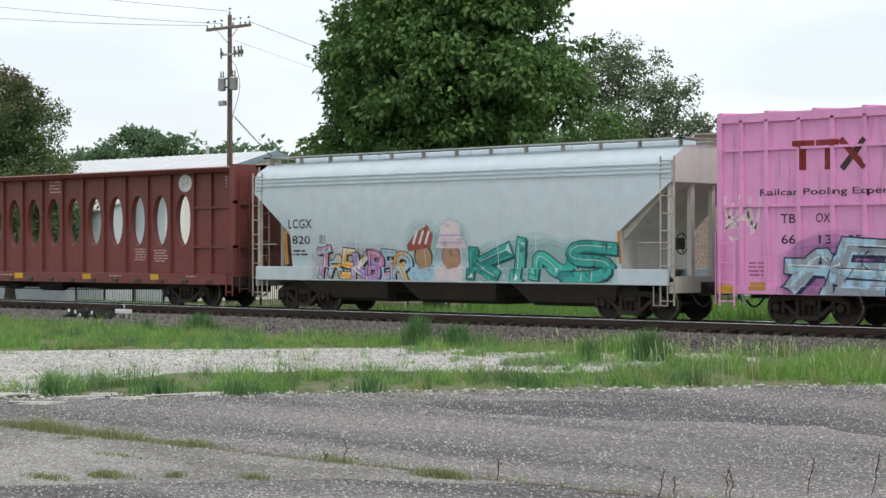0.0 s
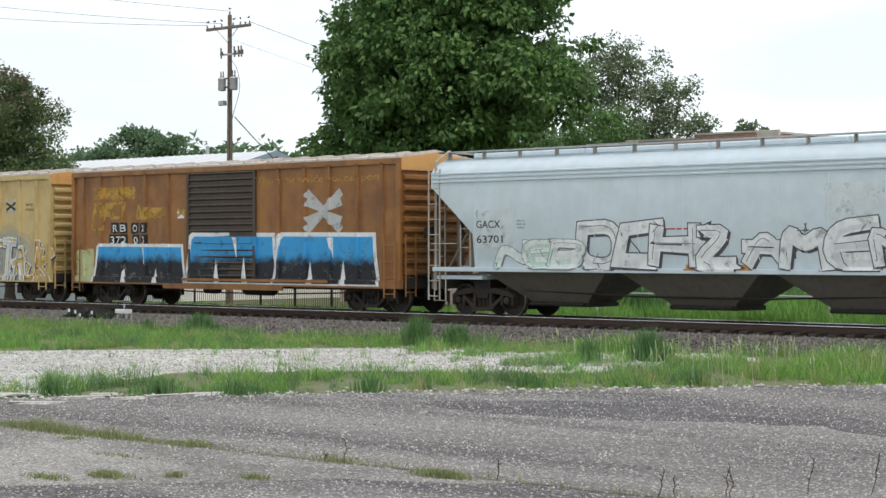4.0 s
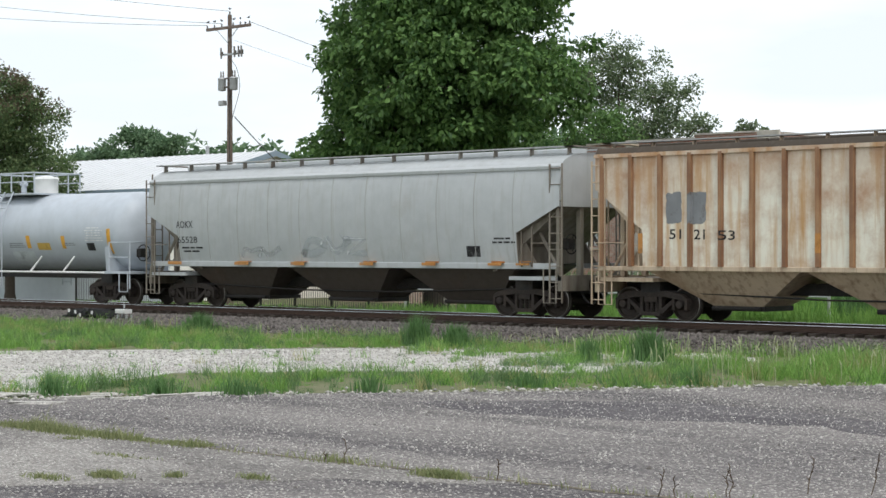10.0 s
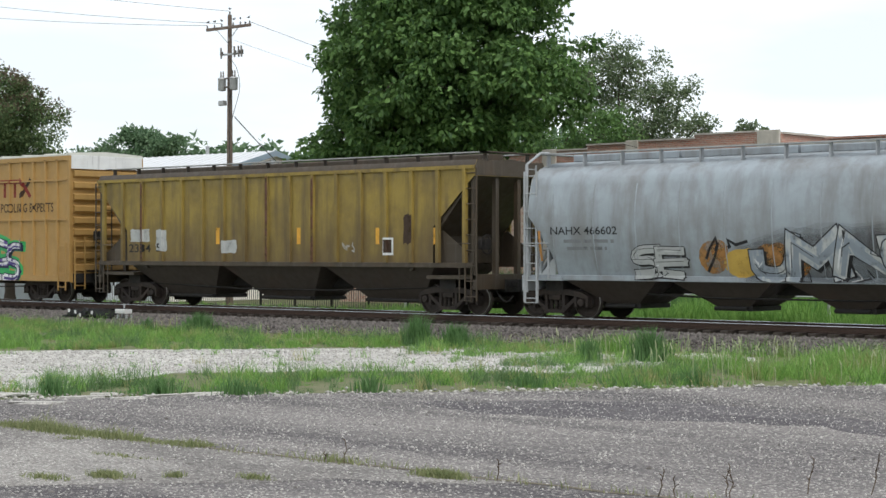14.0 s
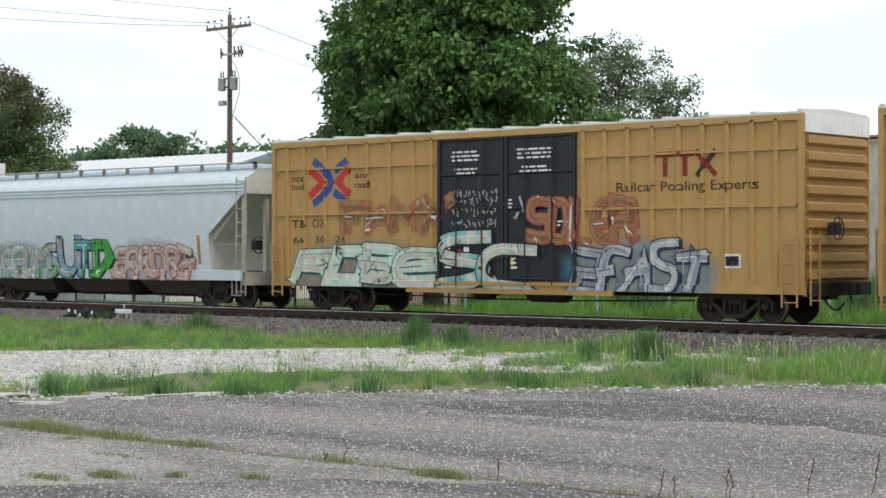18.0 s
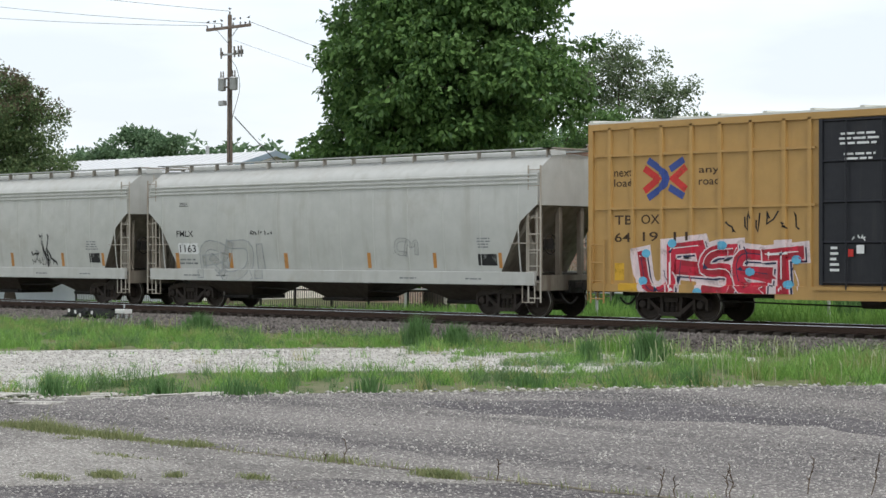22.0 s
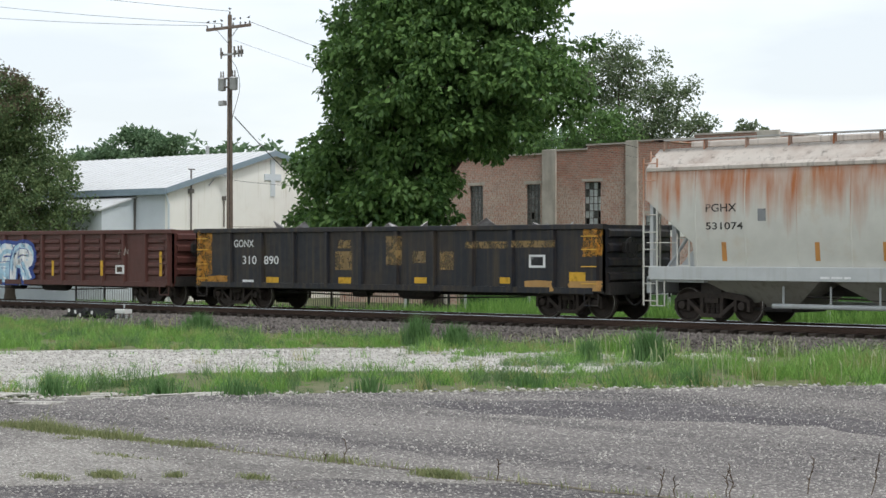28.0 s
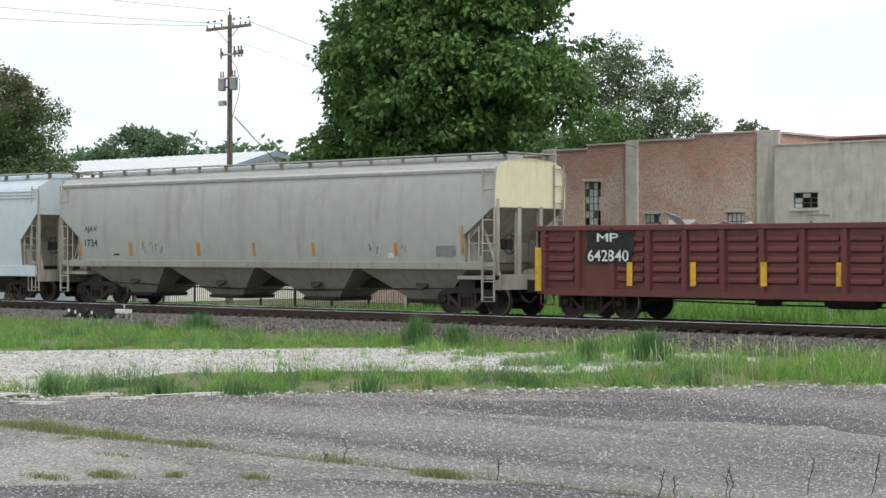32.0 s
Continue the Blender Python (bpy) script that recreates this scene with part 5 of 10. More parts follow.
def ladder(car, x, y, z0, z1, material, name="ladder", along="x", width=0.42, r=0.015):
    """Two stiles and rungs. along: the way the rungs run."""
    key = (round(z0, 2), round(z1, 2), material.name, width, r)
    if key not in LADDERS:
        s = Shape()
        for k in (-1, 1):
            s.box(k * width / 2 - 0.02, k * width / 2 + 0.02, -0.015, 0.015, z0, z1)
        n = max(2, int((z1 - z0) / 0.40))
        for i in range(n):
            z = z0 + 0.12 + (z1 - z0 - 0.24) * i / (n - 1)
            s.bar((-width / 2, 0, z), (width / 2, 0, z), r, 5)
        LADDERS[key] = s.mesh("ladder", material)
    return part(name, LADDERS[key], None, car, at=pose(x, y, 0, 0, 0, 0 if along == "x" else 90))


def grab(car, x, y, z, material, w=0.45, along="x"):
    key = ("grab", material.name, w)
    if key not in LADDERS:
        LADDERS[key] = Shape().path([(-w / 2, 0.07, 0), (-w / 2, 0, 0), (w / 2, 0, 0), (w / 2, 0.07, 0)], 0.014, 5).mesh("grab_iron", material)
    return part("grab_iron", LADDERS[key], None, car, at=pose(x, y, z, 0, 0, 0 if along == "x" else 90))


def brake_wheel(car, x, y, z):
    key = "brake_wheel"
    if key not in LADDERS:
        s = Shape()
        n = 20
        pts = [(0, 0.27 * math.cos(2 * math.pi * i / n), 0.27 * math.sin(2 * math.pi * i / n)) for i in range(n + 1)]
        s.path(pts, 0.018, 5)
        for i in range(5):
            a = 2 * math.pi * i / 5
            s.bar((0, 0, 0), (0, 0.27 * math.cos(a), 0.27 * math.sin(a)), 0.012, 4)
        s.box(-0.22, 0.02, -0.13, 0.13, -0.15, 0.15, 0.03)
        LADDERS[key] = s.mesh("brake_wheel", M_BLACK)
    part("brake_wheel", LADDERS[key], None, car, "dark hand brake wheel and gear box", at=pose(x, y, z))


def underframe(car, half, z0=0.62, z1=1.05, material=None, tanks=True, rods=True):
    part("center_sill", Shape().box(-half, half, -0.22, 0.22, z0, z1, 0.02), material or M_BLACK, car)
    if tanks:
        part("air_reservoir", Shape().spin([(-0.75, 0.02), (-0.70, 0.16), (-0.6, 0.21), (0.6, 0.21), (0.70, 0.16), (0.75, 0.02)], 16, "x", (0.9, -0.75, 0.62)), M_BLACK, car, smooth=True)
        part("brake_cylinder", Shape().spin([(-0.3, 0.05), (-0.28, 0.17), (0.3, 0.17), (0.32, 0.06), (0.55, 0.03)], 14, "x", (-1.5, -0.65, 0.60)), M_BLACK, car, smooth=True)
    if rods:
        part("brake_rod", Shape().path([(-half * 0.62, -0.85, 0.55), (-1.2, -0.7, 0.47), (1.8, -0.7, 0.47), (half * 0.62, -0.85, 0.55)], 0.022, 5), M_BLACK, car)


# ---- boxcars ----
def boxcar(name, label, x0, L, tc, eave, doors, ribs, mat, door_mat, end_mat, roof_mat, group, W=1.6, zb=0.64, hrails=(), leaves=1, end_top=None, roof_panels=14, n_corr=8, roof_peak=0.24, door_z=(0.98, None), sill_mat=None):
    reach = L / 2
    car = railcar(name, label, "boxcar", x0, tc, reach, group)
    core = W - 0.07
    part("body", Shape().box(-reach + 0.06, reach - 0.06, -core, core, 0.95, eave - 0.03), mat, car)
    underframe(car, reach - 0.1)
    post = Shape().prism_z([(-0.07, 0.09), (-0.045, 0.0), (0.045, 0.0), (0.07, 0.09)], 0.95, eave - 0.1).mesh("side_post", mat)
    for side in (-1, 1):
        y = side * W
        yi = side * core
        a, b = sorted((y, yi))
        part("side_sill", Shape().box(-reach, reach, a, b, zb + 0.1, 0.96).box(doors[0] - 1.2, doors[1] + 1.2, a, b, zb - 0.02, zb + 0.1), sill_mat or mat, car)
        part("top_chord", Shape().box(-reach, reach, a, b, eave - 0.16, eave), mat, car)
        for k in (-1, 1):
            part("corner_post", Shape().box(*sorted((k * reach, k * (reach - 0.14))), a, b, 0.96, eave - 0.16), mat, car)
        for x in ribs:
            if doors[0] - 0.1 < x < doors[1] + 0.1:
                continue
            part("side_post", post, None, car, at=pose(x, y, 0, 0, 0, 0 if side < 0 else 180))
        for z in hrails:
            spans = ((-reach + 0.2, doors[0] - 0.1), (doors[1] + 0.1, reach - 0.2))
            for p, q in spans:
                part("side_rail", Shape().box(p, q, *sorted((yi, side * (W - 0.012))), z - 0.03, z + 0.03), mat, car)
        dz0, dz1 = door_z[0], door_z[1] or eave - 0.17
        wl_ = (doors[1] - doors[0]) / leaves
        for i in range(leaves):
            p, q = doors[0] + i * wl_ + 0.02, doors[0] + (i + 1) * wl_ - 0.02
            s = Shape()
            d0, d1 = sorted((yi - side * 0.01, side * (W - 0.02)))
            s.box(p, q, d0, d1, dz0, dz1)
            face = side * (W - 0.02)
            door = part("door", s, door_mat, car, "")
            key = ("batten", round(q - p, 2), leaves, door_mat.name, W)
            if key not in LADDERS:
                hh = 0.035 if leaves > 1 else 0.05
                tip = -0.04 if leaves > 1 else -0.055
                LADDERS[key] = (Shape().prism_x([(0.0, -hh), (0.0, hh), (tip, 0.0)], -(q - p) / 2 + 0.1, (q - p) / 2 - 0.1).mesh("door_batten", door_mat), Shape().box(-0.05, 0.05, -0.04, 0.0, dz0, dz1).mesh("door_stile", door_mat))
            batten, stile = LADDERS[key]
            flip = 0 if side < 0 else 180
            for k in (p + 0.05, q - 0.05):
                part("door_stile", stile, None, door, at=pose(k, face, 0, 0, 0, flip))
            n = 16 if leaves == 1 else 4
            for j in range(n + 1):
                part("door_batten", batten, None, door, at=pose((p + q) / 2, face, dz0 + 0.05 + (dz1 - dz0 - 0.1) * j / n, 0, 0, flip))
            if leaves > 1:
                bars = Shape()
                for xx in (p + wl_ * 0.3, p + wl_ * 0.68):
                    bars.bar((xx, side * (W + 0.06), dz0 - 0.1), (xx, side * (W + 0.06), dz1 - 0.05), 0.02, 5)
                part("lock_bar", bars, door_mat, door)
            else:
                part("door_lock", Shape().box(p + 0.12, p + 0.2, *sorted((face, side * (W + 0.07))), dz0 + 0.3, dz0 + 0.9).bar((p + 0.4, side * (W + 0.06), dz0 + 1.1), (p + 0.75, side * (W + 0.06), dz0 + 1.1), 0.02), door_mat, door)
        part("door_track", Shape().box(doors[0] - (0.1 if leaves > 1 else 0.2), doors[1] + (0.1 if leaves > 1 else 3.2), *sorted((side * W, side * (W + 0.05))), dz0 - 0.12, dz0 - 0.04), sill_mat or mat, car)
        for k in (-1, 1):
            ladder(car, k * (reach - 0.34), side * (W + 0.07), 0.45, 2.1, sill_mat or mat, "side_ladder")
    # ends, with rolled horizontal corrugations
    for k in (-1, 1):
        s = Shape()
        xf = k * (reach - 0.06)
        s.box(*sorted((xf, k * reach)), -core, core, 0.72, 1.06)
        wall = part("end_wall", s, end_mat, car)
        for j in range(n_corr):
            z0 = 1.08 + (eave - 1.45) * j / n_corr
            z1 = 1.08 + (eave - 1.45) * (j + 0.72) / n_corr
            part("corrugation", Shape().prism_y([(xf, z0), (k * (reach + 0.05), z0 + 0.08), (k * (reach + 0.05), z1 - 0.05), (xf, z1)][::k], -core + 0.12, core - 0.12), end_mat, wall)
        if not end_top:
            part("gable_panel", Shape().prism_x([(-core, eave - 0.34), (core, eave - 0.34), (core, eave + 0.02), (0, eave + roof_peak - 0.03), (-core, eave + 0.02)], *sorted((k * (reach - 0.05), k * (reach + 0.02)))), P_GABLE, car, "orange-brown gable board under the roof")
        if end_top:
            part("end_cap", Shape().box(*sorted((xf, k * (reach + 0.03))), -core, core, eave - 0.45, eave + 0.02), end_top, car, "white top panel")
        ladder(car, k * (reach + 0.12), -1.25, 0.5, 2.3, sill_mat or mat, "end_ladder", "y")
        part("crossover_platform", Shape().box(*sorted((k * (reach + 0.06), k * (reach + 0.28))), -0.9, 0.9, 1.1, 1.14), M_BLACK, car)
        part("end_sill", Shape().box(*sorted((k * (reach - 0.1), k * (reach + 0.12))), -1.45, 1.45, 0.72, 1.04), M_BLACK, car)
    brake_wheel(car, reach + 0.34, -0.55, 2.35)
    # roof
    s = Shape()
    s.prism_x([(-W, eave), (W, eave), (W, eave + 0.05), (0, eave + roof_peak), (-W, eave + 0.05)], -reach, reach)
    roof = part("roof", s, roof_mat, car, "weathered pale sheet metal roof")
    seam = Shape().prism_x([(-W, eave + 0.05), (0, eave + roof_peak), (W, eave + 0.05), (W, eave + 0.10), (0, eave + roof_peak + 0.055), (-W, eave + 0.10)], -0.06, 0.06).mesh("roof_seam", roof_mat)
    for i in range(roof_panels + 1):
        part("roof_seam", seam, None, roof, at=pose(-reach + 0.1 + (L - 0.2) * i / roof_panels, 0, 0))
    return car


# ---- covered hoppers ----

def flat_side(W=1.58):
    return lambda z: W


def round_side(zc, zr, W=1.6, bottom=1.3, inset=0.35, top_inset=0.12):
    """Sides that bow out to W at about zc, drawn in towards the sill and a little towards the roof."""
    def width(z):
        if z < zc:
            return W - inset * ((zc - z) / (zc - bottom)) ** 2
        return W - top_inset * ((z - zc) / (zr - zc)) ** 2
    return width


P_WALK = paint("weathered_walkway_grating", (0.42, 0.425, 0.42), (0.26, 0.23, 0.19), 0.25, streaks=0.2, grime=(0.16, 0.15, 0.14))


def hopper(name, label, x0, L, tc, mat, group, width, eave=4.08, walk_z=4.66, sill=(0.9, 1.3), zs=3.5, z2=2.2, hb=None, bays=3, bay_mat=None, end_mat=None, sill_mat=None, metal=None, beads=True, posts=None, post_mat=None, roof_mat=None, overhang=0.0, end_upper=None, zbot=0.30, peak=None, round_roof=False, deck_z=1.12, cage=False, foot=0.02, sill_y=None, lip=False, ports=False, seam_mat=None, bay=(0.44, 0.2), through_sill=True, plain_end=False, boxed_end=False, bay_y=0.62, upper_label="cream painted upper end panel"):
    reach = L / 2
    hl, hb = reach - overhang, hb or reach - 1.5
    bay_mat, end_mat, sill_mat, metal, roof_mat = bay_mat or mat, end_mat or mat, sill_mat or mat, metal or mat, roof_mat or mat
    car = railcar(name, label, "hopper car", x0, tc, reach, group)
    top = peak or walk_z - 0.14

    def ring(x, zmin):
        left = []
        for i in range(9):
            z = zmin + (eave - zmin) * i / 8
            left.append((-width(z), z))
        we = width(eave)
        if round_roof:
            for i in range(1, 6):
                a = math.pi / 2 * i / 6
                left.append((-we * math.cos(a), eave + (top - eave) * math.sin(a)))
        else:
            left += [(-we + 0.10, eave + 0.16), (-0.95, top - 0.07)]
        pts = left + [(0, top)] + [(-y, z) for y, z in reversed(left)]
        return [(x, y, z) for y, z in pts]

    stations = [(-hl, zs), (-hl + 0.03, zs), (-hb, z2), (-hb + foot, sill[1] - 0.02), (hb - foot, sill[1] - 0.02), (hb, z2), (hl - 0.03, zs), (hl, zs)]
    body = part("body", Shape().quad_grid([ring(x, z) for x, z in stations][::-1]), mat, car, smooth=True)
    if roof_mat is not mat:
        body.data.materials.append(roof_mat)
        for poly in body.data.polygons:
            if all(body.data.vertices[v].co.z > eave - 0.01 for v in poly.vertices):
                poly.material_index = 1
    if end_mat is not mat:
        body.data.materials.append(end_mat)
        slot = len(body.data.materials) - 1
        for poly in body.data.polygons:
            if abs(poly.normal.x) > 0.3 and min(body.data.vertices[v].co.z for v in poly.vertices) < zs - 0.05:
                poly.material_index = slot
    # slope sheets carried in below the body, and the upper end panel
    for k in (-1, 1):
        part("slope_sheet", Shape().prism_y([(k * (hl - 0.06), zs - 0.012), (k * (hb - 0.9), 1.25), (k * (hb - 1.0), 1.25), (k * (hb - 0.1), z2 - 0.02)][::-k], -width(sill[1]) + 0.07, width(sill[1]) - 0.07), end_mat, car)
        if end_upper:
            r = ring(0, zs + 0.02)
            part("end_panel", Shape().quad_grid([[(k * (hl + 0.004), y * 0.99, z) for _, y, z in r][::-1], [(k * (hl + 0.02), y * 0.99, z) for _, y, z in r][::-1]]), end_upper, car, upper_label)
    if not posts:  # weld seams between the side sheets
        seam = Shape()
        pts = [(width(sill[1] + (eave - sill[1]) * i / 10) + 0.004, sill[1] + (eave - sill[1]) * i / 10) for i in range(11)]
        seam.quad_grid([[(-0.025, -y + 0.012, z), (-0.008, -y - 0.006, z), (0.008, -y - 0.006, z), (0.025, -y + 0.012, z)] for y, z in pts])
        seam = seam.mesh("weld_seam", seam_mat or mat)
        n = max(6, int(2 * hb / 1.35))
        for i in range(n + 1):
            for side in (-1, 1):
                part("weld_seam", seam, None, car, at=pose((-hb + 0.1) + (2 * hb - 0.2) * i / n, 0, 0, 0, 0, 0 if side < 0 else 180))
    # sills
    for side in (-1, 1):
        ys = sill_y or width(sill[1] + 0.05)
        part("side_sill", Shape().box(-reach + 0.1, reach - 0.1, *sorted((side * (ys - 0.08), side * (ys + 0.035))), sill[0], sill[1], 0.01), sill_mat, car)
        if lip:  # the roof sheet's turned-down edge
            yb = side * width(eave)
            part("eave_lip", Shape().prism_x([(yb - side * 0.03, eave - 0.09), (yb + side * 0.05, eave - 0.06), (yb + side * 0.06, eave + 0.02), (yb - side * 0.06, eave + 0.10)][::-side], -hl + 0.02, hl - 0.02), roof_mat, car)
        if beads:
            for z in (eave - 0.03, eave - 0.14, eave - 0.25):
                yb = side * width(z)
                part("bead", Shape().prism_x([(yb - side * 0.01, z - 0.035), (yb + side * 0.035, z - 0.02), (yb + side * 0.035, z + 0.02), (yb - side * 0.01, z + 0.035)][:: -side], -hl + 0.02, hl - 0.02), roof_mat, car)
        if posts:
            ps = Shape().prism_z([(-0.08, 0.02), (-0.055, -0.075), (0.055, -0.075), (0.08, 0.02)], sill[1], eave - 0.05).mesh("side_post", post_mat or mat)
            for x in posts:
                part("side_post", ps, None, car, at=pose(x, side * width(2), 0, 0, 0, 0 if side < 0 else 180))
            part("top_chord", Shape().box(-hl, hl, *sorted((side * (width(eave) - 0.02), side * (width(eave) + 0.07))), eave - 0.1, eave), mat, car)
        # running board on brackets
        yr = 0.82
        part("running_board", Shape().box(-hl - 0.1, hl + 0.1, *sorted((side * yr, side * (yr + 0.3))), walk_z - 0.03, walk_z), P_WALK, car, "galvanised running board")
        br = Shape().prism_x([(0.08, top - 0.30), (0.26, top - 0.36), (0.22, walk_z - 0.03), (0.10, walk_z - 0.03)], -0.022, 0.022).mesh("bracket", metal)
        n = int(2 * hl / 1.25)
        for i in range(n + 1):
            part("bracket", br, None, car, at=pose(-hl + 0.15 + (2 * hl - 0.3) * i / n, -0.78 if side < 0 else 0.78, 0, 0, 0, 180 if side < 0 else 0))
        for k in (-1, 1):
            ladder(car, k * (hl - 0.12 if overhang == 0 else reach - 0.3), side * 1.57, 0.42, walk_z - 0.5, metal, "side_ladder")
            if not plain_end:
                ladder(car, k * (hb + 0.32), side * 1.5, sill[1] - 0.1, z2 + 0.25, metal, "end_ladder", width=0.36)
            part("end_post", Shape().box(*sorted((k * (reach - 0.06), k * (reach - 0.16))), *sorted((side * 1.38, side * 1.5)), deck_z, zs + 0.25), end_mat, car)
            if boxed_end:  # a closed side sheet over the end platform
                part("end_sheet", Shape().prism_y([(k * (hb - 0.04), sill[0]), (k * (hb - 0.04), z2 - 0.25), (k * (hb + 0.25), z2 - 0.1), (k * (reach - 0.45), sill[1] + 0.35), (k * (reach - 0.12), sill[1] + 0.2), (k * (reach - 0.12), sill[0])][::k], *sorted((side * 1.40, side * 1.43))), end_mat, car)
            if plain_end:
                grab(car, k * (reach - 0.5), side * 1.62, deck_z + 0.9, metal, 0.9)
                continue
            part("brace", Shape().bar((k * (reach - 0.2), side * 1.2, deck_z), (k * (hb + 0.35), side * 1.15, z2 + 0.25), 0.045, 6), end_mat, car)
            part("gusset", Shape().prism_y([(k * (hb + 0.02), sill[1] - 0.02), (k * (hb + 0.02), z2 - 0.05), (k * (hb + 0.55), sill[1] - 0.02)][::k], *sorted((side * 1.30, side * 1.34))), end_mat, car)
            grab(car, k * (reach - 0.5), side * 1.62, deck_z + 0.9, metal, 0.9)
    for k in (-1, 1):
        part("end_deck", Shape().box(*sorted((k * (hb - 0.3), k * (reach + 0.02))), -1.5, 1.5, deck_z - 0.1, deck_z), sill_mat, car)
        part("end_beam", Shape().box(*sorted((k * (reach - 0.12), k * (reach + 0.04))), -1.5, 1.5, deck_z - 0.38, deck_z + 0.04), end_mat, car)
        for y in (-0.48, 0.48):
            part("center_post", Shape().box(*sorted((k * (reach - 0.22), k * (reach - 0.08))), y - 0.07, y + 0.07, deck_z, zs + 0.05, 0.01), end_mat, car)
        part("draft_pocket", Shape().box(*sorted((k * (hb - 0.6), k * (reach + 0.1))), -0.3, 0.3, 0.66, deck_z - 0.11), M_BLACK, car)
        part("running_board", Shape().box(*sorted((k * (hl - 0.2), k * (hl + 0.14))), -1.12, 1.12, walk_z - 0.03, walk_z), metal, car)
        part("bolster_web", Shape().box(*sorted((k * tc / 2 - 0.3, k * tc / 2 + 0.3)), -1.1, 1.1, 0.74, deck_z - 0.1), M_BLACK, car)
        part("step", Shape().path([(k * (reach - 0.55), -1.56, sill[0]), (k * (reach - 0.55), -1.56, 0.42), (k * (reach - 0.12), -1.56, 0.42), (k * (reach - 0.12), -1.56, sill[0])], 0.02, 5), metal, car)
        ladder(car, k * (reach - 0.02), 1.2 * k, deck_z, walk_z - 0.3, metal, "end_ladder", "y")
        if cage:
            part("hand_rail", Shape().path([(k * (reach - 0.12), -1.5, 0.7), (k * (reach - 0.12), -1.5, walk_z - 0.3), (k * (reach - 0.35), -1.2, walk_z), (k * (hl - 0.3), -1.1, walk_z)], 0.04, 6), metal, car)
            part("hand_rail", Shape().path([(k * (reach - 0.12), 1.5, 0.7), (k * (reach - 0.12), 1.5, walk_z - 0.3), (k * (reach - 0.35), 1.2, walk_z), (k * (hl - 0.3), 1.1, walk_z)], 0.04, 6), metal, car)
    brake_wheel(car, reach - 0.35, -0.6, 2.0)
    # hatches along the roof
    n = 4
    for i in range(n):
        a = -hl + 0.5 + (2 * hl - 1.0) * i / n
        part("roof_hatch", Shape().box(a + 0.04, a + (2 * hl - 1.0) / n - 0.04, -0.34, 0.34, top - 0.03, walk_z - 0.02, 0.03), roof_mat, car)
    # discharge bays
    if through_sill:
        underframe(car, reach - 0.2, 0.70, 1.0, M_BLACK, tanks=False, rods=False)
    part("train_pipe", Shape().path([(-hb, -0.9, 0.78), (-2.0, -0.85, 0.62), (2.0, -0.85, 0.62), (hb, -0.9, 0.78)], 0.025, 5), M_BLACK, car)
    pitch = 2 * hb / bays
    for i in range(bays):
        c = -hb + pitch * (i + 0.5)
        yt = width(sill[1]) - 0.12
        ta, tb, ba, bb = c - pitch / 2 + 0.05, c + pitch / 2 - 0.05, c - pitch * bay[1], c + pitch * bay[1]
        ma, mb, zm = c - pitch * bay[0], c + pitch * bay[0], sill[0] - 0.03
        rings = [[(a, -y, z), (b, -y, z), (b, y, z), (a, y, z)] for a, b, y, z in ((ta, tb, yt, sill[1] - 0.05), (ma, mb, yt - 0.04, zm), (ba, bb, bay_y, zbot + 0.1))]
        chute = part("hopper_bay", Shape().quad_grid(rings[::-1]), bay_mat, car)
        if ports:  # round clean-out covers on the near and far slopes
            for side in (-1, 1):
                y, z = side * (yt * 0.5 + 0.29), (zm + zbot + 0.1) / 2 + 0.06
                part("bay_port", Shape().spin([(-0.05, 0.24), (0.02, 0.24), (0.03, 0.2)], 14, "y").mesh("bay_port", P_DARKBAY), None, chute, at=pose(c + 0.1, y, z, -38 if side > 0 else 38, 0, 180 if side < 0 else 0))
        part("outlet_gate", Shape().box(ba - 0.05, bb + 0.1, -0.68, 0.68, zbot, zbot + 0.12).bar((ba, -0.75, zbot + 0.06), (bb, -0.75, zbot + 0.06), 0.05, 8), M_BLACK, chute)
    return car


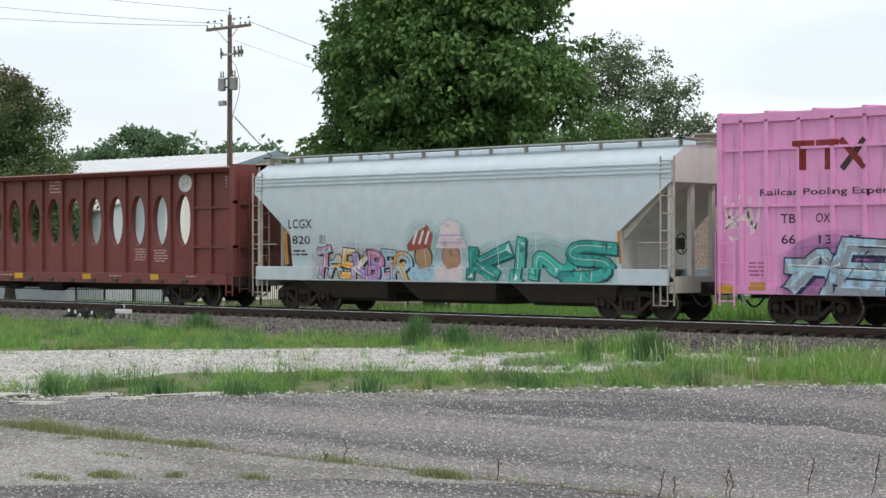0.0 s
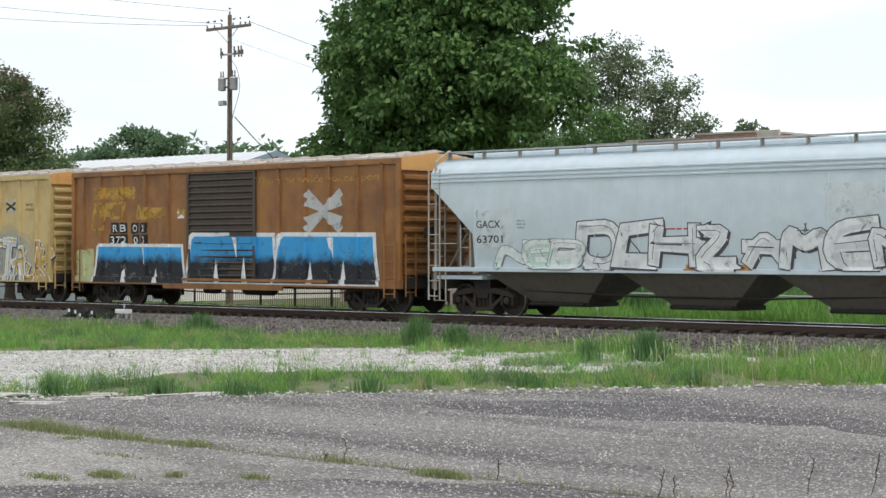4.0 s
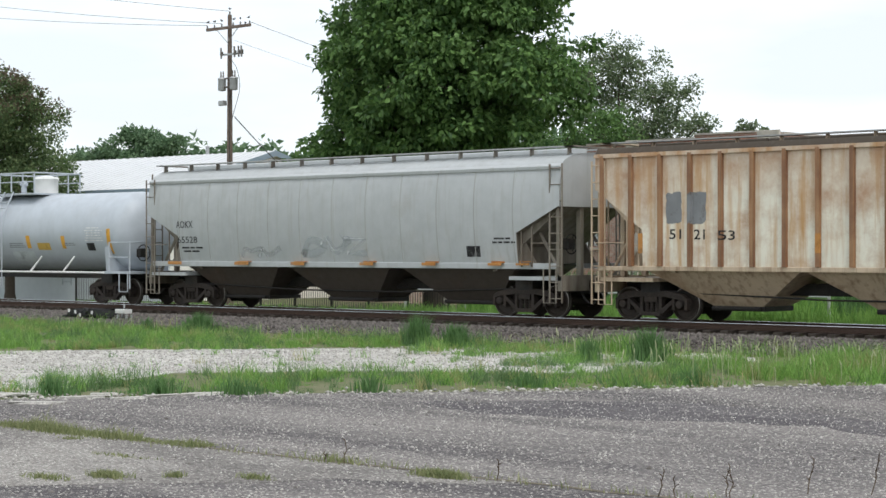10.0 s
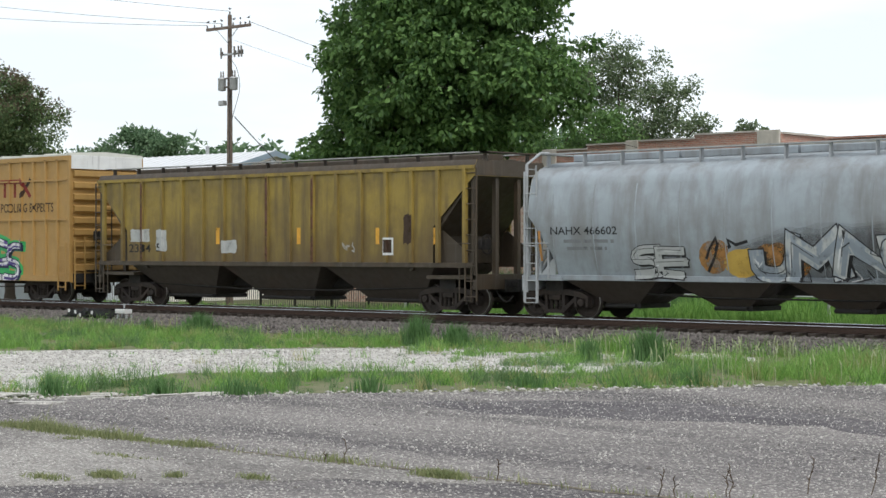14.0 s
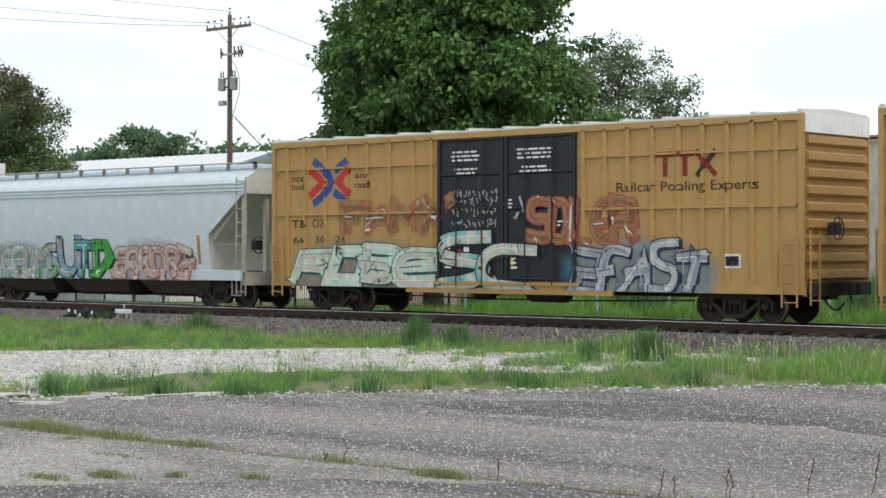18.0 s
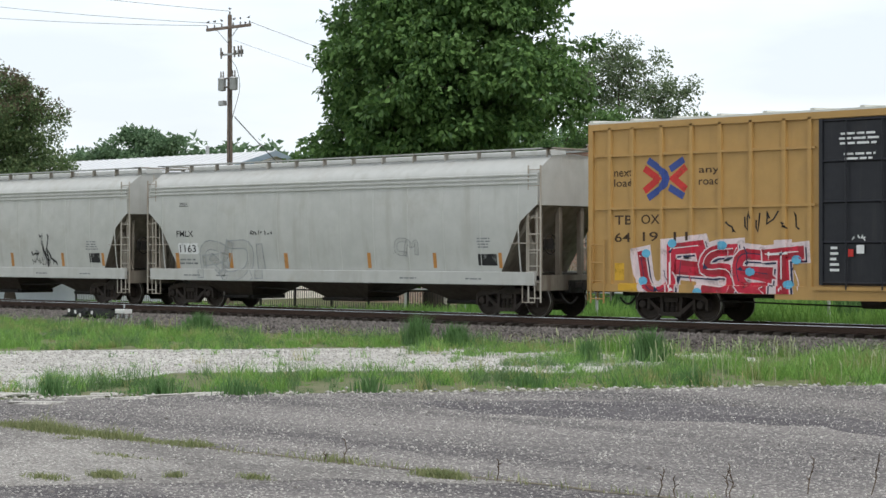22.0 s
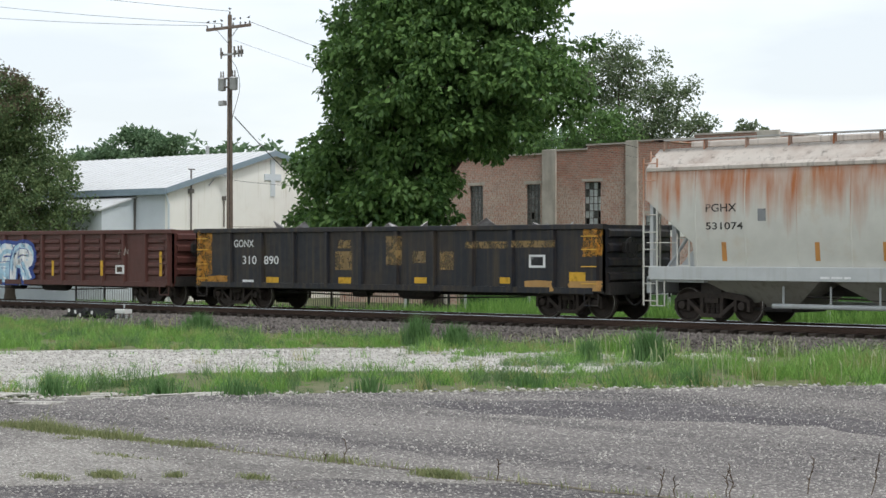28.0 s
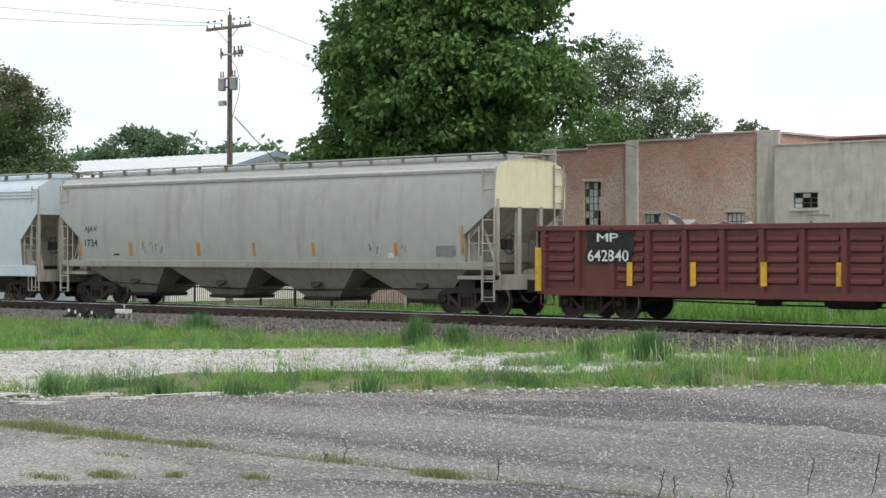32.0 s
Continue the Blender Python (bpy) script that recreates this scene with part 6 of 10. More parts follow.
# ---- gondolas ----
def gondola(name, label, x0, L, tc, mat, group, W=1.56, rim=2.5, zb=0.64, posts=14, corrugated=True, end_accent=None):
    reach = L / 2
    car = railcar(name, label, "gondola car", x0, tc, reach, group)
    underframe(car, reach - 0.1, 0.55, 1.0)
    part("floor", Shape().box(-reach + 0.05, reach - 0.05, -W + 0.1, W - 0.1, 0.98, 1.08), M_BLACK, car)
    xs = [-reach + 0.25 + (L - 0.5) * i / posts for i in range(posts + 1)]
    ps = Shape().prism_z([(-0.09, 0.0), (-0.06, -0.09), (0.06, -0.09), (0.09, 0.0)], zb + 0.05, rim - 0.14).mesh("side_post", mat)
    pitch = xs[1] - xs[0]
    cs = Shape()
    for j in range(5):
        z = 1.06 + (rim - 1.3) * j / 4.6
        cs.prism_x([(0.0, z - 0.07), (-0.055, z - 0.02), (-0.055, z + 0.05), (0.0, z + 0.11)][::-1], -pitch / 2 + 0.16, pitch / 2 - 0.16)
    corr = cs.mesh("corrugation", mat)
    for side in (-1, 1):
        yo, yi = side * (W - 0.06), side * (W - 0.12)
        part("side_wall", Shape().box(-reach, reach, *sorted((yi, yo)), zb + 0.02, rim - 0.1), mat, car)
        part("side_sill", Shape().box(-reach + 0.3, reach - 0.3, *sorted((yo, side * (W + 0.02))), zb, zb + 0.16), mat, car)
        part("top_chord", Shape().box(-reach - 0.02, reach + 0.02, *sorted((yi - side * 0.03, side * (W + 0.03))), rim - 0.14, rim, 0.015), mat, car)
        for i, x in enumerate(xs):
            part("side_post", ps, None, car, at=pose(x, yo, 0, 0, 0, 0 if side < 0 else 180))
            if corrugated and i < posts and (i not in (1, posts - 2)):
                part("corrugation", corr, None, car, at=pose(x + pitch / 2, yo, 0, 0, 0, 0 if side < 0 else 180))
        for k in (-1, 1):
            for z in (0.95, 1.4, 1.85, 2.2):
                grab(car, k * (reach - 0.42), side * (W + 0.08), z, end_accent or mat)
    for k in (-1, 1):
        s = Shape().box(*sorted((k * (reach - 0.06), k * reach)), -W + 0.06, W - 0.06, 0.75, rim - 0.02)
        wall = part("end_wall", s, mat, car)
        for j in range(4):
            z = 1.0 + 0.38 * j
            part("corrugation", Shape().prism_y([(k * reach, z), (k * (reach + 0.09), z + 0.06), (k * (reach + 0.09), z + 0.2), (k * reach, z + 0.26)][::k], -W + 0.2, W - 0.2), mat, wall)
        part("end_sill", Shape().box(*sorted((k * (reach - 0.1), k * (reach + 0.12))), -1.4, 1.4, 0.66, 0.98), M_BLACK, car)
        part("step", Shape().path([(k * (reach - 0.6), -W, zb), (k * (reach - 0.6), -W, 0.38), (k * (reach - 0.15), -W, 0.38), (k * (reach - 0.15), -W, zb)], 0.02, 5), mat, car)
    brake_wheel(car, reach + 0.3, -0.7, 1.9)
    return car


M_SCRAP = surface("crumpled_scrap_metal", (0.58, 0.58, 0.59), (0.26, 0.23, 0.21), 0.45, 0.5, scale=3, mix=1.0, island=0.6)


def scrap_load(car, lo, hi, z, seed, heap=0.35, n=90):
    """Bent sheets and offcuts heaped in an open car."""
    rnd = random.Random(seed)
    s = Shape()
    for _ in range(n):
        x, y = rnd.uniform(lo, hi), rnd.uniform(-0.8, 0.8)
        t = (x - lo) / (hi - lo)
        h = z - 0.5 + heap * max(0.0, math.sin(math.pi * t)) * rnd.uniform(0.2, 1.3)
        a, b, tw = rnd.uniform(0.25, 0.8), rnd.uniform(0.2, 0.6), rnd.uniform(0, 6.3)
        rot = Euler((rnd.uniform(-0.9, 0.9), rnd.uniform(-0.9, 0.9), tw)).to_matrix()
        fold = rnd.uniform(0.1, 0.35)
        pts = [(-a, -b, 0), (0, -b * 0.9, fold), (a, -b, 0), (a * 0.9, b, 0.02), (0, b, fold * 0.7), (-a, b * 0.8, 0)]
        w = [rot @ Vector(p) + Vector((x, y, h)) for p in pts]
        for p in w:
            p.y = max(-1.34, min(1.34, p.y))
        lo_ = [p + rot @ Vector((0, 0, -0.02)) for p in w]
        i0 = len(s.v)
        s.v += [tuple(p) for p in w + lo_]
        s.f += [(i0, i0 + 1, i0 + 4, i0 + 5), (i0 + 1, i0 + 2, i0 + 3, i0 + 4), (i0 + 11, i0 + 10, i0 + 7, i0 + 6), (i0 + 10, i0 + 9, i0 + 8, i0 + 7)]
        s.f += [(i0 + j, i0 + 6 + j, i0 + 6 + (j + 1) % 6, i0 + (j + 1) % 6) for j in range(6)]
    return tagged(part("scrap_load", s, M_SCRAP, car, "heap of bent grey and rusty scrap metal"), kind="stuff")

# ---- the train, from its head backwards ----
RUST, DKRUST, GRIME = (0.22, 0.075, 0.025), (0.10, 0.04, 0.022), (0.10, 0.085, 0.065)
P_PINK = paint("faded_pink_paint", (0.72, 0.30, 0.55), (0.45, 0.2, 0.3), 0.08, streaks=0.12)
P_YELLOW = paint("boxcar_yellow_paint", (0.425, 0.255, 0.085), (0.25, 0.145, 0.06), 0.22, streaks=0.2, grime=(0.33, 0.195, 0.07), streak_fine=3.0)
P_OLDYELLOW = paint("faded_pale_yellow_paint", (0.535, 0.40, 0.18), (0.27, 0.14, 0.055), 0.38, streaks=0.22, grime=(0.38, 0.26, 0.12), streak_fine=2.6)
P_ORANGE = paint("rusted_orange_brown_paint", (0.30, 0.135, 0.040), (0.13, 0.05, 0.024), 0.62, streaks=0.45, grime=(0.14, 0.06, 0.028), streak_fine=2.6)
P_BLACKDOOR = paint("black_door_paint", (0.011, 0.012, 0.017), (0.03, 0.026, 0.024), 0.12, streaks=0.2, grime=(0.03, 0.028, 0.028))
P_BROWNDOOR = paint("dark_brown_door_paint", (0.055, 0.040, 0.032), (0.09, 0.055, 0.035), 0.3, streaks=0.3)
P_LGREY = paint("pale_blue_grey_hopper_paint", (0.525, 0.598, 0.640), (0.43, 0.41, 0.36), 0.10, streaks=0.2, grime=(0.47, 0.52, 0.54), streak_fine=2.4)
P_GREY2 = paint("light_grey_hopper_paint", (0.45, 0.47, 0.475), (0.32, 0.29, 0.25), 0.12, streaks=0.3, grime=(0.36, 0.36, 0.34))
P_BEIGE = paint("dusty_beige_grey_paint", (0.465, 0.47, 0.45), (0.31, 0.28, 0.235), 0.25, streaks=0.3, grime=(0.36, 0.35, 0.32), streak_fine=2.4)
P_CREAM = paint("cream_end_paint", (0.72, 0.66, 0.45), (0.5, 0.4, 0.25), 0.08, streaks=0.15, grime=(0.5, 0.44, 0.3))
P_DIRTYGREY = paint("grimy_grey_paint", (0.325, 0.365, 0.395), (0.18, 0.17, 0.16), 0.5, streaks=0.75, grime=(0.19, 0.19, 0.185), streak_fine=2.2)
P_RUSTWHITE = paint("rusty_off_white_paint", (0.78, 0.745, 0.63), (0.34, 0.14, 0.045), 0.64, streaks=0.58, grime=(0.46, 0.25, 0.085), dirt_scale=0.85, streak_fine=4.0, splash=((0.34, 0.145, 0.042), 4.6, 2.8, 0.55))
P_RUSTPOST = paint("rust_stained_posts", (0.37, 0.21, 0.105), (0.17, 0.065, 0.03), 0.7, streaks=0.9, grime=(0.12, 0.05, 0.028))
P_RUSTTOP = paint("grey_paint_rusting_from_the_roof", (0.52, 0.515, 0.47), (0.42, 0.31, 0.19), 0.28, streaks=1.0, grime=(0.36, 0.115, 0.032), streak_top=True, streak_fine=4.2)
P_MUSTARD = paint("dirty_mustard_paint", (0.31, 0.22, 0.046), (0.12, 0.08, 0.03), 0.5, streaks=0.7, grime=(0.115, 0.08, 0.035), streak_fine=3.0, splash=((0.105, 0.068, 0.030), 1.5, 3.0, 0.8))
P_BROWNEND = paint("dark_grimy_brown", (0.06, 0.045, 0.03), (0.10, 0.06, 0.03), 0.4, streaks=0.4)
P_TANK = paint("pale_grey_tank_paint", (0.47, 0.51, 0.555), (0.38, 0.38, 0.38), 0.2, streaks=0.25, grime=(0.41, 0.44, 0.47), streak_fine=2.4, rough=0.42)
P_MAROON = paint("oxide_maroon_paint", (0.175, 0.047, 0.041), (0.12, 0.036, 0.026), 0.3, streaks=0.3, grime=(0.10, 0.035, 0.025))
P_GONMAROON = paint("dark_oxide_gondola_paint", (0.092, 0.032, 0.026), (0.06, 0.028, 0.022), 0.45, streaks=0.5, grime=(0.06, 0.026, 0.02))
P_GONRED = paint("faded_oxide_red_paint", (0.125, 0.034, 0.028), (0.07, 0.028, 0.022), 0.45, streaks=0.45, grime=(0.075, 0.028, 0.022))
P_GONBLACK = paint("worn_black_gondola_paint", (0.010, 0.012, 0.018), (0.045, 0.030, 0.018), 0.5, streaks=0.6, grime=(0.05, 0.036, 0.022))
P_SAFETY = paint("safety_yellow_paint", (0.58, 0.34, 0.04), DKRUST, 0.1, streaks=0.1)
P_BAYGREY = paint("dusty_bay_grey", (0.30, 0.29, 0.255), (0.2, 0.17, 0.14), 0.3, streaks=0.4, grime=(0.17, 0.155, 0.13))
P_TANBAY = paint("rust_stained_tan_paint", (0.54, 0.43, 0.31), (0.24, 0.12, 0.06), 0.45, streaks=0.5, grime=(0.22, 0.14, 0.085))
P_BEIGE2 = paint("old_beige_grey_paint", (0.38, 0.388, 0.368), (0.27, 0.245, 0.21), 0.25, streaks=0.35, grime=(0.27, 0.26, 0.23), streak_fine=2.2)
P_WHITE = paint("white_paint", (0.78, 0.78, 0.76), (0.5, 0.45, 0.4), 0.06, streaks=0.08)
P_WHITE2 = paint("chalky_white_end_paint", (0.62, 0.62, 0.565), (0.45, 0.42, 0.35), 0.1, streaks=0.15, grime=(0.5, 0.48, 0.42))
P_SHELL = paint("off_white_hopper_paint", (0.53, 0.575, 0.56), (0.42, 0.39, 0.34), 0.2, streaks=0.25, grime=(0.44, 0.46, 0.45), streak_fine=2.4)
# Two grimy dark paints; shade under the hoppers is put into their colour.
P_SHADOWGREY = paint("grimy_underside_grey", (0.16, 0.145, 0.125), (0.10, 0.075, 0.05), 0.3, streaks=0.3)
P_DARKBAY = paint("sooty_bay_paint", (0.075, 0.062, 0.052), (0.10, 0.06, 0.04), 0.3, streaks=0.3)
P_ROOF = paint("weathered_roof_sheet", (0.55, 0.50, 0.45), (0.22, 0.13, 0.09), 0.45, streaks=0.3)
P_GALV = paint("galvanised_sheet", (0.40, 0.415, 0.425), (0.30, 0.26, 0.22), 0.2, streaks=0.2)
P_SLOPE = paint("dusty_pale_slope_sheet_paint", (0.50, 0.49, 0.43), (0.30, 0.26, 0.20), 0.3, streaks=0.4, grime=(0.34, 0.31, 0.26), streak_fine=2.5)
P_ENDTAN = paint("grimy_tan_end_paint", (0.42, 0.39, 0.34), (0.20, 0.14, 0.09), 0.45, streaks=0.6, grime=(0.20, 0.16, 0.12), streak_fine=3.5)
P_ENDGRIME = paint("brown_grimed_end_paint", (0.26, 0.235, 0.195), (0.09, 0.06, 0.04), 0.6, streaks=0.8, grime=(0.10, 0.075, 0.055), streak_fine=3.5)
P_GABLE = paint("orange_gable_board", (0.62, 0.33, 0.11), (0.40, 0.18, 0.06), 0.3, streaks=0.2, grime=(0.40, 0.22, 0.09))
P_SEAM = paint("dusty_seam_paint", (0.37, 0.375, 0.36), (0.27, 0.25, 0.22), 0.3, streaks=0.3, grime=(0.28, 0.27, 0.25))
G = "cars of the freight train"

TB_RIBS = (-8.63, -7.91, -7.01, -6.1, -5.25, -4.36, -3.42, -2.72, 2.69, 3.39, 4.12, 4.9, 5.71, 6.42, 7.15, 7.87, 8.54)
RB_RIBS = (-7.14, -6.2, -5.03, -3.81, -2.63, 2.6, 3.77, 4.82, 5.99, 7.02)


def high_cube(name, label, x0, mat, end_mat, door_mat):
    return boxcar(name, label, x0, 18.62, 14.09, 5.11, (-2.47, 2.47), TB_RIBS, mat, door_mat, end_mat, P_WHITE2 if mat is P_YELLOW else mat, G, zb=0.66, hrails=(4.28, 2.91), leaves=2, end_top=P_WHITE, door_z=(1.0, 4.93), n_corr=9, roof_peak=0.12)


pink = high_cube("boxcar", "faded pink high-cube freight boxcar with graffiti", -15.71, P_PINK, P_PINK, P_BLACKDOOR)
LC_SIDE, GA_SIDE, SM_SIDE, FM_SIDE, SH_SIDE, PG_SIDE, LA_SIDE = (round_side(2.9, e, 1.6, 1.25, 0.13, 0.05) for e in (4.06, 4.0, 3.96, 3.9, 4.05, 3.9, 3.95))
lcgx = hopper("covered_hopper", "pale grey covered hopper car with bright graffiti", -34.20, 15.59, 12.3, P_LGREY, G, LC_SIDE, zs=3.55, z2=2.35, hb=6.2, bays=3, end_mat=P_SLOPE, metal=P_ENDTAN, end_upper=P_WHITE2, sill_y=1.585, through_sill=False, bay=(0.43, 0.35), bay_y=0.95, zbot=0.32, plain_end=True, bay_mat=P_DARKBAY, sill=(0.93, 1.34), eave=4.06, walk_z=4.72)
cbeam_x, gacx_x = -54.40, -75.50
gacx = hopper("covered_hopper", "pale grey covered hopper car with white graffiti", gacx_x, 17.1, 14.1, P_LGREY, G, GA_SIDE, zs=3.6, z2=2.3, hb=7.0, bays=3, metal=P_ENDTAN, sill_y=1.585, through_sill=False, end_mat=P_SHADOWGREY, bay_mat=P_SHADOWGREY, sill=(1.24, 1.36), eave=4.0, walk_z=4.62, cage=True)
or1 = boxcar("boxcar", "rusty orange boxcar with blue graffiti", -93.0, 15.5, 12.2, 4.49, (-1.66, 1.62), RB_RIBS, P_ORANGE, P_BROWNDOOR, P_ORANGE, P_ROOF, G, zb=0.62, n_corr=10)
rbox = boxcar("boxcar", "faded yellow boxcar with a black sliding door", -109.85, 15.7, 12.6, 4.49, (-1.73, 1.78), RB_RIBS, P_OLDYELLOW, P_BLACKDOOR, P_OLDYELLOW, P_ROOF, G, zb=0.62, n_corr=10)
or2 = boxcar("boxcar", "rusty orange-brown boxcar with a dark door", -126.55, 15.57, 12.5, 4.49, (-1.62, 1.62), RB_RIBS, P_ORANGE, P_BROWNDOOR, P_ORANGE, P_ROOF, G, zb=0.62, n_corr=10)
rust = hopper("covered_hopper", "rust-streaked white ribbed covered hopper car", -143.98, 16.9, 14.0, P_RUSTWHITE, G, flat_side(1.54), zs=3.4, z2=2.35, hb=6.95, bays=3, beads=False, sill=(1.30, 1.42), eave=4.33, walk_z=4.66, posts=[-8.2 + 16.4 * i / 18 for i in range(19)], post_mat=P_RUSTPOST, metal=P_TANBAY, roof_mat=P_BROWNEND, bay=(0.47, 0.15), bay_mat=P_TANBAY, sill_mat=P_TANBAY, end_mat=P_TANBAY, zbot=0.30, peak=4.45)
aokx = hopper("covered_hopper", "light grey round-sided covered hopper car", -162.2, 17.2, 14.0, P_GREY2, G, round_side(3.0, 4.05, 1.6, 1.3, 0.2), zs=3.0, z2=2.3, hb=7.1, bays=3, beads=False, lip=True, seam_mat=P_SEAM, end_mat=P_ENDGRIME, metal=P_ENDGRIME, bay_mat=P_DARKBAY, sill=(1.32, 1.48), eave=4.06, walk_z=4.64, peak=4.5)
tank_x = -179.42
nahx = hopper("covered_hopper", "grimy grey round-sided hopper car with graffiti", -196.48, 15.7, 14.2, P_DIRTYGREY, G, round_side(2.7, 3.7, 1.64, 1.1, 0.30, 0.16), zs=2.72, z2=1.75, hb=6.85, foot=0.12, bays=4, bay=(0.42, 0.14), beads=False, end_mat=P_GREY2, bay_mat=P_DARKBAY, sill=(1.03, 1.17), eave=3.55, walk_z=4.45, round_roof=True, peak=4.25, end_upper=P_WHITE2, cage=True, metal=P_GALV, overhang=0.28, upper_label="chalky white upper end panel")
yell = hopper("covered_hopper", "dirty mustard yellow ribbed covered hopper car", -214.49, 16.9, 14.1, P_MUSTARD, G, flat_side(1.54), zs=3.9, boxed_end=True, plain_end=True, z2=2.5, hb=6.9, bays=3, beads=False, end_mat=P_BROWNEND, bay_mat=P_DARKBAY, sill_mat=P_BROWNEND, metal=P_BROWNEND, roof_mat=P_BROWNEND, sill=(1.34, 1.48), eave=4.2, walk_z=4.6, posts=[-8.1 + 16.2 * i / 16 for i in range(17)], post_mat=P_MUSTARD, peak=4.4, end_upper=P_BROWNEND, upper_label="dark grimy upper end panel", bay=(0.47, 0.24))
tb1 = high_cube("boxcar", "yellow high-cube boxcar with black doors and purple graffiti", -233.78, P_YELLOW, P_YELLOW, P_BLACKDOOR)
tb2 = high_cube("boxcar", "yellow high-cube boxcar with pale green graffiti", -254.37, P_YELLOW, P_YELLOW, P_BLACKDOOR)
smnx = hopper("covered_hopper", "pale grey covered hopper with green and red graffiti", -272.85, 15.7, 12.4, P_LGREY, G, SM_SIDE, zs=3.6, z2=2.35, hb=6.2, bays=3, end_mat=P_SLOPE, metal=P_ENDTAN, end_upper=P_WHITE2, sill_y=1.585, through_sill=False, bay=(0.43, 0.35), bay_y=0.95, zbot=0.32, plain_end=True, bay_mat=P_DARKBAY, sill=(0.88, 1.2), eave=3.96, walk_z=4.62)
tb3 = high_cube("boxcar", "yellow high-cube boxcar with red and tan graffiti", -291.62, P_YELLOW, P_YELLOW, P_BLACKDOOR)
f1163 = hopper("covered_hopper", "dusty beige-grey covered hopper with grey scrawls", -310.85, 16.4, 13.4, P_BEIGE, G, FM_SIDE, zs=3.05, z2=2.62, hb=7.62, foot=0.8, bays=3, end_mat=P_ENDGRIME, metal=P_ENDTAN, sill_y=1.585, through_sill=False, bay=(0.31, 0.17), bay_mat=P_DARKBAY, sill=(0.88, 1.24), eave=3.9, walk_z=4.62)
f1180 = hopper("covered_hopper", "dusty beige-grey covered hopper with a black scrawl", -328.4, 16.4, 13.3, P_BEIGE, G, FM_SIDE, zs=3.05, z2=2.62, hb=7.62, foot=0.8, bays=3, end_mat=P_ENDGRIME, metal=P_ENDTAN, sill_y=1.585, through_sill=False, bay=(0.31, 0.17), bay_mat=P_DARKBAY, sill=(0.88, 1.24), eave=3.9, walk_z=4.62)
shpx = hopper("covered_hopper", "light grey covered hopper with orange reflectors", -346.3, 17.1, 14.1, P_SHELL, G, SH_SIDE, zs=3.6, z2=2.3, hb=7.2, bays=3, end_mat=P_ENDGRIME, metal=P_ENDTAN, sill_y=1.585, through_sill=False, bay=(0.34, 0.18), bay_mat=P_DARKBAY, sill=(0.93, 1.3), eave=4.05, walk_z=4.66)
pghx = hopper("covered_hopper", "grey covered hopper rusting down from its roof", -364.5, 17.5, 14.2, P_RUSTTOP, G, PG_SIDE, zs=3.1, z2=2.0, hb=7.35, bays=4, beads=False, end_mat=P_GREY2, bay_mat=P_BAYGREY, bay=(0.44, 0.15), sill=(1.08, 1.42), eave=3.9, walk_z=4.66, sill_mat=P_GREY2, lip=True, roof_mat=P_ROOF, end_upper=P_GREY2, upper_label="dusty grey upper end panel", peak=4.5, sill_y=1.585)
for pipe_side in (-1, 1):
    rack = part("outlet_pipe", Shape().bar((-5.2, pipe_side * 1.28, 0.47), (5.2, pipe_side * 1.28, 0.47), 0.06, 8), P_GREY2, pghx, "grey unloading pipe along the bays", smooth=True)
    for x in (-4.9, -3.6, -2.3, -1.0, 0.3, 1.6, 2.9, 4.2, 5.0):
        part("pipe_hanger", Shape().bar((x, pipe_side * 1.28, 0.5), (x, pipe_side * 1.28, 0.95), 0.028, 6), P_GREY2, pghx)
g310 = gondola("gondola", "worn black gondola with yellow ends and scrap", -382.8, 16.3, 13.3, P_GONBLACK, G, rim=2.52, posts=11, corrugated=False, zb=0.68, end_accent=P_SAFETY)
g643 = gondola("gondola", "dark oxide red gondola with blue-white graffiti", -400.3, 16.4, 13.4, P_GONMAROON, G, rim=2.52, posts=14)
g642 = gondola("gondola", "dark oxide red gondola heaped with scrap metal", -418.15, 16.3, 13.3, P_GONRED, G, rim=2.48, posts=14)
ajax = hopper("covered_hopper", "beige-grey round-sided covered hopper car", -437.65, 19.9, 16.9, P_BEIGE2, G, round_side(2.9, 4.0, 1.6, 1.4, 0.12), zs=3.0, z2=2.25, hb=8.75, bays=4, beads=False, lip=True, ports=True, seam_mat=P_SEAM, end_mat=P_ENDTAN, metal=P_ENDTAN, bay_mat=P_BAYGREY, sill_mat=P_BAYGREY, bay=(0.46, 0.16), sill=(1.29, 1.5), eave=4.06, walk_z=4.56, peak=4.42, end_upper=P_CREAM, overhang=0.1)
last = hopper("covered_hopper", "pale blue-grey covered hopper car", -456.95, 16.2, 13.4, P_LGREY, G, LA_SIDE, zs=3.1, z2=2.2, hb=7.1, bays=3, end_mat=P_ENDTAN, metal=P_ENDTAN, sill_y=1.585, through_sill=False, bay=(0.34, 0.18), bay_mat=P_DARKBAY, sill=(0.92, 1.3), eave=3.95, walk_z=4.6)
scrap_load(g310, -7.5, 7.5, 2.42, 4, 0.12, 110)
scrap_load(g643, -7.5, 7.5, 2.2, 5, 0.1, 60)
scrap_load(g642, -7.6, 7.6, 2.36, 6, 0.12, 120)
scrap_load(g642, 2.2, 5.0, 2.6, 7, 0.25, 16)
scrap_load(g642, -5.0, -3.0, 2.55, 8, 0.15, 10)


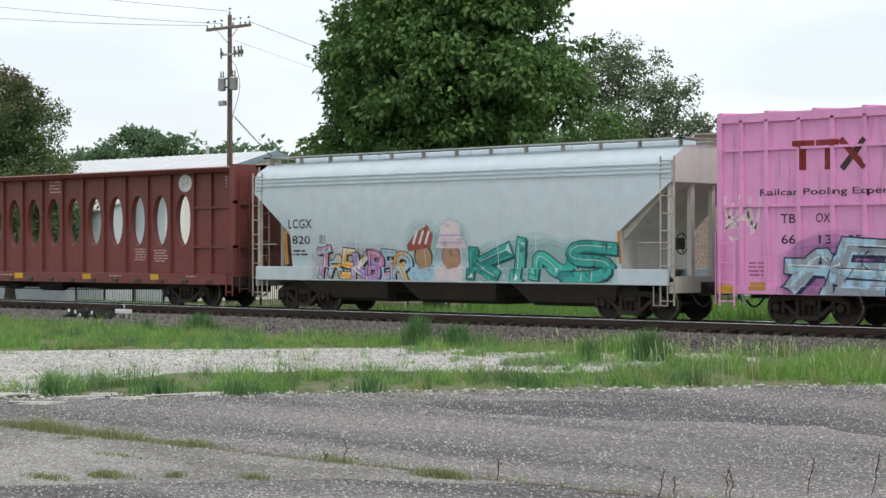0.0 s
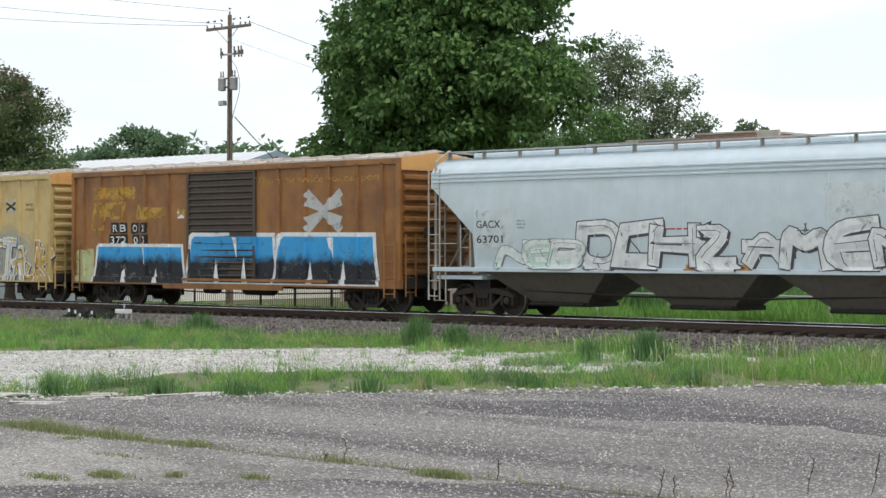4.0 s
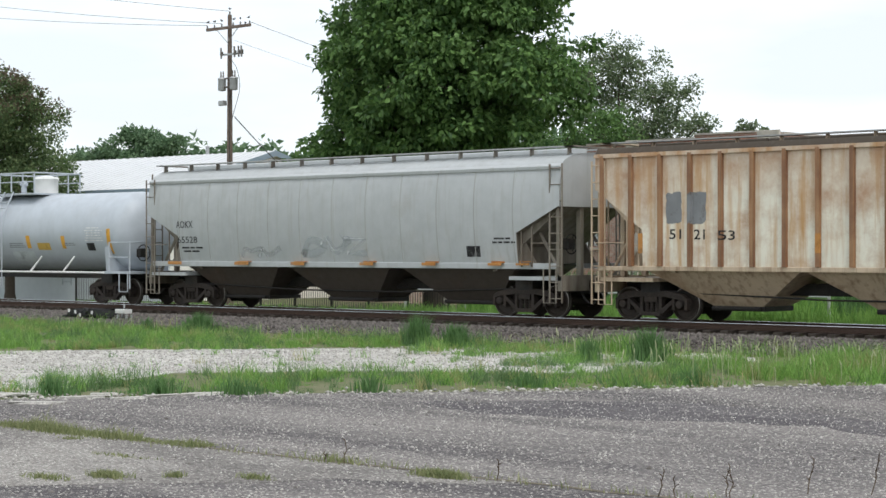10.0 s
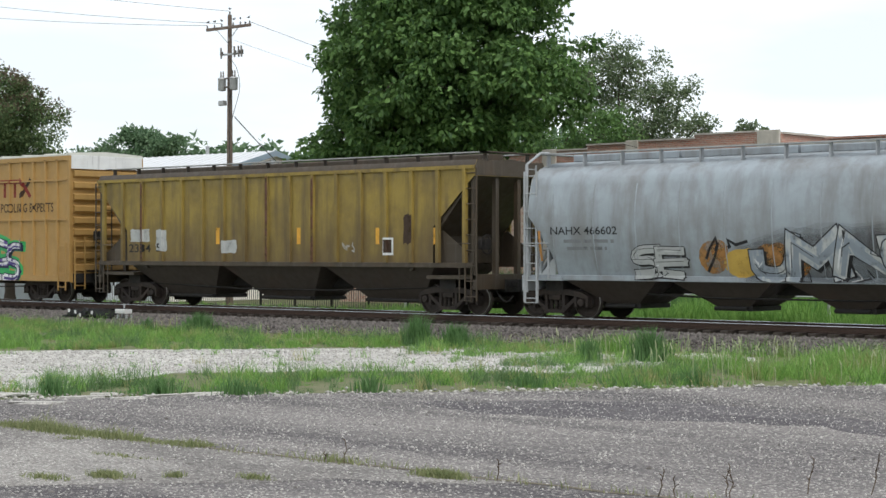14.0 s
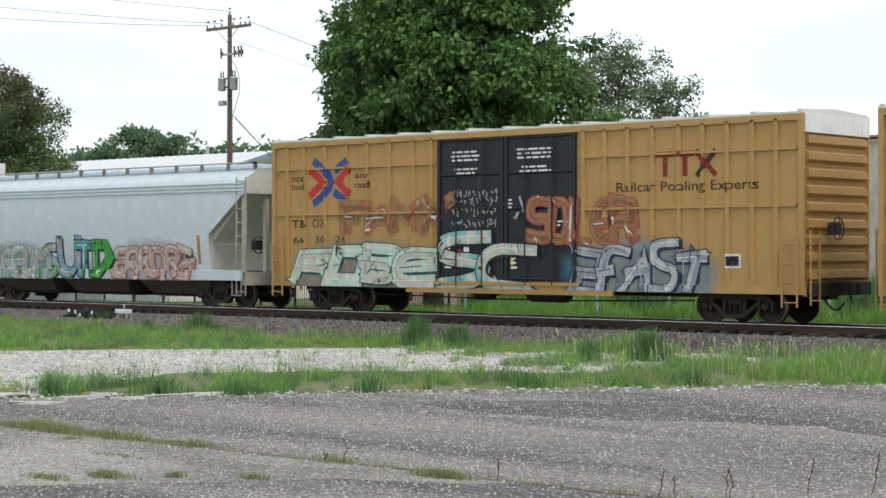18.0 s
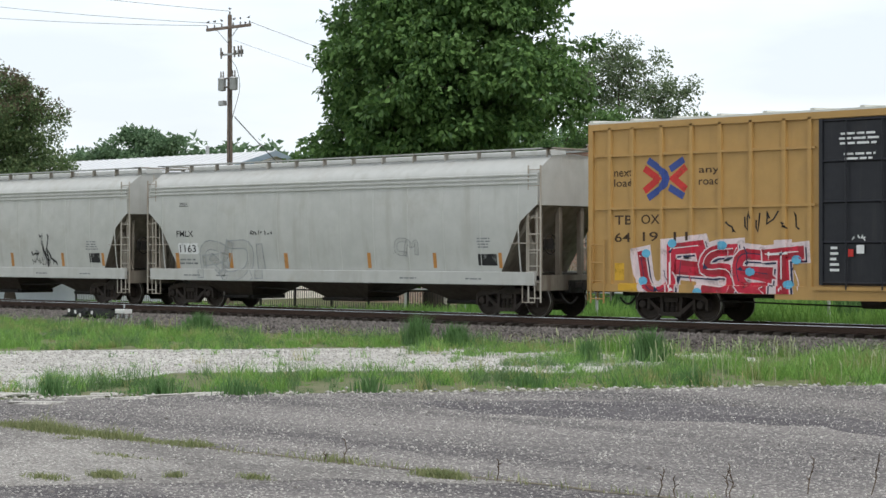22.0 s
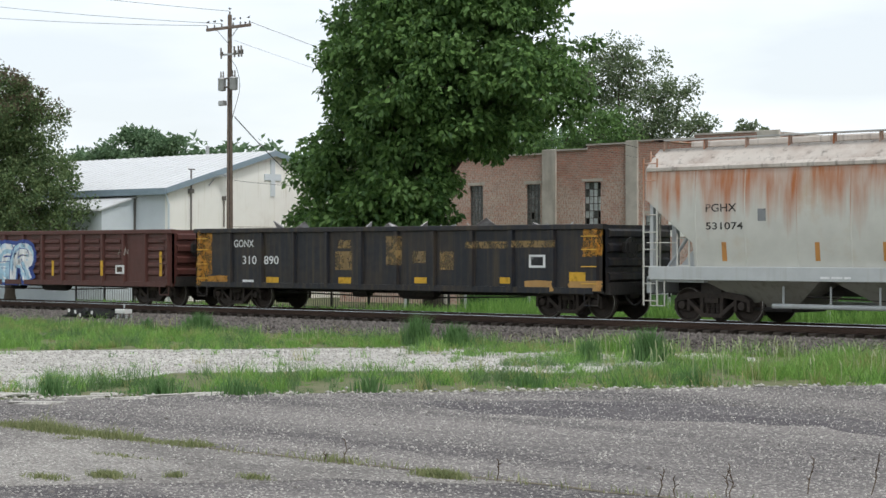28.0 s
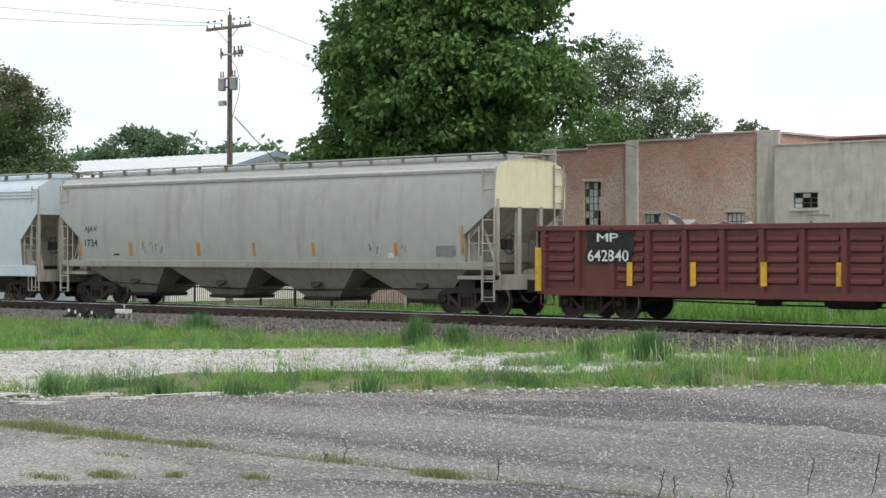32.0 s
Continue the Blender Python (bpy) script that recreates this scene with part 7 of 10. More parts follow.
def end_tubes(car, x, z0, z1, material):
    """Upright tubes between the deck and the upper end of a hopper."""
    tube = Shape().bar((0, 0, z0), (0, 0, z1), 0.05, 8).mesh("end_tube", material)
    for k in (-1, 1):
        for y in (-1.3, -0.9, -0.35, 0.35, 0.9, 1.3):
            part("end_tube", tube, None, car, at=pose(k * x, y, 0))
        part("end_brace", Shape().bar((k * (x + 0.2), -1.1, z0), (k * (x - 0.1), -0.2, z1), 0.045, 6), material, car)


end_tubes(nahx, 7.4, 1.12, 2.74, P_GALV)


def center_beam():
    """A centre-partition lumber flat: end bulkheads and a partition pierced by tall ovals."""
    L, reach = 22.6, 11.3
    car = railcar("center_beam_flat_car", "empty maroon centre-partition flat car with oval openings", "flat car", cbeam_x, 17.1, reach, G)
    underframe(car, reach - 0.1, 0.5, 0.95)
    part("deck", Shape().box(-reach, reach, -1.5, 1.5, 0.93, 1.06), P_MAROON, car)
    for side in (-1, 1):
        part("side_sill", Shape().box(-reach, reach, *sorted((side * 1.42, side * 1.52)), 0.74, 0.93), P_MAROON, car)
    ovals = [-7.27 + 1.207 * i for i in range(13)]
    y0, y1, top = -0.10, 0.10, 4.5
    oz, rz, rx = 2.85, 0.86, 0.385
    cells = [(-reach + 0.15, -7.87, None)] + [(x - 0.6035, x + 0.6035, x) for x in ovals] + [(7.82, reach - 0.15, None)]
    for a, b, o in cells:
        s = Shape()
        if o is None:
            s.box(a, b, y0, y1, 1.06, top)
        else:
            n = 32
            inner, outer = [], []
            for i in range(n):
                t = 2 * math.pi * i / n
                c, d = math.cos(t), math.sin(t)
                inner.append((o + rx * c, oz + rz * d))
                k = min((0.6035 / abs(c)) if abs(c) > 1e-6 else 1e9, ((top - oz) / d) if d > 1e-6 else ((oz - 1.06) / -d if d < -1e-6 else 1e9))
                outer.append((o + k * c, oz + k * d))
            corners = [(b, top), (a, top), (a, 1.06), (b, 1.06)]
            for y, flip in ((y0, False), (y1, True)):
                base = len(s.v)
                s.v += [(x, y, z) for x, z in inner + outer]
                for i in range(n):
                    j = (i + 1) % n
                    q = (base + i, base + j, base + n + j, base + n + i)
                    s.f.append(q if flip else q[::-1])
                for cx, cz in corners:  # close the four corners of the cell
                    best = sorted(range(n), key=lambda i: (outer[i][0] - cx) ** 2 + (outer[i][1] - cz) ** 2)[:2]
                    i, j = sorted(best)
                    s.v.append((cx, y, cz))
                    q = (base + n + i, base + n + j, len(s.v) - 1)
                    s.f.append(q if not flip else q[::-1])
            h = 2 * n + 4
            for i in range(n):
                j = (i + 1) % n
                s.f.append((i, j, h + j, h + i))
        part("partition_panel", s, P_MAROON, car)
    stud = Shape().box(-0.045, 0.045, y0 - 0.09, y0, 1.06, top).box(-0.045, 0.045, y1, y1 + 0.09, 1.06, top).mesh("stud", P_MAROON)
    for x in [-10.2, -9.4, -8.6] + [-7.87 + 1.207 * i for i in range(14)] + [8.7, 9.6, 10.4]:
        part("stud", stud, None, car, at=pose(x, 0, 0))
    for z in (1.95, 3.25):
        for a, b in ((-reach + 0.2, -7.9), (7.85, reach - 0.2)):
            part("partition_rail", Shape().box(a, b, y0 - 0.07, y1 + 0.07, z - 0.04, z + 0.04), P_MAROON, car)
    part("top_chord", Shape().prism_x([(-0.55, top + 0.02), (-0.45, top - 0.1), (-0.2, top - 0.12), (0.2, top - 0.12), (0.45, top - 0.1), (0.55, top + 0.02), (0.2, top + 0.08), (-0.2, top + 0.08)], -reach, reach), P_MAROON, car)
    for k in (-1, 1):
        xb0, xb1 = sorted((k * reach, k * (reach - 0.16)))
        part("bulkhead", Shape().box(xb0, xb1, -1.5, 1.5, 1.06, top + 0.05), P_MAROON, car)
        part("bulkhead_frame", Shape().box(*sorted((k * reach, k * (reach + 0.1))), -1.5, -1.38, 1.0, top + 0.05).box(*sorted((k * reach, k * (reach + 0.1))), 1.38, 1.5, 1.0, top + 0.05).box(*sorted((k * reach, k * (reach + 0.1))), -0.1, 0.1, 1.0, top + 0.05).box(*sorted((k * reach, k * (reach + 0.1))), -1.5, 1.5, 1.9, 2.0).box(*sorted((k * reach, k * (reach + 0.1))), -1.5, 1.5, 3.3, 3.4), P_MAROON, car)
        ladder(car, k * (reach + 0.16), -1.15, 0.5, 4.3, P_MAROON, "end_ladder", "y")
        ladder(car, k * (reach - 0.1), -1.56, 0.4, 1.9, P_MAROON, "side_ladder", width=0.3)
        part("end_sill", Shape().box(*sorted((k * (reach - 0.1), k * (reach + 0.12))), -1.45, 1.45, 0.7, 1.0), M_BLACK, car)
    winch = Shape().box(-0.11, 0.11, -0.06, 0.06, -0.06, 0.06, 0.02).spin([(-0.14, 0.05), (0.14, 0.05)], 8, "x").mesh("strap_winch", P_BROWNEND)
    for i in range(18):
        for side in (-1, 1):
            part("strap_winch", winch, None, car, at=pose(-10.2 + 1.2 * i, side * 1.5, 0.84))
    return car


cbeam = center_beam()


def tank_car():
    car = railcar("tank_car", "pale grey tank car with yellow reflector marks", "tank car", tank_x, 11.9, 7.55, G)
    R, zc, h = 1.368, 2.488, 7.12
    prof = []
    for i in range(9):
        a = math.pi / 2 * i / 8
        prof.append((-(h - 0.75) - 0.75 * math.cos(a), max(0.02, R * math.sin(a))))
    prof += [(-p, r) for p, r in reversed(prof)]
    part("tank_shell", Shape().spin(prof, 48, "x", (0, 0, zc)), P_TANK, car, smooth=True)
    part("center_sill", Shape().box(-7.5, 7.5, -0.3, 0.3, 0.86, 1.12), M_BLACK, car)
    for k in (-1, 1):
        part("saddle", Shape().prism_x([(-1.25, 1.12), (1.25, 1.12), (1.32, 1.95), (1.2, 1.95), (1.0, 1.5), (0.6, 1.24), (0, 1.14), (-0.6, 1.24), (-1.0, 1.5), (-1.2, 1.95), (-1.32, 1.95)], k * 6.1 - 0.12, k * 6.1 + 0.12), P_TANK, car)
        part("end_platform", Shape().box(*sorted((k * 6.1, k * 7.6)), -1.5, 1.5, 1.05, 1.13), P_TANK, car)
        rails = Shape()
        for side in (-1, 1):
            rails.path([(k * 6.4, side * 1.45, 1.1), (k * 6.4, side * 1.45, 2.1), (k * 7.5, side * 1.45, 2.1), (k * 7.5, side * 1.45, 0.55)], 0.028)
            rails.bar((k * 6.4, side * 1.45, 1.6), (k * 7.5, side * 1.45, 1.6), 0.02)
        rails.path([(k * 7.5, -1.45, 2.1), (k * 7.5, 1.45, 2.1)], 0.028)
        part("end_railing", rails, P_TANK, car)
        part("bolster_web", Shape().box(k * 5.95 - 0.3, k * 5.95 + 0.3, -1.2, 1.2, 0.74, 1.06), M_BLACK, car)
        part("step", Shape().path([(k * 7.0, -1.5, 1.05), (k * 7.0, -1.5, 0.45), (k * 7.45, -1.5, 0.45), (k * 7.45, -1.5, 1.05)], 0.022), P_TANK, car)
    for side in (-1, 1):
        part("side_rail", Shape().bar((-6.2, side * 1.52, 1.08), (6.2, side * 1.52, 1.08), 0.035, 8), P_WHITE, car)
        for x in (-3.9, -2.0, 2.0, 3.9):
            part("strut", Shape().bar((x, side * 1.52, 1.08), (x + 0.35, side * 1.28, 1.62), 0.035, 6), P_WHITE, car)
    # dome platform with its valves
    part("top_platform", Shape().box(-1.3, 1.5, -1.0, 1.0, 3.84, 3.90), P_TANK, car)
    rl = Shape()
    for y in (-1.0, 1.0):
        for x in (-1.3, -0.6, 0.1, 0.8, 1.5):
            rl.bar((x, y, 3.95), (x, y, 4.62), 0.028)
        rl.bar((-1.3, y, 4.62), (1.5, y, 4.62), 0.028).bar((-1.3, y, 4.3), (1.5, y, 4.3), 0.02)
    for x in (-1.3, 1.5):
        rl.bar((x, -1.0, 4.62), (x, 1.0, 4.62), 0.028)
    part("platform_railing", rl, P_TANK, car)
    part("manway", Shape().spin([(3.9, 0.42), (4.35, 0.42), (4.42, 0.46), (4.5, 0.40), (4.55, 0.1)], 20, "z", (0.85, 0, 0)), P_WHITE, car, smooth=True)
    part("valve", Shape().spin([(3.9, 0.1), (4.2, 0.1), (4.22, 0.15), (4.3, 0.15), (4.4, 0.05)], 12, "z", (-0.4, -0.1, 0)), P_TANK, car, smooth=True)
    part("valve", Shape().spin([(3.9, 0.08), (4.15, 0.08), (4.17, 0.13), (4.3, 0.1)], 12, "z", (0.1, 0.2, 0)), P_TANK, car, smooth=True)
    for side in (-1, 1):
        ladder(car, 0.0, side * 1.53, 0.55, 2.6, P_TANK, "side_ladder", width=0.55)
        s = Shape()
        for k in (-1, 1):
            s.path([(k * 0.27, side * 1.53, 2.5), (k * 0.27, side * 1.42, 3.2), (k * 0.27, side * 1.02, 3.95)], 0.025)
        for t in (0.2, 0.5, 0.8):
            s.bar((-0.27, side * (1.42 - 0.4 * t), 3.2 + 0.75 * t), (0.27, side * (1.42 - 0.4 * t), 3.2 + 0.75 * t), 0.02)
        part("side_ladder", s, P_TANK, car)
    brake_wheel(car, 7.3, -0.7, 1.75)
    return car


tank = tank_car()

# ---- lettering, marks and graffiti on the cars ----
SPRAY, TONE, BLENDS = {}, {}, {}


def spray(name, colour, wear=0.12):
    m = surface("spray_" + name, colour, tuple(c * 0.82 for c in colour), 0.6, scale=3.0, mix=0.8, dirt=tuple(c * 0.45 + 0.05 for c in colour), dirt_amount=wear + 0.1, dirt_scale=2.4, bump=0.0, random_shift=False)
    n, l = m.node_tree.nodes, m.node_tree.links
    tc, ns, rp = n.new("ShaderNodeTexCoord"), n.new("ShaderNodeTexNoise"), n.new("ShaderNodeMapRange")
    ns.inputs["Scale"].default_value, ns.inputs["Detail"].default_value, ns.inputs["Roughness"].default_value = 2.6, 9.0, 0.72
    for k, x in (("From Min", 0.60 - wear * 0.5), ("From Max", 0.72 - wear * 0.4), ("To Min", 0.96), ("To Max", 0.38)):
        rp.inputs[k].default_value = x
    l.new(tc.outputs["Object"], ns.inputs["Vector"])
    l.new(ns.outputs["Fac"], rp.inputs["Value"])
    l.new(rp.outputs["Result"], n["Principled BSDF"].inputs["Alpha"])  # worn through to the paint below
    SPRAY[name] = m
    TONE[m.name] = colour
    return m


S_BLACK, S_WHITE = spray("black", (0.012, 0.012, 0.014)), spray("white", (0.74, 0.75, 0.75))
S_MAROON, S_BROWN, S_RED, S_BLUE = spray("maroon", (0.22, 0.022, 0.015)), spray("dark_brown", (0.05, 0.025, 0.012)), spray("red", (0.55, 0.035, 0.03)), spray("blue", (0.04, 0.075, 0.28))
S_PINKWHITE, S_PALEBLUE, S_NAVY, S_LILAC, S_DKPINK = spray("pinkish_white", (0.72, 0.60, 0.62)), spray("pale_blue", (0.36, 0.55, 0.68)), spray("navy", (0.02, 0.025, 0.07)), spray("lilac", (0.42, 0.30, 0.62)), spray("dark_pink", (0.4, 0.12, 0.26))
S_ORANGE, S_SAFETY, S_FADEGREY, S_AMBER = spray("orange", (0.50, 0.23, 0.06)), spray("safety_yellow", (0.64, 0.37, 0.03)), spray("faded_grey", (0.33, 0.35, 0.36)), spray("amber", (0.78, 0.40, 0.05))
S_PINK, S_CREAM, S_TEAL, S_TEALB, S_DKTEAL, S_PALETEAL = spray("pink", (0.62, 0.25, 0.40)), spray("cream", (0.72, 0.66, 0.5)), spray("teal", (0.05, 0.42, 0.36)), spray("bright_teal", (0.09, 0.50, 0.42)), spray("dark_teal", (0.015, 0.08, 0.085)), spray("pale_teal", (0.30, 0.60, 0.55))
S_PALEPINK, S_REDPATCH, S_PALEMINT, S_GREYTONE, S_PALEPATCH = spray("pale_pink", (0.55, 0.36, 0.34)), spray("red_patch", (0.27, 0.05, 0.055)), spray("pale_mint", (0.52, 0.66, 0.58)), spray("grey", (0.22, 0.23, 0.24)), spray("pale_patch", (0.58, 0.63, 0.65))
S_FADEYELLOW, S_TAN, S_PALEGREEN, S_PALEGREY, S_DULLRED = spray("faded_yellow", (0.50, 0.28, 0.05), 0.3), spray("tan", (0.45, 0.26, 0.09)), spray("pale_green", (0.46, 0.48, 0.26)), spray("pale_grey", (0.48, 0.49, 0.48)), spray("dull_red", (0.34, 0.085, 0.06))
S_OLDYEL, S_PALEPATCH2, S_GREEN2, S_RUSTPATCH, S_STEELBLUE = spray("old_yellow", (0.58, 0.38, 0.08)), spray("chalky_patch", (0.62, 0.58, 0.52), 0.4), spray("leaf_green", (0.06, 0.38, 0.06)), spray("rust_patch", (0.40, 0.20, 0.06), 0.4), spray("steel_blue", (0.22, 0.33, 0.42))
S_PURPLE, S_GREEN, S_VIOLET, S_FADERED, S_SKYBLUE = spray("purple", (0.13, 0.07, 0.30)), spray("green", (0.05, 0.42, 0.13)), spray("violet", (0.08, 0.05, 0.22)), spray("faded_red", (0.36, 0.15, 0.08), 0.4), spray("sky_blue", (0.12, 0.42, 0.62))
S_CRIMSON, S_PEACH, S_DUSTGREY = spray("crimson", (0.52, 0.02, 0.05)), spray("peach", (0.72, 0.46, 0.25)), spray("dust_grey", (0.40, 0.40, 0.38))
S_PALETAN, S_SEA, S_DULLBLUE, S_MIDGREY, S_STEELGREY, S_DULLPINK = spray("pale_tan", (0.56, 0.54, 0.46)), spray("sea_green", (0.20, 0.46, 0.46)), spray("dull_blue", (0.10, 0.30, 0.46)), spray("mid_grey", (0.33, 0.33, 0.33)), spray("steel_grey", (0.28, 0.32, 0.36)), spray("dull_pink", (0.25, 0.09, 0.09))
S_DEEPRED = spray("deep_red", (0.33, 0.015, 0.03))
S_DARKGREY = spray("dark_grey", (0.07, 0.07, 0.08))
S_DEEPTEAL = spray("deep_teal", (0.03, 0.25, 0.23))
S_CHALK = spray("chalk_white", (0.64, 0.65, 0.66))
S_RUSTBROWN = spray("rust_brown", (0.13, 0.05, 0.028), 0.3)
S_FADEBROWN = spray("faded_brown", (0.30, 0.17, 0.07), 0.45)
S_SEADUST, S_BUFFPINK = spray("sea_dust", (0.36, 0.46, 0.46)), spray("buff_pink", (0.50, 0.35, 0.31))
S_RUSTYEL, S_GHOSTYEL, S_SKIN = spray("rusty_yellow", (0.46, 0.22, 0.03), 0.4), spray("ghost_yellow", (0.24, 0.16, 0.065), 0.4), spray("tan_paint", (0.45, 0.27, 0.16))


def two_tone(name, low, high, z0, z1):
    """Paint faded from one colour at the bottom to another at the top."""
    m = spray(name, low)
    n, l = m.node_tree.nodes, m.node_tree.links
    bsdf = n["Principled BSDF"]
    tc, sep, rp, mx, ns, ad = n.new("ShaderNodeTexCoord"), n.new("ShaderNodeSeparateXYZ"), n.new("ShaderNodeMapRange"), n.new("ShaderNodeMix"), n.new("ShaderNodeTexNoise"), n.new("ShaderNodeMath")
    mx.data_type = "RGBA"
    ns.inputs["Scale"].default_value = 3.0
    ad.operation = "MULTIPLY_ADD"
    ad.inputs[1].default_value = 0.5
    l.new(tc.outputs["Object"], sep.inputs[0])
    l.new(tc.outputs["Object"], ns.inputs["Vector"])
    l.new(ns.outputs["Fac"], ad.inputs[0])
    l.new(sep.outputs["Z"], ad.inputs[2])
    l.new(ad.outputs[0], rp.inputs["Value"])
    rp.inputs["From Min"].default_value, rp.inputs["From Max"].default_value = z0 + 0.25, z1 + 0.25
    l.new(rp.outputs["Result"], mx.inputs["Factor"])
    mx.inputs["A"].default_value, mx.inputs["B"].default_value = (*low, 1), (*high, 1)
    l.new(mx.outputs["Result"], bsdf.inputs["Base Color"])
    return m


MISTS = {}


def mist(m):
    """The thin overspray of a spray colour."""
    if m not in MISTS:
        t = spray(m.name[6:] + "_mist", TONE[m.name])
        for node in t.node_tree.nodes:
            if node.type == "MAP_RANGE" and abs(node.inputs["To Max"].default_value - 0.38) < 1e-4:
                node.inputs["To Min"].default_value, node.inputs["To Max"].default_value = 0.12, 0.05
        MISTS[m] = t
    return MISTS[m]


S_BLUEFADE = two_tone("blue_over_black", (0.012, 0.014, 0.02), (0.035, 0.29, 0.60), 1.42, 1.72)


def blend(a, b):
    """Two spray colours clouded into one another."""
    key = (a.name, b.name)
    if key not in BLENDS:
        m = spray(a.name[6:] + "_and_" + b.name[6:], TONE[a.name])
        n, l = m.node_tree.nodes, m.node_tree.links
        tc, mp, ns, rp, mx = n.new("ShaderNodeTexCoord"), n.new("ShaderNodeMapping"), n.new("ShaderNodeTexNoise"), n.new("ShaderNodeMapRange"), n.new("ShaderNodeMix")
        mx.data_type = "RGBA"
        mp.inputs["Rotation"].default_value = (0, 0.6, 0)
        mp.inputs["Scale"].default_value = (3.4, 1.0, 1.5)
        ns.inputs["Scale"].default_value, ns.inputs["Detail"].default_value = 1.1, 5.0
        rp.inputs["From Min"].default_value, rp.inputs["From Max"].default_value = 0.46, 0.56
        l.new(tc.outputs["Object"], mp.inputs[0])
        l.new(mp.outputs[0], ns.inputs["Vector"])
        l.new(ns.outputs["Fac"], rp.inputs["Value"])
        l.new(rp.outputs["Result"], mx.inputs["Factor"])
        mx.inputs["A"].default_value, mx.inputs["B"].default_value = (*TONE[a.name], 1), (*TONE[b.name], 1)
        l.new(mx.outputs["Result"], n["Principled BSDF"].inputs["Base Color"])
        BLENDS[key] = m
    return BLENDS[key]


def post_depth(base, posts, proud, half, foot):
    """Depth of a side with posts: the sheet at base, the posts' faces proud of it; and where to cut."""
    def depth(x, z):
        d = min((abs(x - p) for p in posts), default=9.0)
        return base + proud * max(0.0, min(1.0, (foot - d) / (foot - half)))
    cuts = [p + k for p in posts for k in (-foot, -half, half, foot)]
    return depth, cuts


def no_posts(width):
    return (lambda x, z: width(z)), []


SIDES = {}
for car_ in (pink, tb1, tb2, tb3):
    SIDES[car_] = post_depth(1.53, [x for x in TB_RIBS if abs(x) > 2.6], 0.07, 0.045, 0.07)
for car_ in (or1, rbox, or2):
    SIDES[car_] = post_depth(1.53, RB_RIBS, 0.07, 0.045, 0.07)
for car_, w_ in ((lcgx, LC_SIDE), (gacx, GA_SIDE), (smnx, SM_SIDE), (f1163, FM_SIDE), (f1180, FM_SIDE), (shpx, SH_SIDE), (pghx, PG_SIDE), (aokx, round_side(3.0, 4.05, 1.6, 1.3, 0.2)), (nahx, round_side(2.7, 3.7, 1.64, 1.1, 0.30, 0.16)), (ajax, round_side(2.9, 4.0, 1.6, 1.4, 0.12))):
    SIDES[car_] = no_posts(w_)
SIDES[rust] = post_depth(1.54, [-8.2 + 16.4 * i / 18 for i in range(19)], 0.075, 0.055, 0.08)
SIDES[yell] = post_depth(1.54, [-8.1 + 16.2 * i / 16 for i in range(17)], 0.075, 0.055, 0.08)
SIDES[g310] = post_depth(1.50, [-7.9 + 15.8 * i / 11 for i in range(12)], 0.09, 0.06, 0.09)
SIDES[g643] = post_depth(1.555, [-7.95 + 15.9 * i / 14 for i in range(15)], 0.035, 0.06, 0.09)
SIDES[g642] = post_depth(1.555, [-7.9 + 15.8 * i / 14 for i in range(15)], 0.035, 0.06, 0.09)
SIDES[tank] = ((lambda x, z: math.sqrt(max(0.1, 1.368 ** 2 - (z - 2.488) ** 2))), [])
SIDES[cbeam] = ((lambda x, z: 0.10 if z > 1.2 else 1.53), [])
SILLS = {lcgx: (1.34, 1.62), smnx: (1.2, 1.62), gacx: (1.36, 1.62), f1163: (1.24, 1.62), f1180: (1.24, 1.62), shpx: (1.3, 1.62), pghx: (1.42, 1.62), aokx: (1.48, 1.6), ajax: (1.5, 1.6), nahx: (1.17, 1.42)}
DOORS = {or1: (-1.66, 1.62), rbox: (-1.73, 1.78), or2: (-1.62, 1.62), pink: (-2.47, 2.47), tb1: (-2.47, 2.47), tb2: (-2.47, 2.47), tb3: (-2.47, 2.47)}
BOX = {pink: 0.66, tb1: 0.66, tb2: 0.66, tb3: 0.66, or1: 0.62, rbox: 0.62, or2: 0.62}
CURVED = {tank, aokx, nahx, ajax, lcgx, gacx, smnx, f1163, f1180, shpx, pghx}


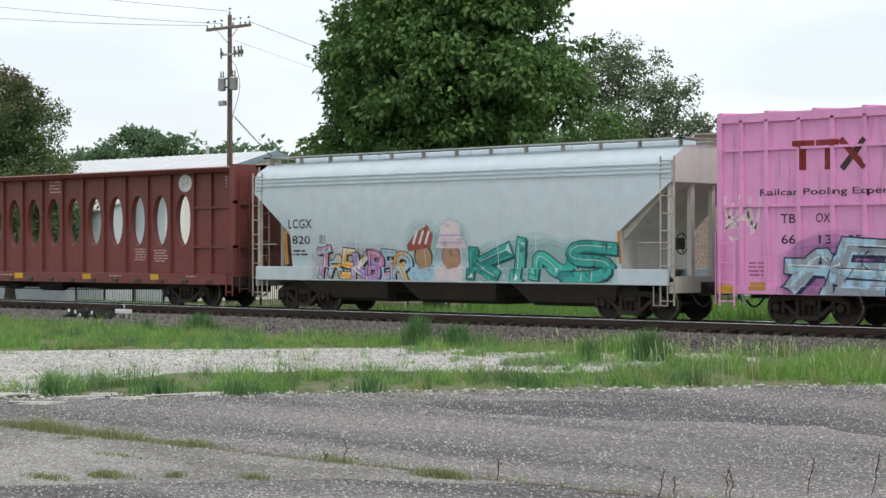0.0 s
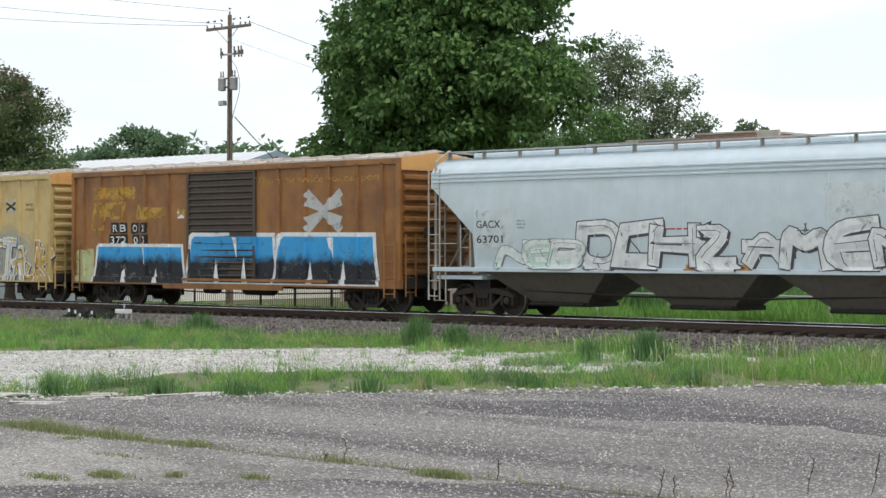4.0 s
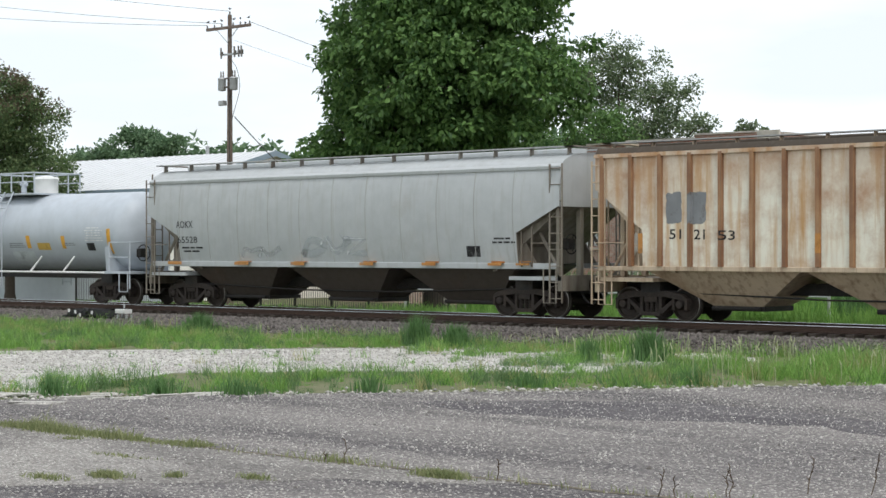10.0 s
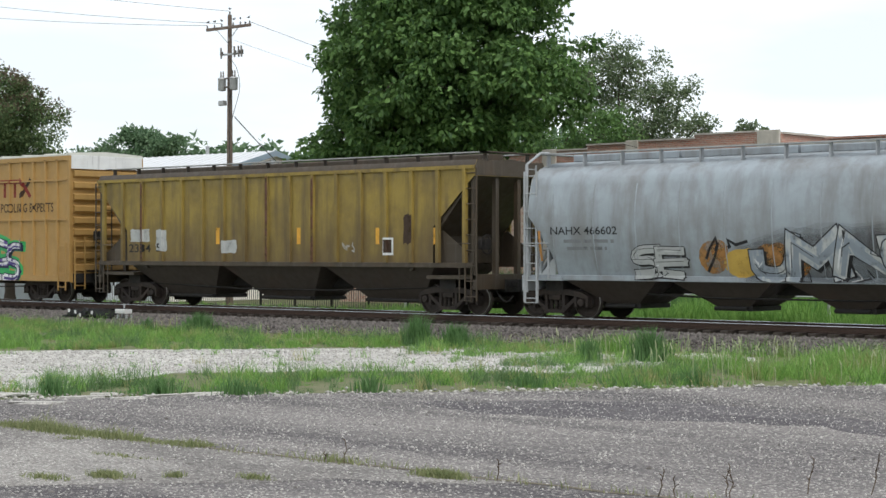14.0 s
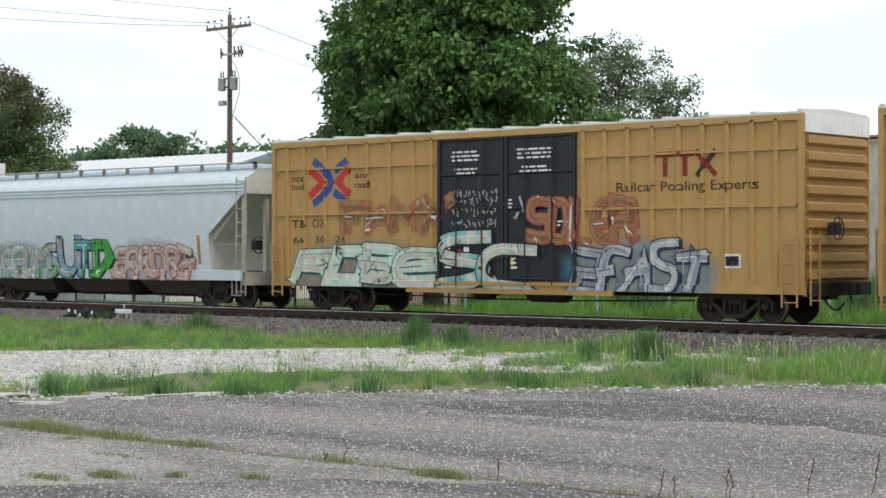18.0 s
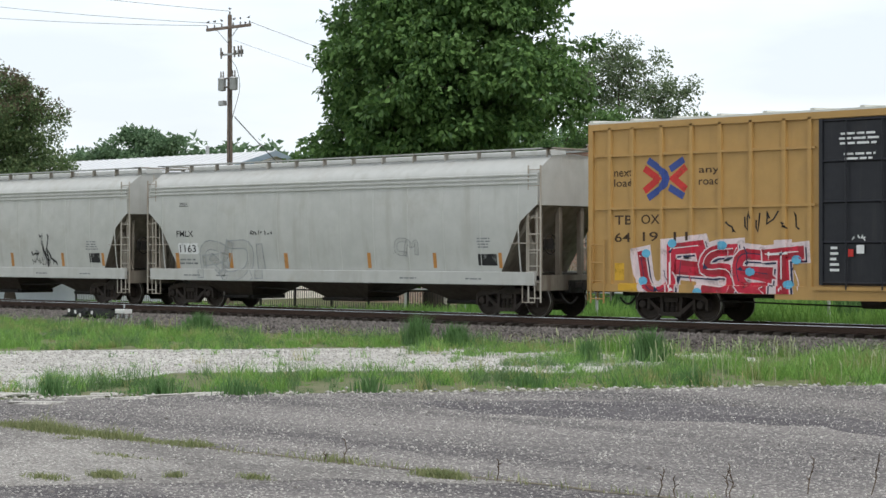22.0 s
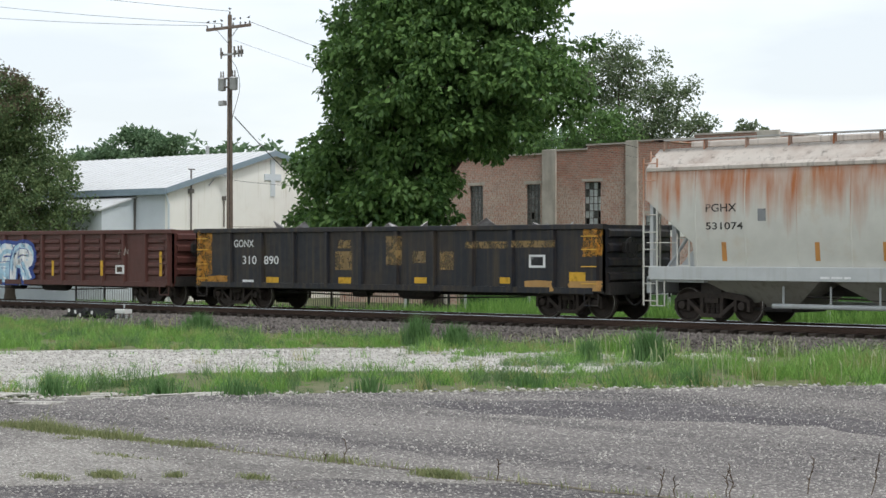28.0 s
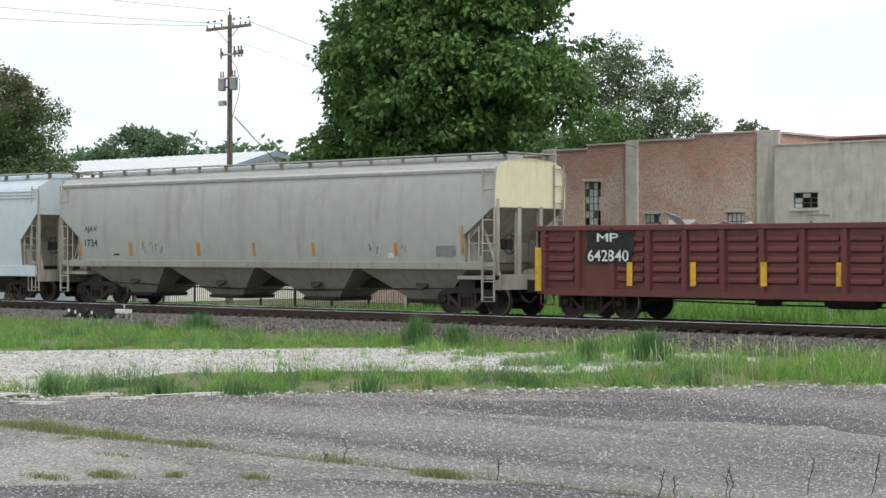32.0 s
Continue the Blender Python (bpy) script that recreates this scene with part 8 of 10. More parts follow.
def onto_side(car, name, layers, label=""):
    """Lay flat pieces onto a car's near side. layers: (vertices (x, z), faces, material, lift); they follow posts, doors, sills and curves."""
    depth, cuts = SIDES[car]
    me = bpy.data.meshes.new(name)
    bm = bmesh.new()
    mats = []
    lift_of = bm.verts.layers.float.new("lift")
    xs, zs = [], []
    for verts, faces, material, lift in layers:
        if material not in mats:
            mats.append(material)
        mi = mats.index(material)
        vs = []
        for x, z in verts:
            v = bm.verts.new((x, 0, z))
            v[lift_of] = lift
            vs.append(v)
            xs.append(x)
            zs.append(z)
        for f in faces:
            if len(set(f)) < 3:
                continue
            fc = bm.faces.new([vs[i] for i in f])
            fc.material_index = mi
    lo, hi = min(xs), max(xs)
    if car in DOORS:
        cuts = cuts + [DOORS[car][0] - 0.001, DOORS[car][0], DOORS[car][1], DOORS[car][1] + 0.001]
    planes = [((c, 0, 0), (1, 0, 0)) for c in cuts if lo < c < hi]
    zc = []
    if car in SILLS:
        zc = [SILLS[car][0], SILLS[car][0] + 0.004]
    if car in BOX:
        zc = [0.955, 0.965]
    if car in CURVED:
        z = min(zs)
        while z < max(zs):
            zc.append(z)
            z += 0.12
    planes += [((0, 0, z), (0, 0, 1)) for z in zc if min(zs) < z < max(zs)]
    for co, no in planes:
        bmesh.ops.bisect_plane(bm, geom=bm.verts[:] + bm.edges[:] + bm.faces[:], plane_co=co, plane_no=no, dist=1e-5)
    for v in bm.verts:
        if car in BOX:
            v.co.z = max(v.co.z, 0.77)
        elif car in SILLS:
            v.co.z = max(v.co.z, SILLS[car][0] - 0.36 if SILLS[car][0] < 1.35 or car is pghx else SILLS[car][0] - 0.1)
        x, z = v.co.x, v.co.z
        d = depth(x, z)
        if car in SILLS and z <= SILLS[car][0] + 0.001:
            d = SILLS[car][1]
        if car in BOX and z <= 0.956:
            d = 1.6
        if car in DOORS and DOORS[car][0] <= x <= DOORS[car][1] and z > 0.96:
            d = 1.622 if len(SIDES[car][1]) > 45 else 1.636
        v.co.y = -(d + 0.003 + v[lift_of])
    bm.to_mesh(me)
    bm.free()
    for m in mats:
        me.materials.append(m)
    ob = new(name, me)
    ob.parent = car
    if label:
        ob["label"] = label
    return ob


GLYPHS = {}


def glyphs(text, fat=0.0):
    """The outline of a text in the built-in font as (vertices, faces), with its height about 1."""
    key = (text, fat)
    if key not in GLYPHS:
        cu = bpy.data.curves.new("glyphs", "FONT")
        cu.body, cu.offset, cu.resolution_u, cu.fill_mode = text, fat, 3, "FRONT"
        ob = bpy.data.objects.new("glyphs", cu)
        me = bpy.data.meshes.new_from_object(ob)
        GLYPHS[key] = ([(v.co.x, v.co.y) for v in me.vertices], [tuple(p.vertices) for p in me.polygons])
        bpy.data.objects.remove(ob)
        bpy.data.curves.remove(cu)
        bpy.data.meshes.remove(me)
    return GLYPHS[key]


def fitted(vs, box, ref=None):
    ref = ref or vs
    ax, bx = min(p[0] for p in ref), max(p[0] for p in ref)
    az, bz = min(p[1] for p in ref), max(p[1] for p in ref)
    x0, x1, z0, z1 = box
    kx, kz = (x1 - x0) / max(1e-6, bx - ax), (z1 - z0) / max(1e-6, bz - az)
    return [(x0 + (x - ax) * kx, z0 + (z - az) * kz) for x, z in vs]


def lettering(car, text, x0, x1, z0, z1, material):
    vs, fs = glyphs(text, 0.008)
    return onto_side(car, "lettering", [(fitted(vs, (x0, x1, z0, z1)), fs, material, 0.003)])


def quad(x0, x1, z0, z1):
    return [(x0, z0), (x1, z0), (x1, z1), (x0, z1)], [(0, 1, 2, 3)]


def bars(car, x0, x1, z0, z1, n, material):
    """Small writing too fine to read: plain bars."""
    h = (z1 - z0) / n
    layers = []
    rnd = random.Random(int(x0 * 100))
    for i in range(n):
        end = x1 - (x1 - x0) * rnd.uniform(0, 0.25)
        x = x0 + (x1 - end) * 0.4
        while x < end - 0.02:
            step = min(end - x, h * rnd.uniform(1.2, 3.6))
            v, f = quad(x, x + step, z0 + h * i + h * 0.24, z0 + h * i + h * 0.70)
            layers.append((v, f, material, 0.003))
            x += step + h * 0.45
    return tagged(onto_side(car, "small_writing", layers), kind="stuff")


def panel(car, x0, x1, z0, z1, material, name):
    v, f = quad(x0, x1, z0, z1)
    if name == "patch":  # ragged edges
        rnd = random.Random(int(x0 * 37 + z0 * 91))
        n = 26
        v = []
        for i in range(n):
            t = i / n * 4
            k, s = int(t), t - int(t)
            c = [(x0, z0), (x1, z0), (x1, z1), (x0, z1), (x0, z0)]
            x, z = c[k][0] + (c[k + 1][0] - c[k][0]) * s, c[k][1] + (c[k + 1][1] - c[k][1]) * s
            v.append((x + rnd.uniform(-0.04, 0.04) * (x1 - x0), z + rnd.uniform(-0.04, 0.04) * (z1 - z0)))
        f = [tuple(range(n))]
    return onto_side(car, name, [(v, f, material, 0.0 if material in (S_GREYTONE, S_WHITE, S_PALEGREY) or name == "patch" else 0.002)])


def stroke(pts, w):
    """A band of width w along the points, in one strip with mitred joints."""
    pts = [p for i, p in enumerate(pts) if i == 0 or math.hypot(p[0] - pts[i - 1][0], p[1] - pts[i - 1][1]) > 1e-4]
    if len(pts) < 2:
        pts = [pts[0], (pts[0][0] + w, pts[0][1])]
    norms = []
    for (xa, za), (xb, zb) in zip(pts, pts[1:]):
        d = math.hypot(xb - xa, zb - za)
        norms.append((-(zb - za) / d, (xb - xa) / d))
    vs, fs = [], []
    for i, (x, z) in enumerate(pts):
        n0, n1 = norms[max(0, i - 1)], norms[min(i, len(norms) - 1)]
        mx, mz = n0[0] + n1[0], n0[1] + n1[1]
        k = max(0.5, (mx * mx + mz * mz) / 2)
        vs += [(x + mx / k * w / 2, z + mz / k * w / 2), (x - mx / k * w / 2, z - mz / k * w / 2)]
        if i:
            j = 2 * i
            fs.append((j - 2, j - 1, j + 1, j))
    return vs, fs


def scrawl(car, x0, x1, z0, z1, material, seed):
    """A quick sprayed scribble that cannot be read."""
    rnd = random.Random(seed)
    layers = []
    n = max(2, round((x1 - x0) / max(0.15, (z1 - z0) * 0.6)))
    for i in range(n):
        a, b = x0 + (x1 - x0) * i / n, x0 + (x1 - x0) * (i + 1) / n
        pts = [(rnd.uniform(a, b), rnd.uniform(z0, z1)) for _ in range(rnd.randint(3, 5))]
        smooth = []
        for p, q in zip(pts, pts[1:]):
            mid = ((p[0] + q[0]) / 2 + rnd.uniform(-0.1, 0.1) * (b - a), (p[1] + q[1]) / 2 + rnd.uniform(-0.1, 0.1) * (z1 - z0))
            smooth += [p, mid]
        smooth.append(pts[-1])
        v, f = stroke(smooth, max(0.025, 0.07 * (z1 - z0)))
        layers.append((v, f, material, 0.003 + 0.0005 * i))
    return onto_side(car, "graffiti", layers, "quick sprayed scrawl")


# letters as strokes between the nine keys of a number pad
PAD = {k: ((int(k) - 1) % 3 / 2, (int(k) - 1) // 3 / 2) for k in "123456789"}
PAD_LETTERS = {"A": "183 46", "B": "17 7964 4631", "C": "9713", "D": "178621", "E": "9713 46", "F": "971 45", "G": "971365", "H": "17 46 39", "I": "82", "J": "9314", "K": "17 49 43", "L": "713", "M": "17593",
               "N": "1739", "O": "79317", "P": "17964", "R": "17964 53", "S": "974631", "T": "79 82", "U": "7139", "V": "729", "W": "71539", "X": "73 91", "Y": "75 951", "Z": "7913", "2": "796413"}


def rounded(pts):
    """The same line with its corners cut round."""
    for _ in range(2):
        if len(pts) > 2:
            cut = [pts[0]]
            for (ax, az), (bx, bz) in zip(pts, pts[1:]):
                cut += [(ax * 0.75 + bx * 0.25, az * 0.75 + bz * 0.25), (ax * 0.25 + bx * 0.75, az * 0.25 + bz * 0.75)]
            pts = cut + [pts[-1]]
    return pts


def band(pts, wa, wb, reach_on=0.0):
    """A band that changes from width wa to wb, its ends cut aslant and carried on a little."""
    (ax, az), (bx, bz) = pts[0], pts[1]
    d = math.hypot(bx - ax, bz - az) or 1.0
    (cx, cz), (ex, ez) = pts[-2], pts[-1]
    e = math.hypot(ex - cx, ez - cz) or 1.0
    pts = [(ax - (bx - ax) / d * reach_on, az - (bz - az) / d * reach_on), *pts[1:-1], (ex + (ex - cx) / e * reach_on, ez + (ez - cz) / e * reach_on)]
    vs, fs = stroke(pts, 1.0)
    out, k = [], len(vs) // 2
    for i in range(k):
        (xa, za), (xb, zb) = vs[2 * i], vs[2 * i + 1]
        mx, mz = (xa + xb) / 2, (za + zb) / 2
        w = wa + (wb - wa) * i / max(1, k - 1)
        for x, z in ((xa, za), (xb, zb)):
            out.append((mx + (x - mx) * w, mz + (z - mz) * w))
    return out, fs


def graffiti(car, word, x0, x1, z0, z1, fills, line, seed, cloud=None, fat=0.068, soft=False, hollow=False, spots=None):
    """Sprayed letters of fat slanted strokes: mist or a halo behind, an offset shade, an outline, a fill in changing colours and thin shines; hollow ones are thin outlines over a faint fill."""
    rnd = random.Random(seed)
    n = len(word)
    w, h = (x1 - x0) / n, z1 - z0
    layers = []
    if cloud and soft:
        for i, grow in enumerate((0.30, 0.22, 0.14, 0.06)):
            g = grow * h
            ring = [(x0 - g + rnd.uniform(-0.05, 0.05), z0 - 0.04), (x1 + g + rnd.uniform(-0.05, 0.05), z0 - 0.04)]
            k = 3 * n
            for q in range(k + 1):
                t = q / k
                rise = math.sin(math.pi * min(1.0, max(0.0, 0.08 + 0.84 * t))) ** 0.35
                ring.append((x1 + g - (x1 - x0 + 2 * g) * t, z0 + (h * 0.86 + g) * rise + rnd.uniform(-0.06, 0.06) * h))
            layers.append((ring, [tuple(range(len(ring)))], mist(cloud), 0.0004 * i))
    base = 0.0026
    lean = rnd.uniform(0.0, 0.22)
    thick = (0.28 + fat * 1.6) * min(w, 0.75 * h)
    rim = 0.030 * h
    dark = line if line not in (S_WHITE, S_PINKWHITE) else S_NAVY
    for i, ch in enumerate(word):
        one, two = fills[i % len(fills)], fills[(i + 1) % len(fills)]
        fill = blend(one, two) if one is not two else one
        a, b = x0 + i * w - 0.12 * w + thick / 2, x0 + (i + 1) * w + 0.12 * w - thick / 2
        lo, hi = z0 + thick * 0.5 + rnd.uniform(-0.03, 0.07) * h, z1 - thick * 0.5 + rnd.uniform(-0.12, 0.05) * h
        jig = {k: (rnd.uniform(-0.14, 0.14), rnd.uniform(-0.09, 0.09)) for k in PAD}
        place = {k: (a + (b - a) * (px + jig[k][0]) + lean * w * (pz - 0.5), lo + (hi - lo) * (pz + jig[k][1])) for k, (px, pz) in PAD.items()}
        lines_ = [rounded([place[k] for k in run]) if rnd.random() < 0.75 else [place[k] for k in run] for run in PAD_LETTERS[ch].split()]
        widths = [(thick * rnd.uniform(0.75, 1.0), thick * rnd.uniform(0.9, 1.35)) for _ in lines_]
        lift = base + 0.0022 * (i % 5)
        for k, (pts, (wa, wb)) in enumerate(zip(lines_, widths)):
            if hollow:
                v, f = band(pts, wa, wb, thick * 0.35)
                layers.append((v, f, mist(one), lift + 0.0001 * k))
                edge = v[0::2] + v[1::2][::-1]
                v, f = stroke(edge + edge[:1], 0.024 * h)
                layers.append((v, f, line, lift + 0.0006 + 0.0001 * k))
                continue
            if cloud and not soft:
                v, f = band(pts, wa + rnd.uniform(4, 9) * rim, wb + rnd.uniform(4, 9) * rim, thick * 0.35 + rnd.uniform(2, 5) * rim)
                layers.append((v, f, cloud, 0.0003 * k + 0.0001 * (i % 3)))
            v, f = band([(x + 0.05 * h, z - 0.04 * h) for x, z in pts], wa + rim, wb + rim, thick * 0.35)
            layers.append((v, f, dark, lift + 0.0001 * k))
            v, f = band(pts, wa + 1.7 * rim, wb + 1.7 * rim, thick * 0.35 + 0.8 * rim)
            layers.append((v, f, line, lift + 0.0006 + 0.0001 * k))
            v, f = band(pts, wa, wb, thick * 0.35)
            layers.append((v, f, fill, lift + 0.0011 + 0.0001 * k))
            if len(fills) > 1:  # a narrow second tone along the stroke's lower edge
                v, f = band([(x + wa * 0.2, z - wa * 0.16) for x, z in pts], wa * 0.34, wb * 0.42, thick * 0.12)
                layers.append((v, f, two if rnd.random() < 0.7 else one, lift + 0.0013 + 0.0001 * k))
            v, f = stroke([(x - wa * 0.12, z + wa * 0.1) for x, z in pts[:max(2, len(pts) * 2 // 3)]], 0.016 * h)
            layers.append((v, f, dark if rnd.random() < 0.6 else S_WHITE, lift + 0.0015 + 0.0001 * k))
            (xa, za), (xb, zb) = pts[0], pts[1]
            if len(fills) > 1 or rnd.random() < 0.4:  # a shine or a cut along the stroke
                v, f = band([(xa + (xb - xa) * 0.1 - wa * 0.22, za + (zb - za) * 0.1), (xa + (xb - xa) * 0.7 - wa * 0.22, za + (zb - za) * 0.7)], 0.022 * h, 0.03 * h)
                layers.append((v, f, (S_WHITE, two, dark)[rnd.randrange(3)], lift + 0.0016 + 0.0001 * k))
        if hollow:
            continue
        for q in range(9 if spots else 0):  # round dots over the fill
            px, pz = rnd.choice(rnd.choice(lines_))
            layers.append((*blob(px + rnd.uniform(-0.4, 0.4) * thick, pz + rnd.uniform(-0.4, 0.4) * thick, 0.03 * h, 0.035 * h, 8), spots, lift + 0.0019 + 0.00005 * q))
        for q in range(4 if len(fills) > 1 else 2):  # facets of the other colour
            px, pz = rnd.choice(rnd.choice(lines_))
            r = thick * 0.42
            tri = [(px + r * rnd.uniform(0.5, 1.1) * math.cos(t), pz + r * rnd.uniform(0.6, 1.5) * math.sin(t)) for t in sorted(rnd.uniform(0, 6.283) for _ in range(3))]
            layers.append((tri, [(0, 1, 2)], (S_WHITE, dark, two, S_WHITE)[q], lift + 0.0017 + 0.0001 * q))
        for q, run in enumerate(lines_):
            for ex, ez in (run[0], run[-1]):
                if rnd.random() < 0.55:  # a pointed flick off the end of a stroke
                    dx, dz = rnd.uniform(-0.3, 0.34) * w, (rnd.uniform(0.05, 0.2) if ez > (z0 + z1) / 2 else rnd.uniform(-0.12, 0.05)) * h
                    v, f = band([(ex, ez), (ex + dx, min(z1 + 0.1, max(z0, ez + dz)))], thick * 0.8, 0.03)
                    layers.append((v, f, line, lift + 0.0004 + 0.00005 * q))
                    v, f = band([(ex, ez), (ex + dx * 0.7, min(z1 + 0.1, max(z0 + 0.02, ez + dz * 0.7)))], thick * 0.55, 0.03)
                    layers.append((v, f, fill, lift + 0.0009 + 0.00005 * q))
    for i in range(n * 2):  # thin drips and loose lines
        a, b = rnd.uniform(x0, x1), rnd.uniform(z0 + 0.1 * h, z1)
        v, f = stroke([(a, b), (a + rnd.uniform(-0.2, 0.2) * w, b - rnd.uniform(0.05, 0.25) * h), (a + rnd.uniform(-0.25, 0.25) * w, max(z0, b - rnd.uniform(0.1, 0.35) * h))], rnd.uniform(0.012, 0.026) * h)
        layers.append((v, f, (dark, fills[i % len(fills)], line)[i % 3], base + 0.0135 + 0.0002 * i))
    layers = [([(x, max(z, z0 - 0.03)) for x, z in v], f, m, o) for v, f, m, o in layers]
    return onto_side(car, "graffiti", layers, "large sprayed graffiti letters")


def bubble_letters(car, edges, z0, z1, fill, line, seed):
    """Wide flat-topped sprayed blocks between the edges, flared at the foot, each with a pale rim and pale wedges."""
    rnd = random.Random(seed)
    h = z1 - z0
    layers = []
    for i, (a, b) in enumerate(zip(edges, edges[1:])):
        fl, lift, rim = 0.13 * h, 0.003 + 0.0016 * i, 0.075 * h
        top = z1 - rnd.uniform(0.0, 0.05) * h
        outer = [(a - fl, z0), (b + fl * 0.6, z0), (b - 0.02, z0 + 0.55 * h), (b - 0.06, top - 0.03), (a + 0.2, top), (a + 0.06, top - 0.06 * h), (a - 0.02, z0 + 0.5 * h)]
        cx, cz = sum(p[0] for p in outer) / 7, sum(p[1] for p in outer) / 7
        inner = [(x + (rim if x < cx else -rim), z + (rim * 0.35 if z < cz else -rim)) for x, z in outer]
        layers.append((outer, [tuple(range(7))], line, lift))
        layers.append((inner, [tuple(range(7))], fill, lift + 0.0006))
        feet = max(1, round((b - a) / 1.55) - 1)
        for q in range(feet):
            m = a + (b - a) * (q + 1) / (feet + 1) + rnd.uniform(-0.1, 0.1)
            layers.append(([(m - 0.12, z0), (m + 0.16, z0), (m + 0.03, z0 + rnd.uniform(0.4, 0.55) * h)], [(0, 1, 2)], line, lift + 0.0009 + 0.0001 * q))
        m = a + (b - a) * 0.55
        layers.append(([(m - 0.1, top - 0.1 * h), (m + 0.1, top - 0.1 * h), (m + 0.12, top - 0.5 * h)], [(0, 1, 2)], line, lift + 0.0013))
    return onto_side(car, "graffiti", layers, "wide blue and black sprayed letters")


def wordmark(car, x0, x1, z0, z1, material):
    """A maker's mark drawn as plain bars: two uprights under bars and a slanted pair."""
    w = (x1 - x0) / 3
    t = w * 0.24
    layers = []
    for i in range(2):
        a = x0 + i * w
        for q in (quad(a, a + w * 0.94, z1 - t, z1), quad(a + w * 0.36, a + w * 0.36 + t, z0, z1 - t)):
            layers.append((*q, material, 0.003))
    a = x0 + 2 * w
    v, f = stroke([(a + 0.06 * w, z0), (x1, z1)], t)
    layers.append((v, f, S_BROWN, 0.003))
    v, f = stroke([(a, z1), (x1, z0)], t)
    layers.append((v, f, material, 0.0036))
    return onto_side(car, "maker_mark", layers, "dark red bar mark")


def cross_mark(car, x0, x1, z0, z1, colour_a, colour_b, arrows=False):
    """Crossed arrows, as a mark."""
    if arrows:
        w, h = x1 - x0, z1 - z0
        layers = []
        for pts, col, lift in (([(0.0, 0.77), (0.34, 0.5), (0.0, 0.21)], colour_b, 0.003), ([(1.0, 0.77), (0.70, 0.5), (1.0, 0.23)], colour_b, 0.003),
                               ([(0.62, 0.72), (0.95, 0.95)], colour_a, 0.0036), ([(0.60, 0.29), (0.95, 0.06)], colour_a, 0.0036),
                               ([(0.09, 0.96), (0.38, 0.74), (0.50, 0.62), (0.54, 0.5), (0.50, 0.37), (0.38, 0.25), (0.09, 0.04)], colour_a, 0.0042)):
            v, f = stroke([(x0 + x * w, z0 + z * h) for x, z in pts], w * 0.14)
            layers.append((v, f, col, lift))
        return onto_side(car, "cross_mark", layers, "crossed arrow mark")
    w = (x1 - x0) * 0.22
    cx, cz = (x0 + x1) / 2, (z0 + z1) / 2
    layers = []
    for pts, col, lift in (([(x0, z1), (x1, z0)], colour_a, 0.003), ([(x0, z0), (x1, z1)], colour_a, 0.0036), ([(x0, cz + (z1 - cz) * 0.5), (cx, cz), (x0, cz - (cz - z0) * 0.5)], colour_b, 0.0042), ([(x1, cz + (z1 - cz) * 0.5), (cx, cz), (x1, cz - (cz - z0) * 0.5)], colour_b, 0.0048)):
        v, f = stroke(pts, w * 0.8)
        layers.append((v, f, col, lift))
    return onto_side(car, "cross_mark", layers, "crossed arrow mark")


def box_mark(car, x0, x1, z0, z1, material, t=0.011):
    """An old maker's mark: slanted bars and hollow blocks in two rows, and an outlined bracket."""
    w, h = x1 - x0, z1 - z0
    rows = (((0.085, 0.70), (0.095, 0.93), (0.135, 0.93)), ((0.215, 0.72), (0.225, 0.93), (0.285, 0.93), (0.27, 0.72), (0.215, 0.72)), ((0.335, 0.70), (0.345, 0.95)), ((0.44, 0.70), (0.455, 1.0)),
            ((0.505, 0.58), (0.49, 0.28), (0.555, 0.28), (0.565, 0.45), (0.51, 0.45)), ((0.70, 0.28), (0.71, 0.45), (0.775, 0.45), (0.765, 0.28), (0.70, 0.28)), ((0.90, 0.28), (0.98, 0.45)), ((0.90, 0.45), (0.98, 0.28)))
    layers = []
    for i, pts in enumerate(rows):
        v, f = stroke([(x0 + a * w, z0 + b * h) for a, b in pts], 0.021 * w)
        layers.append((v, f, material, 0.003 + 0.0004 * i))
    pts = [(x0, z0), (x0 + 0.03 * w, z0 + 0.58 * h), (x0 + 0.36 * w, z0 + 0.62 * h), (x0 + 0.34 * w, z0 + 0.27 * h), (x0 + 0.22 * w, z0 + 0.27 * h), (x0 + 0.225 * w, z0 + 0.46 * h), (x0 + 0.155 * w, z0 + 0.46 * h), (x0 + 0.12 * w, z0), (x0, z0)]
    v, f = stroke(pts, t * w)
    layers.append((v, f, material, 0.003))
    return onto_side(car, "maker_mark", layers, "old painted bracket mark")


def blob(cx, cz, rx, rz, n=20, lo=-9.0):
    return [(cx + rx * math.cos(2 * math.pi * i / n), max(lo, cz + rz * math.sin(2 * math.pi * i / n))) for i in range(n)], [tuple(range(n))]


